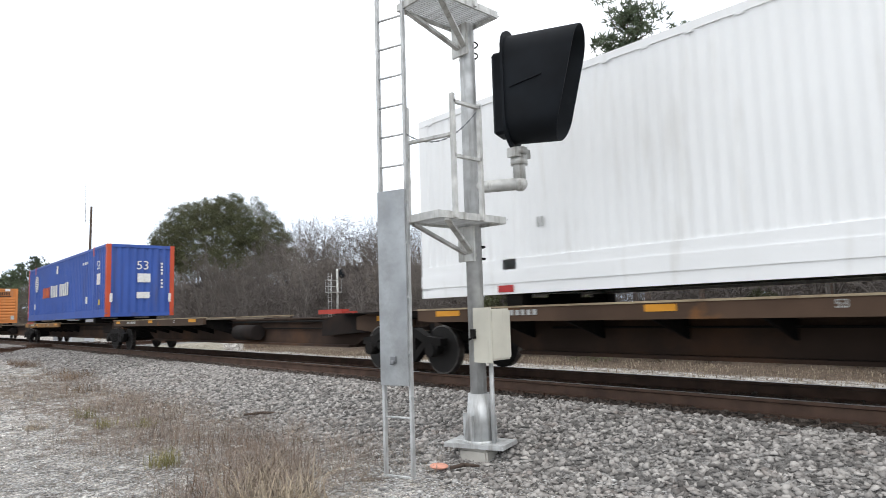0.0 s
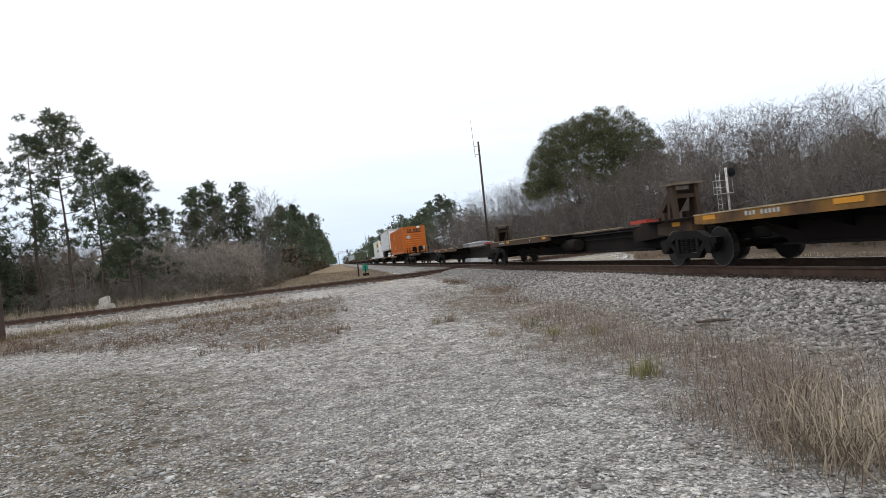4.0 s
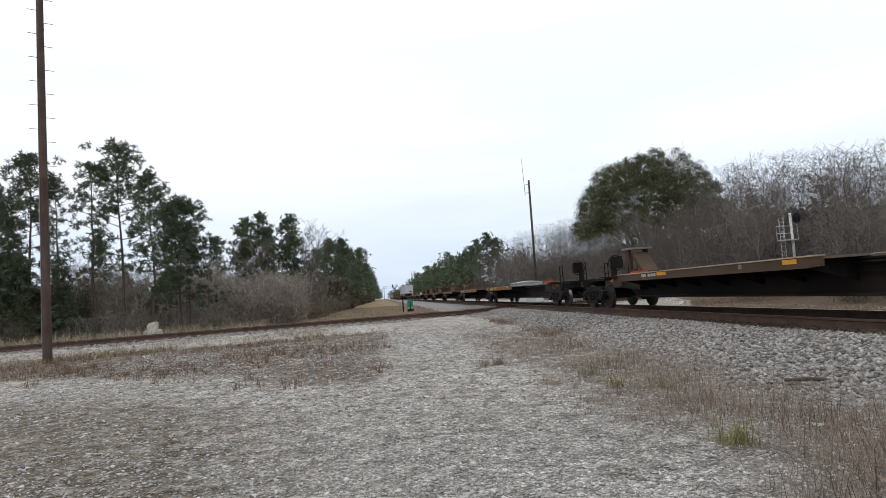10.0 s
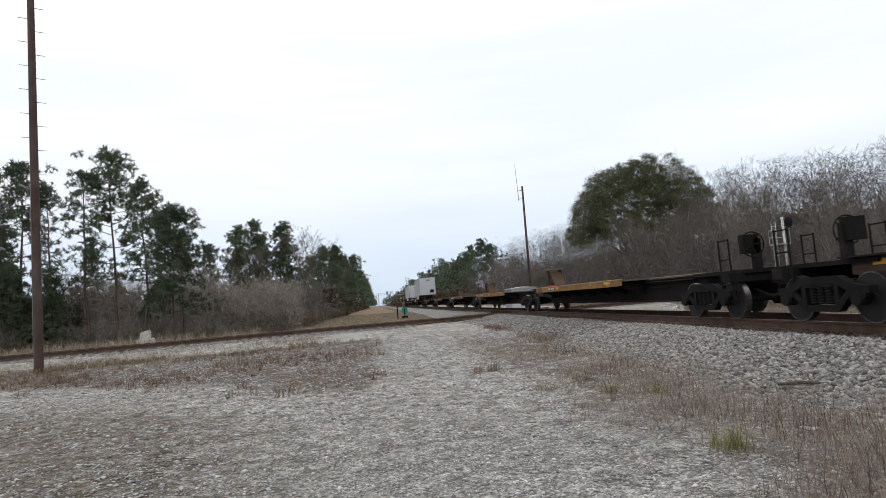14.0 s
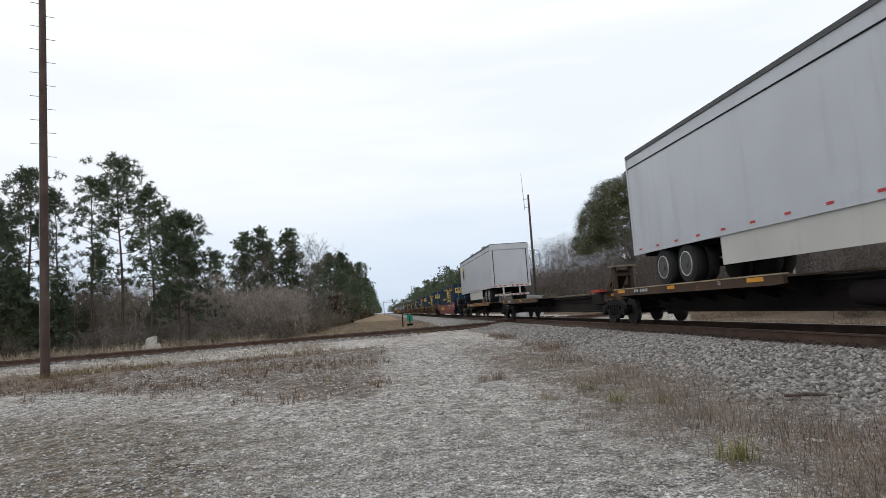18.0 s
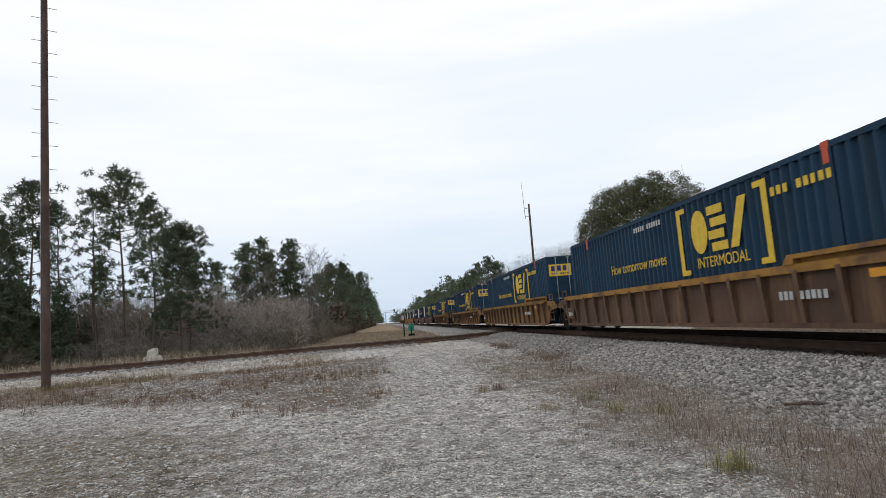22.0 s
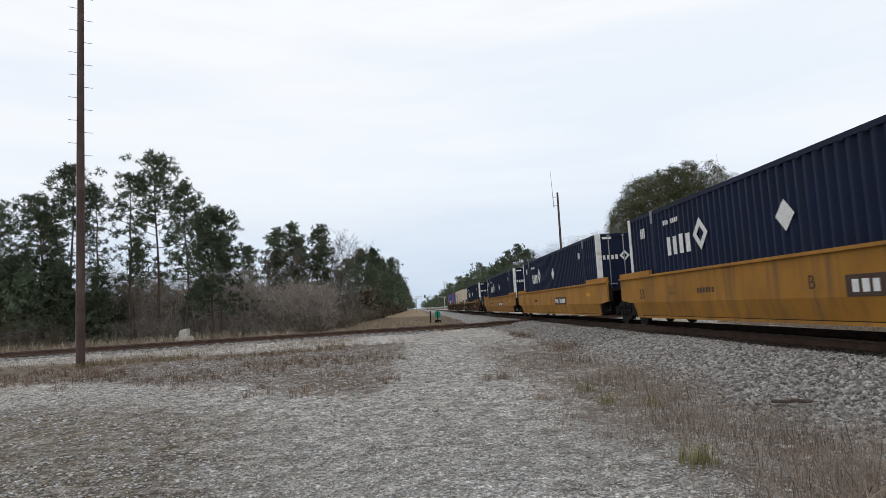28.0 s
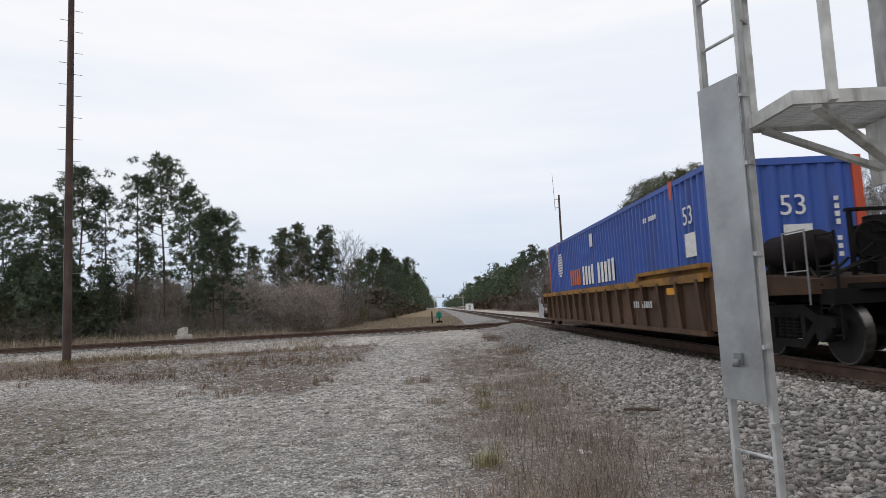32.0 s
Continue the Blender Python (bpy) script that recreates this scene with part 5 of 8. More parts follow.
def bough(rng, p, d, length, radius, depth, segs, fine, wide):
    """A winter bough: bent pieces, a fork at its end and boughs along it, finer and finer."""
    steps = 4 if depth > 2 else 3
    for k in range(steps):
        d = d + rng.normal(0, 0.16, 3) + [0, 0, 0.07]
        d /= np.linalg.norm(d)
        q = p + d * length / steps
        ra, rb = radius * (1 - 0.5 * k / steps), radius * (1 - 0.5 * (k + 1) / steps)
        (segs if depth > 1 else fine).append((*p, *q, ra, rb))
        p = q
        if depth == 0:
            continue
        for _ in range(2 if k == steps - 1 else int(rng.random() < 0.8)):
            side = rng.normal(0, 1, 3)
            side -= d * side.dot(d)
            side /= np.linalg.norm(side)
            nd = d + side * wide * rng.uniform(0.6, 1.4)
            bough(rng, p, nd / np.linalg.norm(nd), length * rng.uniform(0.44, 0.66), max(rb * 0.46, 0.005), depth - 1, segs, fine, wide)


def bare_tree(seed, h, fork=0.3, wide=0.62, leaders=3, per=2, clinging=0):
    """A leafless winter hardwood: a trunk that forks low into spreading boughs, and its haze of twigs."""
    rng = np.random.default_rng(seed)
    segs, fine = [], []
    r = h * 0.0075
    p, d = np.array([0, 0, -0.3]), np.array([rng.normal(0, 0.08), rng.normal(0, 0.08), 1.0])
    for k in range(4):
        d = d + [rng.normal(0, 0.05), rng.normal(0, 0.05), 0]
        q = p + d / np.linalg.norm(d) * (h * fork + 0.3) / 4
        segs.append((*p, *q, r * (1 - 0.08 * k), r * (0.92 - 0.08 * k)))
        p = q
    turn = rng.uniform(0, 6.28)
    for k in range(leaders):
        a = turn + k * 6.28 / leaders + rng.uniform(-0.5, 0.5)
        out = wide * rng.uniform(0.25, 0.75)
        nd = np.array([math.cos(a) * out, math.sin(a) * out, 1.0])
        bough(rng, p, nd / np.linalg.norm(nd), h * (0.9 - fork) * rng.uniform(0.5, 0.66), r * 0.62, 3, segs, fine, wide)
    for k in range(3):
        a = rng.uniform(0, 6.28)
        s = np.array([0, 0, h * fork * rng.uniform(0.45, 0.95)])
        nd = np.array([math.cos(a), math.sin(a), 0.55])
        bough(rng, s, nd / np.linalg.norm(nd), h * 0.2, r * 0.25, 1, segs, fine, wide)
    t = thing("bare_tree", "leafless grey-brown winter hardwood at the wood's edge", "tree")
    part("trunk", tubes_mesh("trunk", segs, "bark_grey", 3), None, t)
    fine = np.array(fine)
    v, f = ribbons(rng, np.concatenate([fine, twiglets(rng, fine, per + 1, h * 0.036, 0.0065)]))
    part("crown", from_arrays("crown", v, f, "twig"), None, t)
    if clinging:
        c = fine[rng.integers(0, len(fine), clinging), 3:6]
        v, f = tufts(rng, c, np.full(len(c), 0.16), 3, 0.1, 0.045)
        part("dead_leaves", from_arrays("dead_leaves", v, f, "brush"), None, t, "a few clinging brown leaves")
    return t


def tufts(rng, centres, radii, per, size, width):
    """Needle or leaf clumps as many small blades round each centre."""
    c = np.repeat(centres, per, 0)
    rad = np.repeat(radii, per)
    n = len(c)
    d = rng.normal(0, 1, (n, 3))
    d /= np.linalg.norm(d, axis=1, keepdims=True)
    d[:, 2] = d[:, 2] * 0.7 + 0.15
    p = c + d * (rad * rng.uniform(0.15, 1.0, n))[:, None]
    e = d + rng.normal(0, 0.5, (n, 3))
    e /= np.linalg.norm(e, axis=1, keepdims=True)
    s = np.cross(e, rng.normal(0, 1, (n, 3)))
    s /= np.linalg.norm(s, axis=1, keepdims=True)
    ln = size * rng.uniform(0.6, 1.3, n)[:, None]
    wd = width * rng.uniform(0.6, 1.3, n)[:, None]
    v = np.stack([p - s * wd, p + s * wd, p + e * ln + s * wd * 0.5, p + e * ln - s * wd * 0.5], 1)
    f = (np.arange(n) * 4)[:, None] + np.array([0, 1, 2, 3])
    return v.reshape(-1, 3), f


def needle_brushes(rng, centres, radii, per, thick):
    """Pine foliage: round brushes of needles that stand out from each twig's end."""
    c = np.repeat(centres, per, 0)
    rad = np.repeat(radii, per)
    n = len(c)
    d = rng.normal(0, 1, (n, 3))
    d[:, 2] = d[:, 2] * 0.9 + 0.15
    d /= np.linalg.norm(d, axis=1, keepdims=True)
    p = c + d * (rad * rng.uniform(0.0, 0.35, n))[:, None]
    e = c + d * (rad * rng.uniform(0.75, 1.2, n))[:, None]
    s = np.cross(d, rng.normal(0, 1, (n, 3)))
    s /= np.linalg.norm(s, axis=1, keepdims=True)
    wd = thick * rng.uniform(0.6, 1.4, n)[:, None]
    v = np.stack([p - s * wd, p + s * wd, e + s * wd * 0.55, e - s * wd * 0.55], 1)
    return v.reshape(-1, 3), (np.arange(n) * 4)[:, None] + np.array([0, 1, 2, 3])


def pine_tree(seed, h, crown, limbs=32, clumps=3, per=16, ball=0.25, thick=0.027, label="tall pine with a bare trunk and loose dark green needle clumps"):
    """A loblolly pine. crown: rows of height, reach (both as shares of h) and how thickly limbs stand there."""
    rng = np.random.default_rng(seed)
    segs, n, r = [], 9, h * 0.0105
    top = h * 0.97
    pts = [np.array([0, 0, -0.3])]
    for k in range(n):
        q = pts[-1] + np.array([rng.normal(0, 0.012) * h * 0.5, rng.normal(0, 0.012) * h * 0.5, (top + 0.3) / n])
        segs.append((*pts[-1], *q, r * (1 - 0.85 * k / n), r * (1 - 0.85 * (k + 1) / n)))
        pts.append(q)
    pts = np.array(pts)
    level, reach, weight = np.array(crown).T
    fs = np.linspace(level[0], 1.0, 200)
    total = np.cumsum(np.interp(fs, level, weight))
    centres, radii = [], []
    for k in range(limbs):
        f = float(np.interp((k + rng.random()) / limbs * total[-1], total, fs))
        z = f * top
        s = np.array([np.interp(z, pts[:, 2], pts[:, 0]), np.interp(z, pts[:, 2], pts[:, 1]), z])
        out = h * float(np.interp(f, level, reach)) * rng.uniform(0.6, 1.02)
        g = (f - level[0]) / (1.0001 - level[0])
        a = k * 2.4 + rng.uniform(-0.7, 0.7)
        d = np.array([math.cos(a), math.sin(a), rng.uniform(-0.05, 0.4) + 0.55 * g])
        d /= np.linalg.norm(d)
        m = s + d * out * 0.55 - [0, 0, out * 0.06]
        e = s + d * out + [0, 0, out * 0.12]
        segs.append((*s, *m, r * 0.26 * (1.15 - g), r * 0.16))
        segs.append((*m, *e, r * 0.16, r * 0.06))
        for j in range(clumps):
            w = 1.0 - 0.62 * (j + rng.random() * 0.7) / clumps
            at = s + (m - s) * min(1, w / 0.55) if w < 0.55 else m + (e - m) * (w - 0.55) / 0.45
            c = at + rng.normal(0, 1, 3) * [0.2 * out, 0.2 * out, 0.14 * out]
            segs.append((*(at - (at - s) * 0.12), *c, r * 0.06, r * 0.03))
            for _ in range(6):
                centres.append(c + rng.normal(0, 1, 3) * [ball * 1.15, ball * 1.15, ball * 0.7])
                radii.append(ball * rng.uniform(0.75, 1.3))
    for k in range(16):
        centres.append(pts[-1] + rng.normal(0, 0.3, 3) * [1, 1, 0.7])
        radii.append(ball)
    t = thing("pine_tree", label, "tree")
    part("trunk", tubes_mesh("trunk", segs, "bark_pine", 4), None, t)
    v, f = needle_brushes(rng, np.array(centres), np.array(radii), per, thick)
    part("crown", from_arrays("crown", v, f, "needle"), None, t)
    return t


def dome_tree(seed, h, w, label, per=46, mat="leaf"):
    """A broad evergreen with a rounded, uneven crown."""
    rng = np.random.default_rng(seed)
    segs, fine, centres, radii = [], [], [], []
    for k in range(6):
        a = k * 1.05 + rng.uniform(-0.3, 0.3)
        d = np.array([np.cos(a) * 0.45, np.sin(a) * 0.45, 0.9])
        grow(rng, (0, 0, -0.3 + h * 0.08), d / np.linalg.norm(d), h * 0.42, h * 0.018, 2, segs, fine)
    segs.append((0, 0, -0.4, 0, 0, h * 0.3, h * 0.03, h * 0.022))
    count = int(390 * w * w / 60 + 60)
    for k in range(count):
        d = rng.normal(0, 1, 3)
        d /= np.linalg.norm(d)
        d[2] = abs(d[2]) * 1.0 - 0.25
        rr = rng.uniform(0.2, 1.0) ** 0.35 * (1 + 0.06 * math.sin(d[0] * 5 + seed) + 0.05 * math.sin(d[1] * 7))
        centres.append(np.array([d[0] * w / 2 * rr, d[1] * w / 2 * rr, h * 0.45 + d[2] * h * 0.52 * rr]))
        radii.append((0.32 + w * 0.017) * rng.uniform(0.7, 1.3))
    t = thing("evergreen_tree", label, "tree")
    part("trunk", tubes_mesh("trunk", segs + fine, "bark_grey", 4), None, t)
    v, f = tufts(rng, np.array(centres), np.array(radii), per, 0.13, 0.038)
    part("crown", from_arrays("crown", v, f, mat), None, t)
    return t


def shrub(seed, h, w, label, mat="brush", leaves=40):
    """A tangled brush clump of thin stems and small leaves."""
    rng = np.random.default_rng(seed)
    segs, fine, centres, radii = [], [], [], []
    for k in range(11):
        a = rng.uniform(0, 2 * np.pi)
        d = np.array([np.cos(a) * 0.5, np.sin(a) * 0.5, 1.0])
        s = (rng.normal(0, w * 0.2), rng.normal(0, w * 0.2), -0.1)
        grow(rng, s, d / np.linalg.norm(d), h * rng.uniform(0.45, 0.85), 0.016, 1, segs, fine)
    for k in range(leaves):
        c = rng.normal(0, 1, 3) * [w * 0.27, w * 0.27, h * 0.2] + [0, 0, h * 0.34]
        c[2] = max(0.1, c[2])
        centres.append(c)
        radii.append(w * 0.14)
    t = thing("shrub", label, "shrub")
    v, f = ribbons(rng, np.concatenate([np.array(segs + fine), twiglets(rng, fine, 4, 0.5, 0.006)]))
    part("tangle", from_arrays("tangle", v, f, "twig"), None, t)
    v, f = tufts(rng, np.array(centres), np.array(radii), 18, 0.15, 0.022)
    part("foliage", from_arrays("foliage", v, f, mat), None, t)
    return t


def at_ground(x, y, yaw=0.0):
    return pose(x, y, float(height(x, y)), 0, 0, yaw)


def blocks_signal(x, y):
    """The cut through the wood in which the far signal stands."""
    return 15 < y < 27 and abs(y + 2 + 0.73 * (x + 2)) < 2.0


def place_copies(protos, spots, group, seed):
    """Each prototype stands at its first spot; the rest are copies."""
    r = random.Random(seed)
    used = set()
    for x, y, k, size in spots:
        if blocks_signal(x, y):
            continue
        m = at_ground(x, y, r.uniform(0, 360))
        k = k % len(protos)
        if k not in used:
            used.add(k)
            ob = protos[k]
            ob.matrix_basis = m
        else:
            ob = copy_thing(protos[k], m)
        ob.scale = (size, size, size)
        ob["group"] = group


r = random.Random(3)
bare = [bare_tree(101 + k, 10.5, 0.22 + 0.05 * k, 0.66, 3 + k % 2) for k in range(5)] + [bare_tree(140 + k, 11.0, 0.45, 0.45, 2 + k % 2, 2, 160 * (k == 0)) for k in range(3)] + [bare_tree(160 + k, 10.5, 0.3, 0.55, 3, 1) for k in range(3)]


def wood_height(x, y):
    """The bare wood's roofline: how tall a tree at x, y stands."""
    along = -2 + (x + 2) / (y + 2) * 26
    steep = np.interp(along, [-200, -140, -104, -80, -60, -46, -38, -30, 10], [0.075, 0.09, 0.096, 0.108, 0.135, 0.158, 0.172, 0.165, 0.16])
    low = 0.72 if y < 30 and -86 < x < -54 else 1.0
    return float(1.45 + steep * math.hypot(x + 2, y + 2)) * low


# the wood behind the main line, from beside the mast to far down the line
spots = []
for k in range(46):
    x = -24 + 44 * (k + r.random()) / 46
    spots.append((x, 21 + r.uniform(0, 15), r.choice([5, 6, 7, 5, 6, 7, 0]), r.uniform(0.62, 0.85)))
for k in range(84):
    x = -64 + 40 * (k + r.random()) / 84
    x = x if abs(x + 42.5) > 1.6 else x - 4
    y = 20.5 + 17 * r.random() ** 1.2
    spots.append((x, y, r.choice([0, 1, 2, 3, 4, 5, 6, 7]), wood_height(x, y) / 13.0 * r.uniform(0.72, 1.0)))
for k in range(72):
    x = -165 + 103 * (k + r.random()) / 72
    y = 21 + r.uniform(0, 14) - 0.02 * (x + 55)
    z = wood_height(x, y) / 13.0 * r.uniform(0.62, 0.98)
    spots.append((x, y, r.randrange(8, 11), min(z, 1.2)))
spots += [(-46.7, 28.4, 0, 0.93), (-48.6, 30.0, 3, 0.95), (-55.5, 28.0, 0, 1.02), (-54.0, 29.0, 3, 0.95)]
# bare trees among the pines beyond the branch line
spots += [(-71.7, -8.6, 1, 1.0), (-73.0, -8.2, 3, 0.95), (-68, -10.0, 6, 0.85), (-66.5, -12.8, 2, 0.7), (-65, -14.6, 5, 0.8), (-73, -8.0, 0, 0.8), (-63, -11.0, 6, 0.72)]
for k in range(34):
    x = -74 - 48 * (k + r.random()) / 34
    spots.append((x, -6.6 - r.uniform(0, 9), r.choice([8, 9, 10, 10]), (0.74 + 0.0035 * (x + 74)) * r.uniform(0.75, 1.0)))
for k in range(16):
    spots.append((-52 - r.uniform(0, 12), -12 - 26 * (k + r.random()) / 16, r.randrange(0, 8), r.uniform(0.4, 0.7)))
place_copies(bare, spots, "bare winter trees", 8)

ROUND_TOP = [(0.36, 0.10, 0.25), (0.55, 0.15, 0.5), (0.68, 0.15, 1.0), (0.85, 0.17, 1.7), (0.95, 0.12, 1.5), (1.0, 0.05, 1.0)]
NARROW = [(0.3, 0.09, 0.4), (0.5, 0.13, 0.8), (0.75, 0.12, 1.0), (0.92, 0.085, 1.2), (1.0, 0.03, 1.0)]
FULL = [(0.28, 0.12, 0.5), (0.5, 0.16, 1.0), (0.72, 0.15, 1.4), (0.9, 0.09, 1.4), (1.0, 0.03, 1.0)]
BROAD = [(0.17, 0.2, 0.4), (0.36, 0.29, 1.0), (0.6, 0.27, 1.4), (0.82, 0.19, 1.5), (0.95, 0.1, 1.3), (1.0, 0.03, 1.0)]
YOUNG = [(0.06, 0.26, 0.8), (0.3, 0.27, 1.2), (0.6, 0.19, 1.2), (0.85, 0.1, 1.0), (1.0, 0.03, 1.0)]
pines = [pine_tree(201, 15.3, ROUND_TOP, 34, 3), pine_tree(202, 14.1, NARROW, 26, 2), pine_tree(203, 13.0, FULL, 34, 3), pine_tree(204, 9.9, BROAD, 44, 4), pine_tree(205, 11.0, FULL, 28, 3),
         pine_tree(206, 13.0, FULL, 20, 1, 12, 0.62, 0.07), pine_tree(207, 12.0, [(0.4, 0.14, 0.4), (0.6, 0.2, 0.8), (0.8, 0.2, 1.5), (0.95, 0.13, 1.3), (1.0, 0.05, 1.0)], 30, 3),
         pine_tree(208, 6.4, YOUNG, 36, 2, 12, 0.26, 0.03, "dense young green pine growing below the tall ones")]
spots = [(-54.0, -20.7, 0, 1.0), (-54.0, -22.8, 1, 1.0), (-53.7, -18.3, 2, 1.0), (-50.3, -15.0, 3, 1.0), (-52.2, -26.4, 0, 0.93), (-54.0, -25.4, 1, 0.92), (-50.7, -28.0, 6, 0.97), (-54, -29.8, 2, 0.85),
         (-50.0, -34.2, 6, 1.03), (-51.5, -32.0, 6, 0.95), (-48.7, -35.8, 6, 0.9), (-55, -38.5, 0, 0.8), (-58, -43, 2, 0.9), (-60, -36, 1, 0.8), (-66, -27, 4, 0.85), (-58, -17.2, 4, 0.85), (-62, -15.6, 4, 0.75),
         (-66.2, -14.2, 4, 0.95), (-68.6, -12.3, 2, 0.86), (-70.3, -10.4, 4, 1.0), (-67.5, -11.6, 1, 0.68), (-72, -12.5, 4, 0.9), (-65, -13.0, 4, 0.72), (-69, -9.6, 4, 0.8),
         (-104, -10.4, 3, 1.0), (-110, -8.8, 4, 1.1), (-116, -9.4, 2, 0.98), (-122, -7.9, 2, 1.03), (-129, -7.6, 2, 1.06), (-136, -8.4, 0, 0.9), (-143, -7.3, 2, 1.03), (-152, -7.0, 2, 1.06), (-163, -7.2, 2, 1.06), (-176, -6.8, 2, 1.08), (-112, -7.2, 3, 0.9), (-119, -6.8, 3, 0.86), (-127, -6.6, 3, 0.9)]
for x, y, z in ((-51.5, -24.2, 0.95), (-50.2, -26.4, 1.0), (-49.6, -28.4, 0.9), (-50.6, -30.2, 1.05), (-49.8, -32.4, 1.0), (-51.8, -34.6, 1.05), (-50.4, -37.0, 1.1), (-53.0, -39.5, 1.1), (-56.6, -19.2, 0.5),
                (-53.5, -28.5, 1.1), (-56, -33, 1.2), (-57, -25.0, 0.6), (-64.5, -13.8, 0.6), (-68.0, -10.6, 0.5), (-61.5, -12.6, 0.55)):
    spots.append((x, y, 7, z))
for k in range(14):
    spots.append((-50 - r.uniform(0, 12), -25 - 20 * (k + r.random()) / 14, 7, r.uniform(0.6, 1.0)))
for k in range(22):
    x = -190 - 14 * k - r.uniform(0, 6)
    spots.append((x, -6.2 + 0.004 * (-190 - x) - r.uniform(0, 5), 5, r.uniform(1.1, 1.3)))
for k in range(22):
    x = -180 - 13 * k - r.uniform(0, 6)
    spots.append((x, 25.5 + r.uniform(0, 9), 5, r.uniform(1.05, 1.4)))
spots += [(-13.5, 23.5, 0, 0.95), (-11.0, 23.0, 1, 0.9), (-7.2, 25.0, 1, 0.95), (-16.5, 27.5, 0, 0.9), (-4.0, 22.5, 0, 0.95), (-155, 25.7, 1, 1.13), (-160, 27.0, 6, 1.25), (-171, 26.2, 2, 1.2), (3, 24, 1, 1.0)]
place_copies(pines, spots, "pines along the line", 9)

big = dome_tree(301, 19.5, 18.6, "large rounded dark evergreen standing above the bare wood", 72)
big.matrix_basis = at_ground(-75.3, 32.1)
dark = dome_tree(302, 5.0, 5.2, "dense dark evergreen shrub at the wood's edge", 34)
dark.matrix_basis = at_ground(-18.6, 22.5)
for x, y, s in ((-10, 26, 0.55), (-88, 24, 0.8), (-96, 25, 0.9), (-50, -26.5, 0.5), (-49, -29, 0.5), (-57, -31, 0.7), (-84, -8.0, 0.5), (-79, -7.2, 0.35), (-52, -27, 1.0), (-50.5, -31, 0.9), (-54, -34, 1.15), (-52, -38, 1.0), (-58, -28, 1.1), (-60, -22, 0.8), (-55, -43, 1.2)):
    c = copy_thing(dark, at_ground(x, y, r.uniform(0, 360)))
    c.scale = (s, s, s)

low = dome_tree(303, 4.4, 4.6, "dark green evergreen undergrowth below the pines", 24)
low.matrix_basis = at_ground(-53.5, -27.5)
low["group"] = "undergrowth below the pines"
for k in range(21):
    c = copy_thing(low, at_ground(-51 - r.uniform(0, 11), -25.5 - 20 * (k + r.random()) / 21, r.uniform(0, 360)))
    z = r.uniform(0.5, 1.0)
    c.scale = (z, z, z * r.uniform(0.8, 1.15))
    c["group"] = "undergrowth below the pines"

shrubs = [shrub(401 + k, 1.9, 2.2, "tangled brown winter brush at the wood's edge") for k in range(3)] + [shrub(420, 2.2, 2.6, "brown-green brush below the pines", "leaf", 60)]
spots = []
for k in range(54):
    y = -10.0 - 30 * (k + r.random()) / 54
    spots.append((-47.5 - r.uniform(0, 6), y, r.choice([0, 1, 2, 3, 3]), r.uniform(0.6, 1.3) * (1.0 if y < -25 else 0.55)))
for k in range(40):
    x = -50 - 75 * (k + r.random()) / 40
    spots.append((x, -6.6 - 0.012 * (x + 60) - r.uniform(0, 4), r.choice([0, 1, 2]), r.uniform(0.7, 1.3)))
for k in range(56):
    x = -60 + 72 * (k + r.random()) / 56
    spots.append((x if abs(x + 42) > 2 else x + 4, 19.5 + r.uniform(0, 6), r.choice([0, 1, 2, 0, 1, 2, 3]), r.uniform(0.5, 0.95)))
for k in range(34):
    x = -60 - 110 * (k + r.random()) / 34
    spots.append((x, 18.5 + r.uniform(0, 4), r.choice([0, 1, 2]), r.uniform(0.9, 1.6)))
place_copies(shrubs, spots, "brush at the wood's edge", 10)


def far_wood(name, label, x0, x1, y0, y1, n, h0, h1, seed, mat):
    """Distant woods, joined: each tree a stem with loose clumps."""
    rng = np.random.default_rng(seed)
    x, y = rng.uniform(x0, x1, n), rng.uniform(y0, y1, n)
    h = rng.uniform(h0, h1, n)
    cs, rs = [], []
    for i in range(n):
        m = 16
        f = rng.uniform(0.15, 1.0, m)
        wide = h[i] * 0.16 * np.sqrt(np.clip(1.15 - f, 0.05, 1))
        a = rng.uniform(0, 6.28, m)
        cs.append(np.stack([x[i] + np.cos(a) * wide, y[i] + np.sin(a) * wide, f * h[i]], 1))
        rs.append(np.full(m, h[i] * 0.085))
    v, f = tufts(rng, np.concatenate(cs), np.concatenate(rs), 9, 0.75, 0.25)
    tagged(part(name, from_arrays(name, v, f, mat), None), label, "woods", kind="stuff")


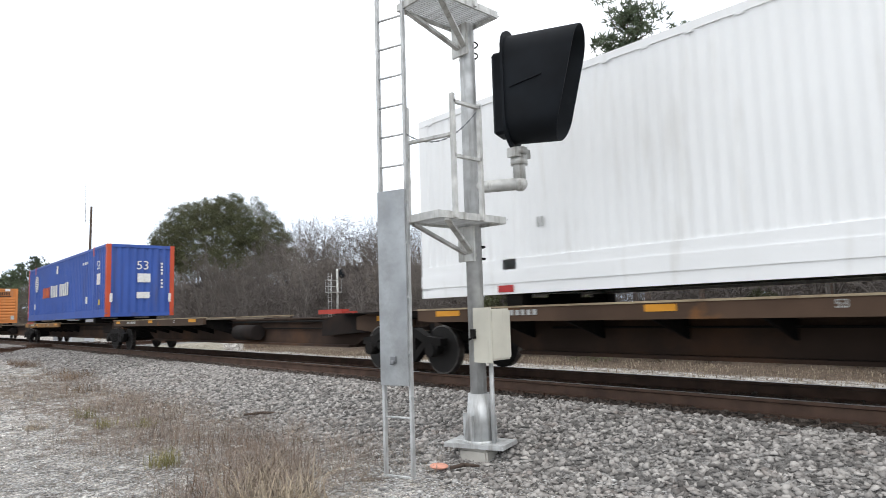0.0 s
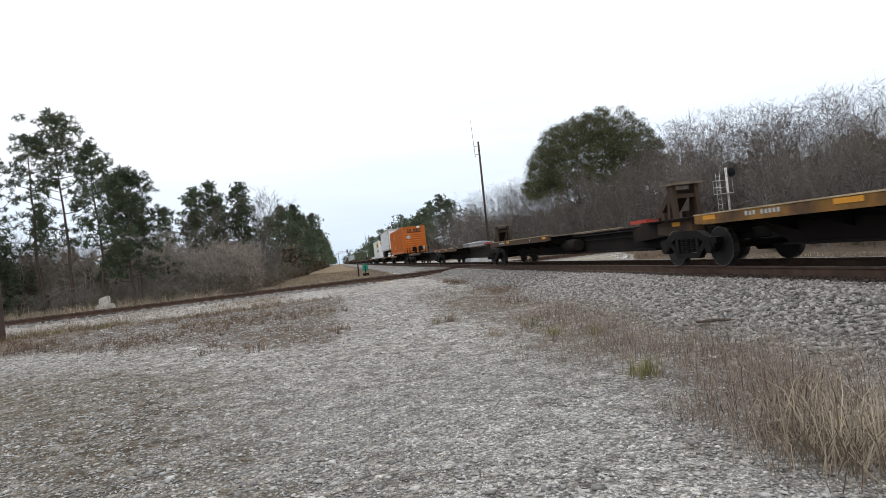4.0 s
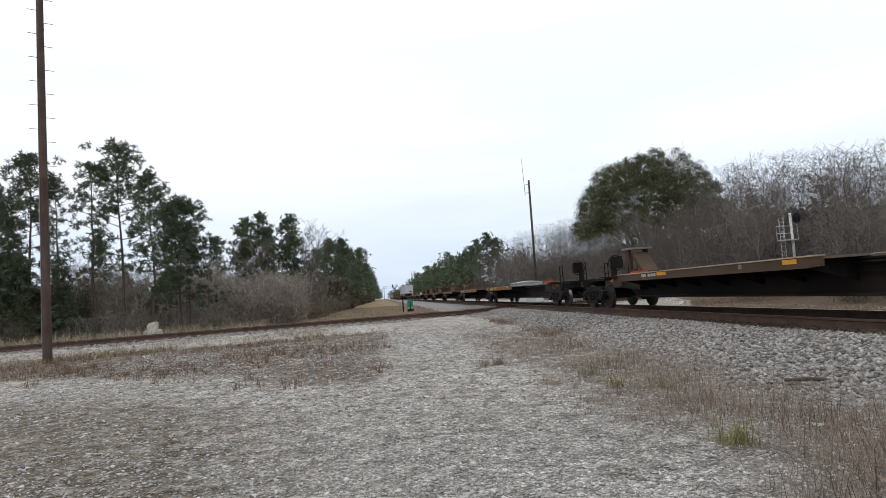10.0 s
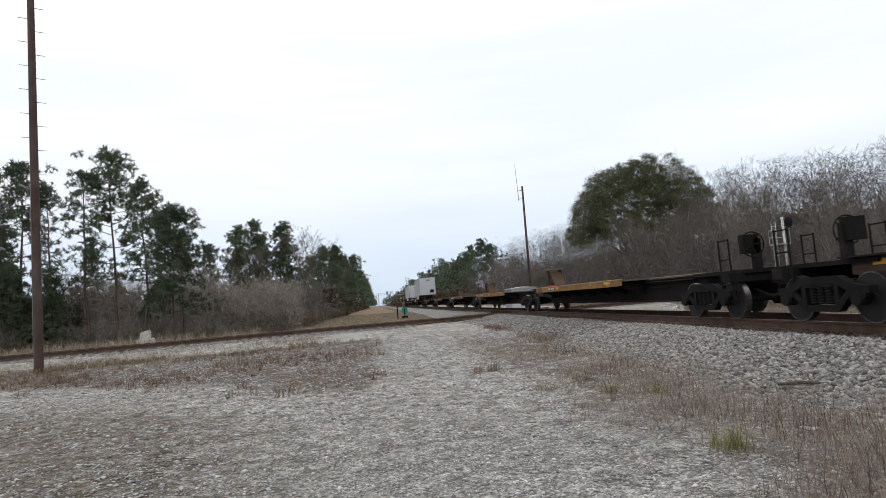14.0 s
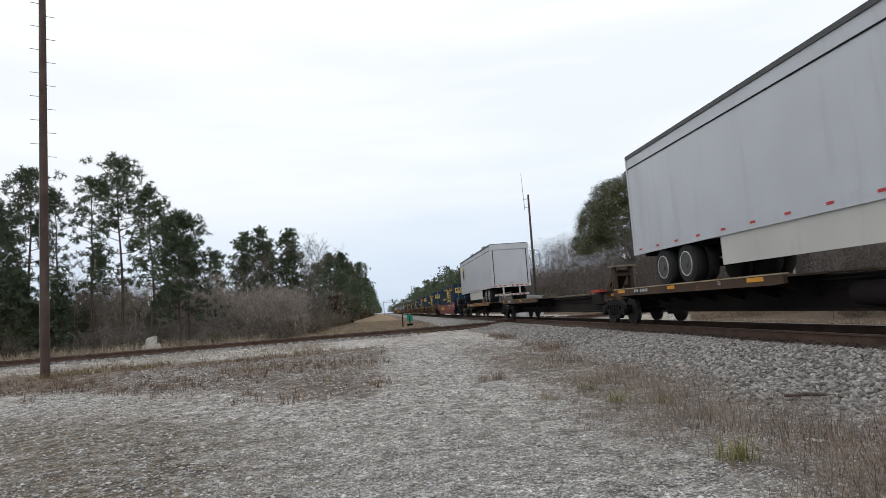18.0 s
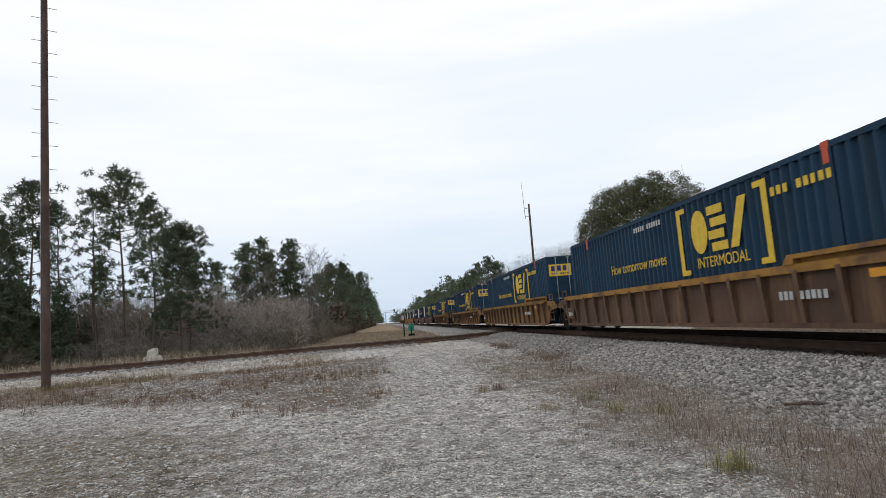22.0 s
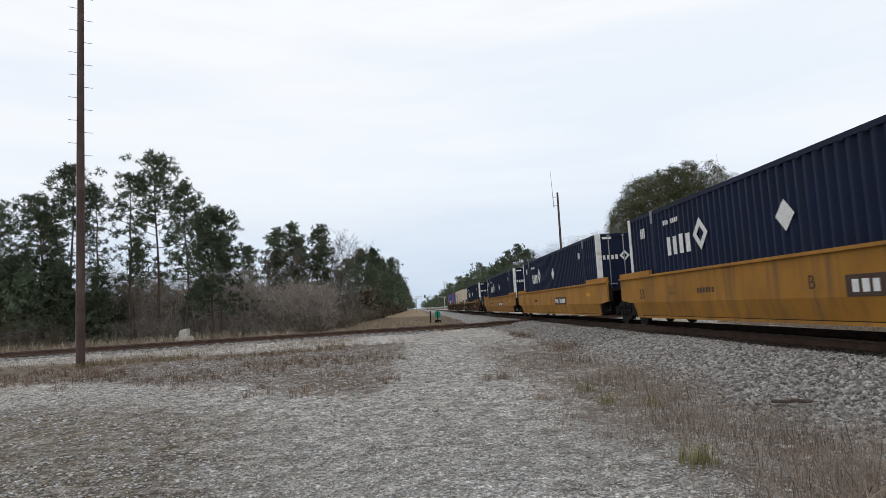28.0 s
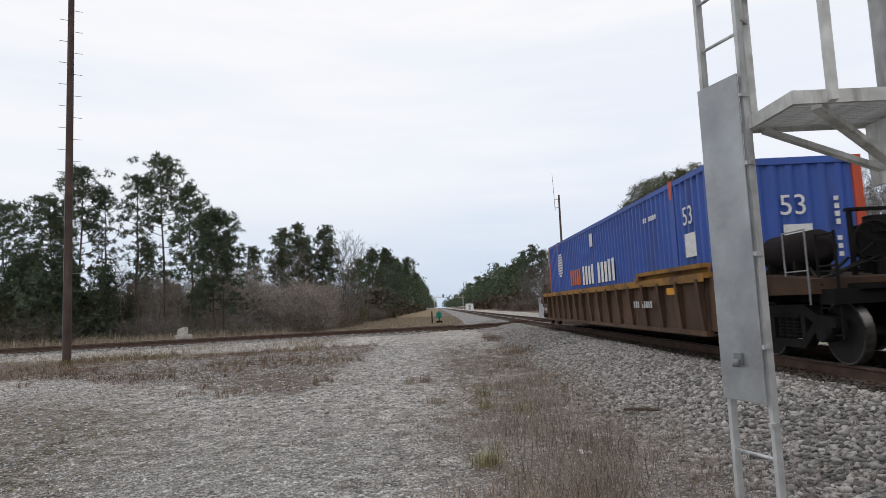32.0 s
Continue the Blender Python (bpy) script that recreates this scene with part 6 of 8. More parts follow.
def twig_wood(name, label, x0, x1, y0, y1, n, seed, top=1.0, per=110, mat="deep_twig"):
    """The leafless wood's depth, joined: stems and long thin twigs."""
    rng = np.random.default_rng(seed)
    rows, tips = [], []
    for i in range(n):
        x, y = rng.uniform(x0, x1), rng.uniform(y0, y1)
        if blocks_signal(x, y):
            continue
        h = (wood_height(x, y) if y > 0 else 7.0) * top * rng.uniform(0.7, 0.95)
        lean = rng.normal(0, 0.04, 2) * h
        p = np.array([x, y, -0.3])
        for k in range(5):
            q = np.array([x + lean[0] * (k + 1) / 5 + rng.normal(0, 0.022) * h, y + lean[1] * (k + 1) / 5 + rng.normal(0, 0.022) * h, h * 0.9 * (k + 1) / 5])
            rows.append((*p, *q, 0.05 - 0.008 * k, 0.042 - 0.008 * k))
            p = q
        f = rng.uniform(0.05, 0.98, per)
        a = rng.uniform(0, 6.28, per)
        reach = h * 0.18 * rng.uniform(0.0, 1.0, per) * np.sqrt(np.clip(1.2 - f, 0.1, 1))
        foot = np.stack([x + lean[0] * f + np.cos(a) * reach, y + lean[1] * f + np.sin(a) * reach, f * h], 1)
        way = np.stack([np.cos(a) * 0.6, np.sin(a) * 0.6, np.full(per, 0.4)], 1) + rng.normal(0, 0.5, (per, 3))
        tips.append(np.concatenate([foot, foot + way * rng.uniform(0.3, 0.75, (per, 1)), np.full((per, 1), 0.013), np.full((per, 1), 0.006)], 1))
    rows = np.concatenate([np.array(rows), *tips])
    v, f = ribbons(rng, rows)
    tagged(part(name, from_arrays(name, v, f, mat), None), label, "woods", kind="stuff")


far_wood("far_woods", "distant dark pine woods along the line", -900, -230, -34, -5, 240, 14, 17, 51, "needle")
far_wood("far_woods", "distant dark pine woods beyond the lot", -900, -230, 23, 60, 260, 15, 19, 52, "needle")
far_wood("far_woods", "the last dark woods on the horizon", -2600, -900, -60, -2, 240, 15, 19, 57, "needle")
far_wood("far_woods", "the last dark woods beyond the main line", -2600, -900, 18, 90, 240, 17, 22, 58, "needle")
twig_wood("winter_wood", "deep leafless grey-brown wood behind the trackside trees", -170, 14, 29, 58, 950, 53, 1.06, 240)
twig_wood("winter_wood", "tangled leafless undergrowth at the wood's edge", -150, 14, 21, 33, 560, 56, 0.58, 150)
twig_wood("winter_wood", "leafless brush wood sloping down along the line", -130, -74, -22, -8, 120, 54, 0.8, 90, "twig")
twig_wood("winter_wood", "leafless brown brush below the pines", -66, -47, -44, -9, 190, 59, 0.3, 60, "twig")
twig_wood("winter_wood", "dense leafless grey thicket at the foot of the pines", -66, -53, -16, -7.2, 130, 63, 0.66, 190, "thicket")
twig_wood("winter_wood", "leafless grey saplings among the pines", -68, -54, -27, -13, 150, 64, 0.95, 150, "thicket")
far_wood("far_woods", "the dark pine edge running down to the horizon", -1700, -190, 24.5, 33, 330, 12, 15, 65, "needle")
far_wood("far_woods", "the dark pine edge along the main line", -1400, -180, -13, -6, 220, 12, 14.5, 66, "needle")
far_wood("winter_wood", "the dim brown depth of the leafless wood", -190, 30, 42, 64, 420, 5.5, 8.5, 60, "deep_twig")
far_wood("far_woods", "low brush below the far pines along the line", -420, -96, -15, -6.4, 230, 2.4, 4.6, 61, "brush")
far_wood("far_woods", "low brush below the far pines beyond the lot", -420, -150, 21.5, 30, 170, 2.4, 5.0, 62, "brush")
far_wood("far_woods", "dim brush behind the pines", -110, -68, -60, -14, 120, 3.5, 6.0, 55, "brush")


# ---- train: running gear ----
MOVING = []


def wheel_mesh(bm):
    tube(bm, (0, -0.065, 0), (0, 0.065, 0), 0.42, None, 24)
    tube(bm, (0, -0.10, 0), (0, 0.0, 0), 0.1, None, 12)


def tread_mesh(bm):
    n = 24
    for k in range(n):
        a, b = 2 * math.pi * k / n, 2 * math.pi * (k + 1) / n
        vs = [bm.verts.new((q * math.cos(t), -0.067, q * math.sin(t))) for q, t in ((0.398, a), (0.418, a), (0.418, b), (0.398, b))]
        bm.faces.new(vs)
    tube(bm, (0, -0.062, 0), (0, 0.062, 0), 0.4205, None, n, False)


def frame_mesh(bm):
    """A cast three-piece truck side: arched top, bottom bow, two windows."""
    top = [(-1.12, 0.50), (-1.12, 0.62), (-0.75, 0.66), (-0.45, 0.80), (0.45, 0.80), (0.75, 0.66), (1.12, 0.62), (1.12, 0.50), (0.72, 0.52), (0.42, 0.66), (-0.42, 0.66), (-0.72, 0.52)]
    prism(bm, top, -0.09, 0.07, "y")
    low = [(-0.78, 0.54), (-0.40, 0.20), (0.40, 0.20), (0.78, 0.54), (0.66, 0.58), (0.34, 0.31), (-0.34, 0.31), (-0.66, 0.58)]
    prism(bm, low, -0.08, 0.06, "y")
    for s in (-1, 1):
        box(bm, s * 0.40 - 0.05, s * 0.40 + 0.05, -0.085, 0.065, 0.28, 0.70)
        tube(bm, (s * 0.88, -0.14, 0.42), (s * 0.88, 0.05, 0.42), 0.115, None, 12)
        box(bm, s * 0.88 - 0.16, s * 0.88 + 0.16, -0.09, 0.06, 0.44, 0.60)


def spring_mesh(bm):
    """One coil spring as a single ribbed body."""
    rings = []
    for j in range(13):
        r, z = (0.078 if j % 2 else 0.06), 0.33 + j * 0.024
        rings.append([bm.verts.new((r * math.cos(k * 0.6283), -0.03 + r * math.sin(k * 0.6283), z)) for k in range(10)])
    for a, b in zip(rings, rings[1:]):
        for k in range(10):
            bm.faces.new((a[k], a[(k + 1) % 10], b[(k + 1) % 10], b[k]))


def add_truck(car, x):
    me = shared("bolster", lambda bm: [box(bm, -0.2, 0.2, -1.0, 1.0, 0.5, 0.72), tube(bm, (-0.88, -1.0, 0.42), (-0.88, 1.0, 0.42), 0.08, None, 8), tube(bm, (0.88, -1.0, 0.42), (0.88, 1.0, 0.42), 0.08, None, 8), tube(bm, (0, 0, 0.7), (0, 0, 0.85), 0.25, None, 12)], "black")
    t = part("truck", me, None, car, "grimy cast steel two-axle truck", pose(x, 0, 0))
    wh, tr, fm, sp = shared("wheel", wheel_mesh, "wheel"), shared("tread", tread_mesh, "tread"), shared("side_frame", frame_mesh, "black"), shared("springs", spring_mesh, "black")
    for dx in (-0.88, 0.88):
        for y, turn in ((-0.755, 0), (0.755, 180)):
            part("wheel", wh, None, t, "", pose(dx, y, 0.42, 0, 0, turn))
            part("tread_ring", tr, None, t, "polished steel tread edge", pose(dx, y, 0.42, 0, 0, turn))
    for y, turn in ((-0.99, 0), (0.99, 180)):
        part("side_frame", fm, None, t, "", pose(0, y, 0, 0, 0, turn))
        part("spring_seat", shared("spring_seat", lambda bm: box(bm, -0.33, 0.33, -0.1, 0.04, 0.62, 0.655), "black"), None, t, "", pose(0, y, 0, 0, 0, turn))
        for dx in (-0.19, 0, 0.19):
            part("spring", sp, None, t, "", pose(0, y, 0, 0, 0, turn) @ pose(dx, 0, 0))
    return t


def add_coupler(car, x, way):
    def make(bm):
        box(bm, -0.15, 0.9, -0.12, 0.12, 0.72, 0.95)
        box(bm, 0.85, 1.15, -0.16, 0.14, 0.68, 0.98)
        tube(bm, (0.3, -0.35, 0.62), (0.8, -0.3, 0.45), 0.035, None, 8)
        tube(bm, (0.8, -0.3, 0.45), (1.15, -0.15, 0.5), 0.035, None, 8)
    part("coupler", shared("coupler", make, "black"), None, car, "", pose(x, 0, 0, 0, 0, 0 if way > 0 else 180))


# ---- train: spine cars ----
def hitch_mesh(bm):
    """Folding trailer hitch: stanchion, sloping strut, top plate."""
    prism(bm, [(-0.02, 1.84), (0.04, 1.84), (0.85, 1.2), (0.85, 1.1), (0.74, 1.1), (-0.02, 1.7)], -0.26, 0.26, "y")
    for y in (-0.3, 0.3):
        prism(bm, [(-0.34, 1.1), (-0.3, 1.94), (-0.06, 1.94), (0.06, 1.1), (-0.06, 1.1), (-0.14, 1.6), (-0.22, 1.1)], y - 0.05, y + 0.05, "y")
        box(bm, 0.2, 0.4, y - 0.05, y + 0.05, 1.1, 1.3)
    box(bm, -0.28, -0.08, -0.3, 0.3, 1.62, 1.72)


def spine_unit(pitch, kind, hitch, first, last, seed, steel="sill"):
    """One platform of an articulated spine car; x=0 at its middle, z=0 at the rail top."""
    rr = random.Random(seed)
    half = pitch / 2
    state = "empty " if hitch else ""
    car = thing("spine_car", state + "rusty brown articulated spine car unit with yellow-edged wheel deck", "rail car", group="train cars")
    key = "%s_%.1f" % (kind, pitch)
    def sill(bm):
        prism(bm, [(-half + 0.2, 0.80), (-half + 0.2, 1.02), (half - 0.2, 1.02), (half - 0.2, 0.80), (half - 1.7, 0.74), (half - 2.4, 0.40), (-half + 2.4, 0.40), (-half + 1.7, 0.74)], -0.38, 0.38, "y")
        box(bm, -half + 0.6, half - 0.6, -0.52, 0.52, 1.0, 1.03)
        box(bm, -half + 2.4, half - 2.4, -0.55, 0.55, 0.37, 0.42)
    part("centre_sill", shared(steel + "_" + key, sill, steel), None, car, "dark brown fish-belly centre sill")
    a, b = (-half + 0.9, -half + 9.4) if kind == "P" else (-half + 3.4, half - 4.3)
    part("wheel_deck", shared("deck_" + key, lambda bm: [box(bm, a, b, -1.3, -0.42, 1.05, 1.09), box(bm, a, b, 0.42, 1.3, 1.05, 1.09), box(bm, a, b, -0.42, 0.42, 1.035, 1.06)], "deck"), None, car, "worn grey-brown trailer wheel deck")
    def edge(bm):
        prism(bm, [(a, 0.93), (a, 1.098), (b, 1.098), (b, 0.93), (b - 0.4, 0.905), (a + 0.4, 0.905)], -0.04, 0.04, "y")
    shade = rr.choice(["edge", "edge", "edge_yellow"])
    em = shared(shade + "_" + key, edge, shade)
    for y in (-1.33, 1.33):
        e = part("deck_edge", em, None, car, "rust-streaked yellow deck edge", pose(0, y, 0, 0, 0, 0))
        part("deck_lip", shared("lip_" + key, lambda bm: box(bm, a, b, -0.055, 0.08, 1.10, 1.125), "lip"), None, e, "worn pale deck lip")
        if y < 0:
            for f in rr.choice([(0.06, 0.62), (0.36, 0.93), (0.06, 0.5, 0.93)]):
                x = a + (b - a) * min(0.95, max(0.05, f + rr.uniform(-0.04, 0.04)))
                plate("yellow_stripe", rr.choice([0.4, 0.55]), 0.085, (x, -0.047, 1.04), "side", "stripe", e)
            marks(9, 0.95, 0.08, (a + (b - a) * 0.25, -0.048, 1.03), "side", "grey_paint", e, "car_number")
            writing("53", 0.12, (a + (b - a) * 0.74, -0.048, 1.03), "side", "grey_paint", e)
    brace = shared("brace", lambda bm: prism(bm, [(-0.38, 0.62), (-0.38, 1.04), (-1.28, 1.04), (-1.28, 0.9)], -0.02, 0.02, "x"), "black")
    for k in range(7):
        for turn in (0, 180):
            part("deck_brace", brace, None, car, "", pose(a + 0.4 + (b - a - 0.8) * k / 6, 0, 0, 0, 0, turn))
    tail = -half if kind == "Q" else half
    s = 1 if kind == "Q" else -1
    def bracket(bm):
        prism(bm, [(0.2, 0.98), (0.2, 1.1), (2.6, 1.1), (3.3, 0.95), (3.3, 0.62), (1.4, 0.72)], -0.66, 0.66, "y")
        box(bm, 0.3, 2.4, -0.9, 0.9, 1.08, 1.105)
    part("hitch_platform", shared("hitchdeck", bracket, "sill"), None, car, "dark rusty hitch platform", pose(tail, 0, 0, 0, 0, 0 if s > 0 else 180))
    plate("yellow_stripe", 0.35, 0.1, (tail + s * 1.0, -0.697, 0.98), "side", "stripe", car)
    part("red_lever_box", shared("redbox", lambda bm: [box(bm, -0.55, 0.4, -0.1, 0.1, 1.1, 1.2), box(bm, 0.4, 0.8, -0.04, 0.04, 1.1, 1.15)], "red_box"), None, car, "faded red hitch lever housing", pose(tail + s * 3.0, -0.5, 0))
    part("end_cheek", shared("cheek", lambda bm: prism(bm, [(0.35, 0.8), (0.35, 1.1), (1.2, 1.12), (1.9, 1.02), (1.9, 0.76), (1.2, 0.7)], -0.69, 0.69, "y"), "edge"), None, car, "rust-streaked end cheek", pose(tail, 0, 0, 0, 0, 0 if s > 0 else 180))
    if hitch:
        part("trailer_hitch", shared("hitch", hitch_mesh, "edge"), None, car, "upright rusty trailer hitch stanchion", pose(tail + s * 1.9, 0, 0, 0, 0, 0 if s > 0 else 180))
        part("hitch_plate", shared("hitch_plate", lambda bm: box(bm, -0.42, 0.14, -0.42, 0.42, 1.945, 2.01), "deck"), None, car, "worn pale hitch top plate", pose(tail + s * 1.9, 0, 0, 0, 0, 0 if s > 0 else 180))
    if rr.random() < 0.6:
        part("air_reservoir", shared("tank", lambda bm: tube(bm, (-0.6, -0.62, 0.68), (0.6, -0.62, 0.68), 0.2, None, 16), "sill"), None, car, "", pose(rr.uniform(-1, 3), 0, 0))
    part("brake_pipe", shared("pipe_" + key, lambda bm: [tube(bm, (-half + 1.5, -0.5, 0.95), (half - 1.5, -0.5, 0.95), 0.025, None, 6), tube(bm, (-half + 3, -0.44, 0.78), (half - 3, -0.44, 0.78), 0.018, None, 6)], "black"), None, car)
    add_truck(car, -half)
    if first:
        add_truck(car, half)
        add_coupler(car, half + 0.6, 1)
        add_brake_end(car, half, 1)
    if last:
        add_coupler(car, -half - 0.6, -1)
        add_brake_end(car, -half, -1)
    return car


def add_brake_end(car, x, s):
    """End platform over the outer truck, hand brake wheel and grab irons."""
    def make(bm):
        box(bm, -1.0, 1.25, -0.75, 0.75, 0.98, 1.06)
        box(bm, 0.9, 1.2, -1.1, 1.1, 0.8, 1.0)
        box(bm, 0.5, 0.62, -0.1, 0.1, 1.05, 1.75)
        box(bm, 0.42, 0.62, -0.32, 0.05, 1.42, 1.85)
        for y in (-1.0, 1.0):
            tube(bm, (1.15, y, 0.35), (1.15, y, 1.75), 0.02, None, 6)
            tube(bm, (0.75, y, 0.35), (0.75, y, 1.75), 0.02, None, 6)
            for z in (0.4, 0.75, 1.3, 1.72):
                tube(bm, (0.75, y, z), (1.15, y, z), 0.016, None, 6)
    part("end_platform", shared("brake_end", make, "black"), None, car, "grimy end platform with grab irons", pose(x, 0, 0, 0, 0, 0 if s > 0 else 180))
    def ring(bm):
        n = 20
        for k in range(n):
            p, q = 2 * math.pi * k / n, 2 * math.pi * (k + 1) / n
            tube(bm, (0, 0.28 * math.cos(p), 0.28 * math.sin(p)), (0, 0.28 * math.cos(q), 0.28 * math.sin(q)), 0.016, None, 5, False)
        for k in range(5):
            p = 2 * math.pi * k / 5
            tube(bm, (0, 0, 0), (0, 0.28 * math.cos(p), 0.28 * math.sin(p)), 0.012, None, 5, False)
    part("hand_brake_wheel", shared("brake_wheel", ring, "black"), None, car, "", pose(x + s * 0.68, -0.15 * s, 1.62))


# ---- train: well cars ----
def well_unit(pitch, style, first, last, seed):
    rr = random.Random(seed)
    half = pitch / 2
    inner = half - 1.75
    steel = {"rib_brown": "w_brown", "rib_ochre": "w_ochre", "yellow": "w_yellow", "red": "w_red", "dark": "w_dark"}[style]
    colour = {"rib_brown": "rusty brown ribbed", "rib_ochre": "grimy ochre ribbed", "yellow": "smooth yellow", "red": "smooth oxide red", "dark": "smooth dark maroon"}[style]
    car = thing("well_car", colour + " intermodal well car on grimy trucks", "rail car", group="train cars")
    ribbed = style.startswith("rib")
    top = 1.31 if ribbed else (1.29 if style != "yellow" else 1.5)
    key = "%s_%.1f" % (style, pitch)
    for y, turn in ((-1.42, 0), (1.42, 180)):
        if ribbed:
            side = part("side_wall", shared("wall_" + key, lambda bm: [box(bm, -inner, inner, -0.02, 0.02, 0.32, top), box(bm, -inner, inner, -0.10, 0.05, 0.28, 0.37)], steel), None, car, "ribbed steel well side", pose(0, y, 0, 0, 0, turn))
            part("top_chord", shared("chord_" + key, lambda bm: [box(bm, -inner - 0.1, inner + 0.1, -0.13, 0.06, top - 0.02, top + 0.07), box(bm, -inner - 0.1, inner + 0.1, -0.13, -0.115, top - 0.08, top - 0.02), box(bm, inner - 3.5, inner + 0.1, -0.02, 0.02, top + 0.07, top + 0.16), prism(bm, [(inner - 3.6, top + 0.07), (inner - 3.45, top + 0.24), (inner + 0.1, top + 0.24), (inner + 0.1, top + 0.16), (inner - 3.3, top + 0.16), (inner - 3.3, top + 0.07)], -0.16, 0.03, "y")], "chord"), None, side, "yellowed steel top chord")
            rib = shared("rib_" + style, lambda bm: [prism(bm, [(-0.15, 1.28), (-0.07, 0.37), (-0.018, 0.37), (-0.018, 1.28)], -0.012, 0.012, "x"), prism(bm, [(-0.165, 1.28), (-0.085, 0.37), (-0.07, 0.37), (-0.15, 1.28)], -0.055, 0.055, "x")], "w_rib")
            n = 16
            for k in range(n + 1):
                part("rib", rib, None, side, "", pose(-inner + 0.15 + (2 * inner - 0.3) * k / n, 0, 0))
            bx = [(-inner - 0.1, 0.5), (inner + 0.1, 0.5)]
        else:
            cut = 1.5
            side = part("side_wall", shared("wall_" + key, lambda bm: [prism(bm, [(-inner - 1.0, top), (inner + 1.0, top), (inner + 1.0, 0.82), (inner + 0.2, 0.74), (-inner - 0.2, 0.74), (-inner - 1.0, 0.82)], -0.03, 0.03, "y"),
                        prism(bm, [(-0.034, 0.75), (0.07, 0.34), (0.12, 0.34), (0.03, 0.75)], -inner + 0.1, inner - 0.1, "x"),
                        box(bm, -inner + 0.2, inner - 0.2, 0.03, 0.13, 0.3, 0.355)], steel), None, car, "folded steel well side", pose(0, y, 0, 0, 0, turn))
            part("top_chord", shared("chord_" + key, lambda bm: [box(bm, -inner - 1.0, inner + 1.0, -0.09, 0.06, top - 0.03, top + 0.03), box(bm, inner - 1.6, inner + 1.0, -0.045, 0.045, top, top + 0.16), box(bm, -inner - 1.0, -inner + 1.6, -0.045, 0.045, top, top + 0.16)], steel), None, side)
        if y < 0:
            o = -0.125 if ribbed else -0.036
            plate("yellow_stripe", 0.55, 0.13, (inner - 1.4, o, 1.1), "side", "stripe", side)
            if style == "yellow":
                plate("number_board", 2.3, 0.34, (inner - 6.2, o, 0.92), "side", "brown_paint", side, "dark brown stencil board")
                marks(9, 2.0, 0.2, (inner - 6.2, o - 0.006, 0.92), "side", "white_paint", side, "car_number")
                writing("B", 0.34, (inner - 8.2, o, 1.0), "side", "brown_paint", side)
                marks(6, 0.9, 0.12, (-inner + 5.0, o, 1.0), "side", "brown_paint", side, "stencil_text")
                writing("53", 0.4, (-inner + 0.9, o, 0.98), "side", "brown_paint", side)
                plate("worn_patch", 0.5, 0.26, (-inner + 3.0, o, 1.05), "side", "chord", side)
            elif style == "red":
                marks(10, 3.3, 0.32, (-inner + 5.2, o, 0.92), "side", "yellow_paint", side, "car_number")
                writing("53", 0.36, (inner - 3.6, o, 0.98), "side", "white_paint", side)
                for dx in (2.2, 2.9, 3.7, 4.4):
                    marks(3, 0.4, 0.16, (inner - dx, o, 1.25), "side", "white_paint", side, "stencil_text")
                plate("placard", 0.6, 0.3, (inner - 0.2, o, 1.2), "side", "white_paint", side, "white number placard")
            elif style == "dark":
                marks(9, 1.6, 0.16, (inner - 3.0, o, 1.15), "side", "grey_paint", side, "car_number")
                marks(5, 1.0, 0.12, (-inner + 4.0, o, 0.9), "side", "grey_paint", side, "stencil_text")
            else:
                plate("stencil_patch", 0.8, 0.4, (-inner + 0.55, o, 0.75), "side", "w_rib", side, "dark stencilled data panel")
                marks(4, 0.5, 0.14, (-inner + 0.55, o - 0.006, 0.72), "side", "grey_paint", side, "stencil_text")
                marks(9, 1.3, 0.15, (inner - 3.2, o, 0.85), "side", "grey_paint", side, "car_number")
    part("well_floor", shared("floor_" + key, lambda bm: [box(bm, -inner, inner, -1.36, 1.36, 0.33, 0.37)] + [box(bm, -inner + k * 2 * inner / 8 - 0.1, -inner + k * 2 * inner / 8 + 0.1, -1.34, 1.34, 0.31, 0.38) for k in range(9)], "black"), None, car)
    for s in (-1, 1):
        def end(bm):
            prism(bm, [(inner - 0.1, 0.4), (inner - 0.1, 1.36), (inner + 0.5, 1.36), (half - 0.3, 1.12), (half + 0.2, 1.08), (half + 0.2, 0.82), (inner + 0.7, 0.82)], -0.55, 0.55, "y")
            box(bm, inner, inner + 1.0, -1.4, 1.4, 1.18, 1.26)
            box(bm, inner - 0.05, inner + 0.05, -1.4, 1.4, 0.4, 1.3)
            for y in (-1.3, 1.3):
                box(bm, inner + 0.9, inner + 1.0, y - 0.05, y + 0.05, 0.8, 1.25)
        if ribbed:
            for y in (-1.4, 1.4):
                cheek = shared("cheek_" + key, lambda bm: prism(bm, [(inner - 0.05, 0.37), (inner - 0.05, top + 0.02), (half - 0.5, top - 0.04), (half - 0.1, 1.08), (half - 0.1, 0.98), (inner + 0.95, 0.95), (inner + 0.62, 0.86), (inner + 0.42, 0.6), (inner + 0.3, 0.37)], -0.02, 0.02, "y"), steel)
                part("end_cheek", cheek, None, car, "curved steel cheek above the truck", pose(0, y, 0, 0, 0, 0 if s > 0 else 180))
        part("end_frame", shared("wellend_" + key, end, "sill_lit_rust" if ribbed else "sill"), None, car, "", pose(0, 0, 0, 0, 0, 0 if s > 0 else 180))
        for y in (-1.36, 1.36):
            def rails(bm):
                for dx in (0.45, 0.95):
                    tube(bm, (inner + dx, y, 0.45), (inner + dx, y, 1.62), 0.018, None, 6)
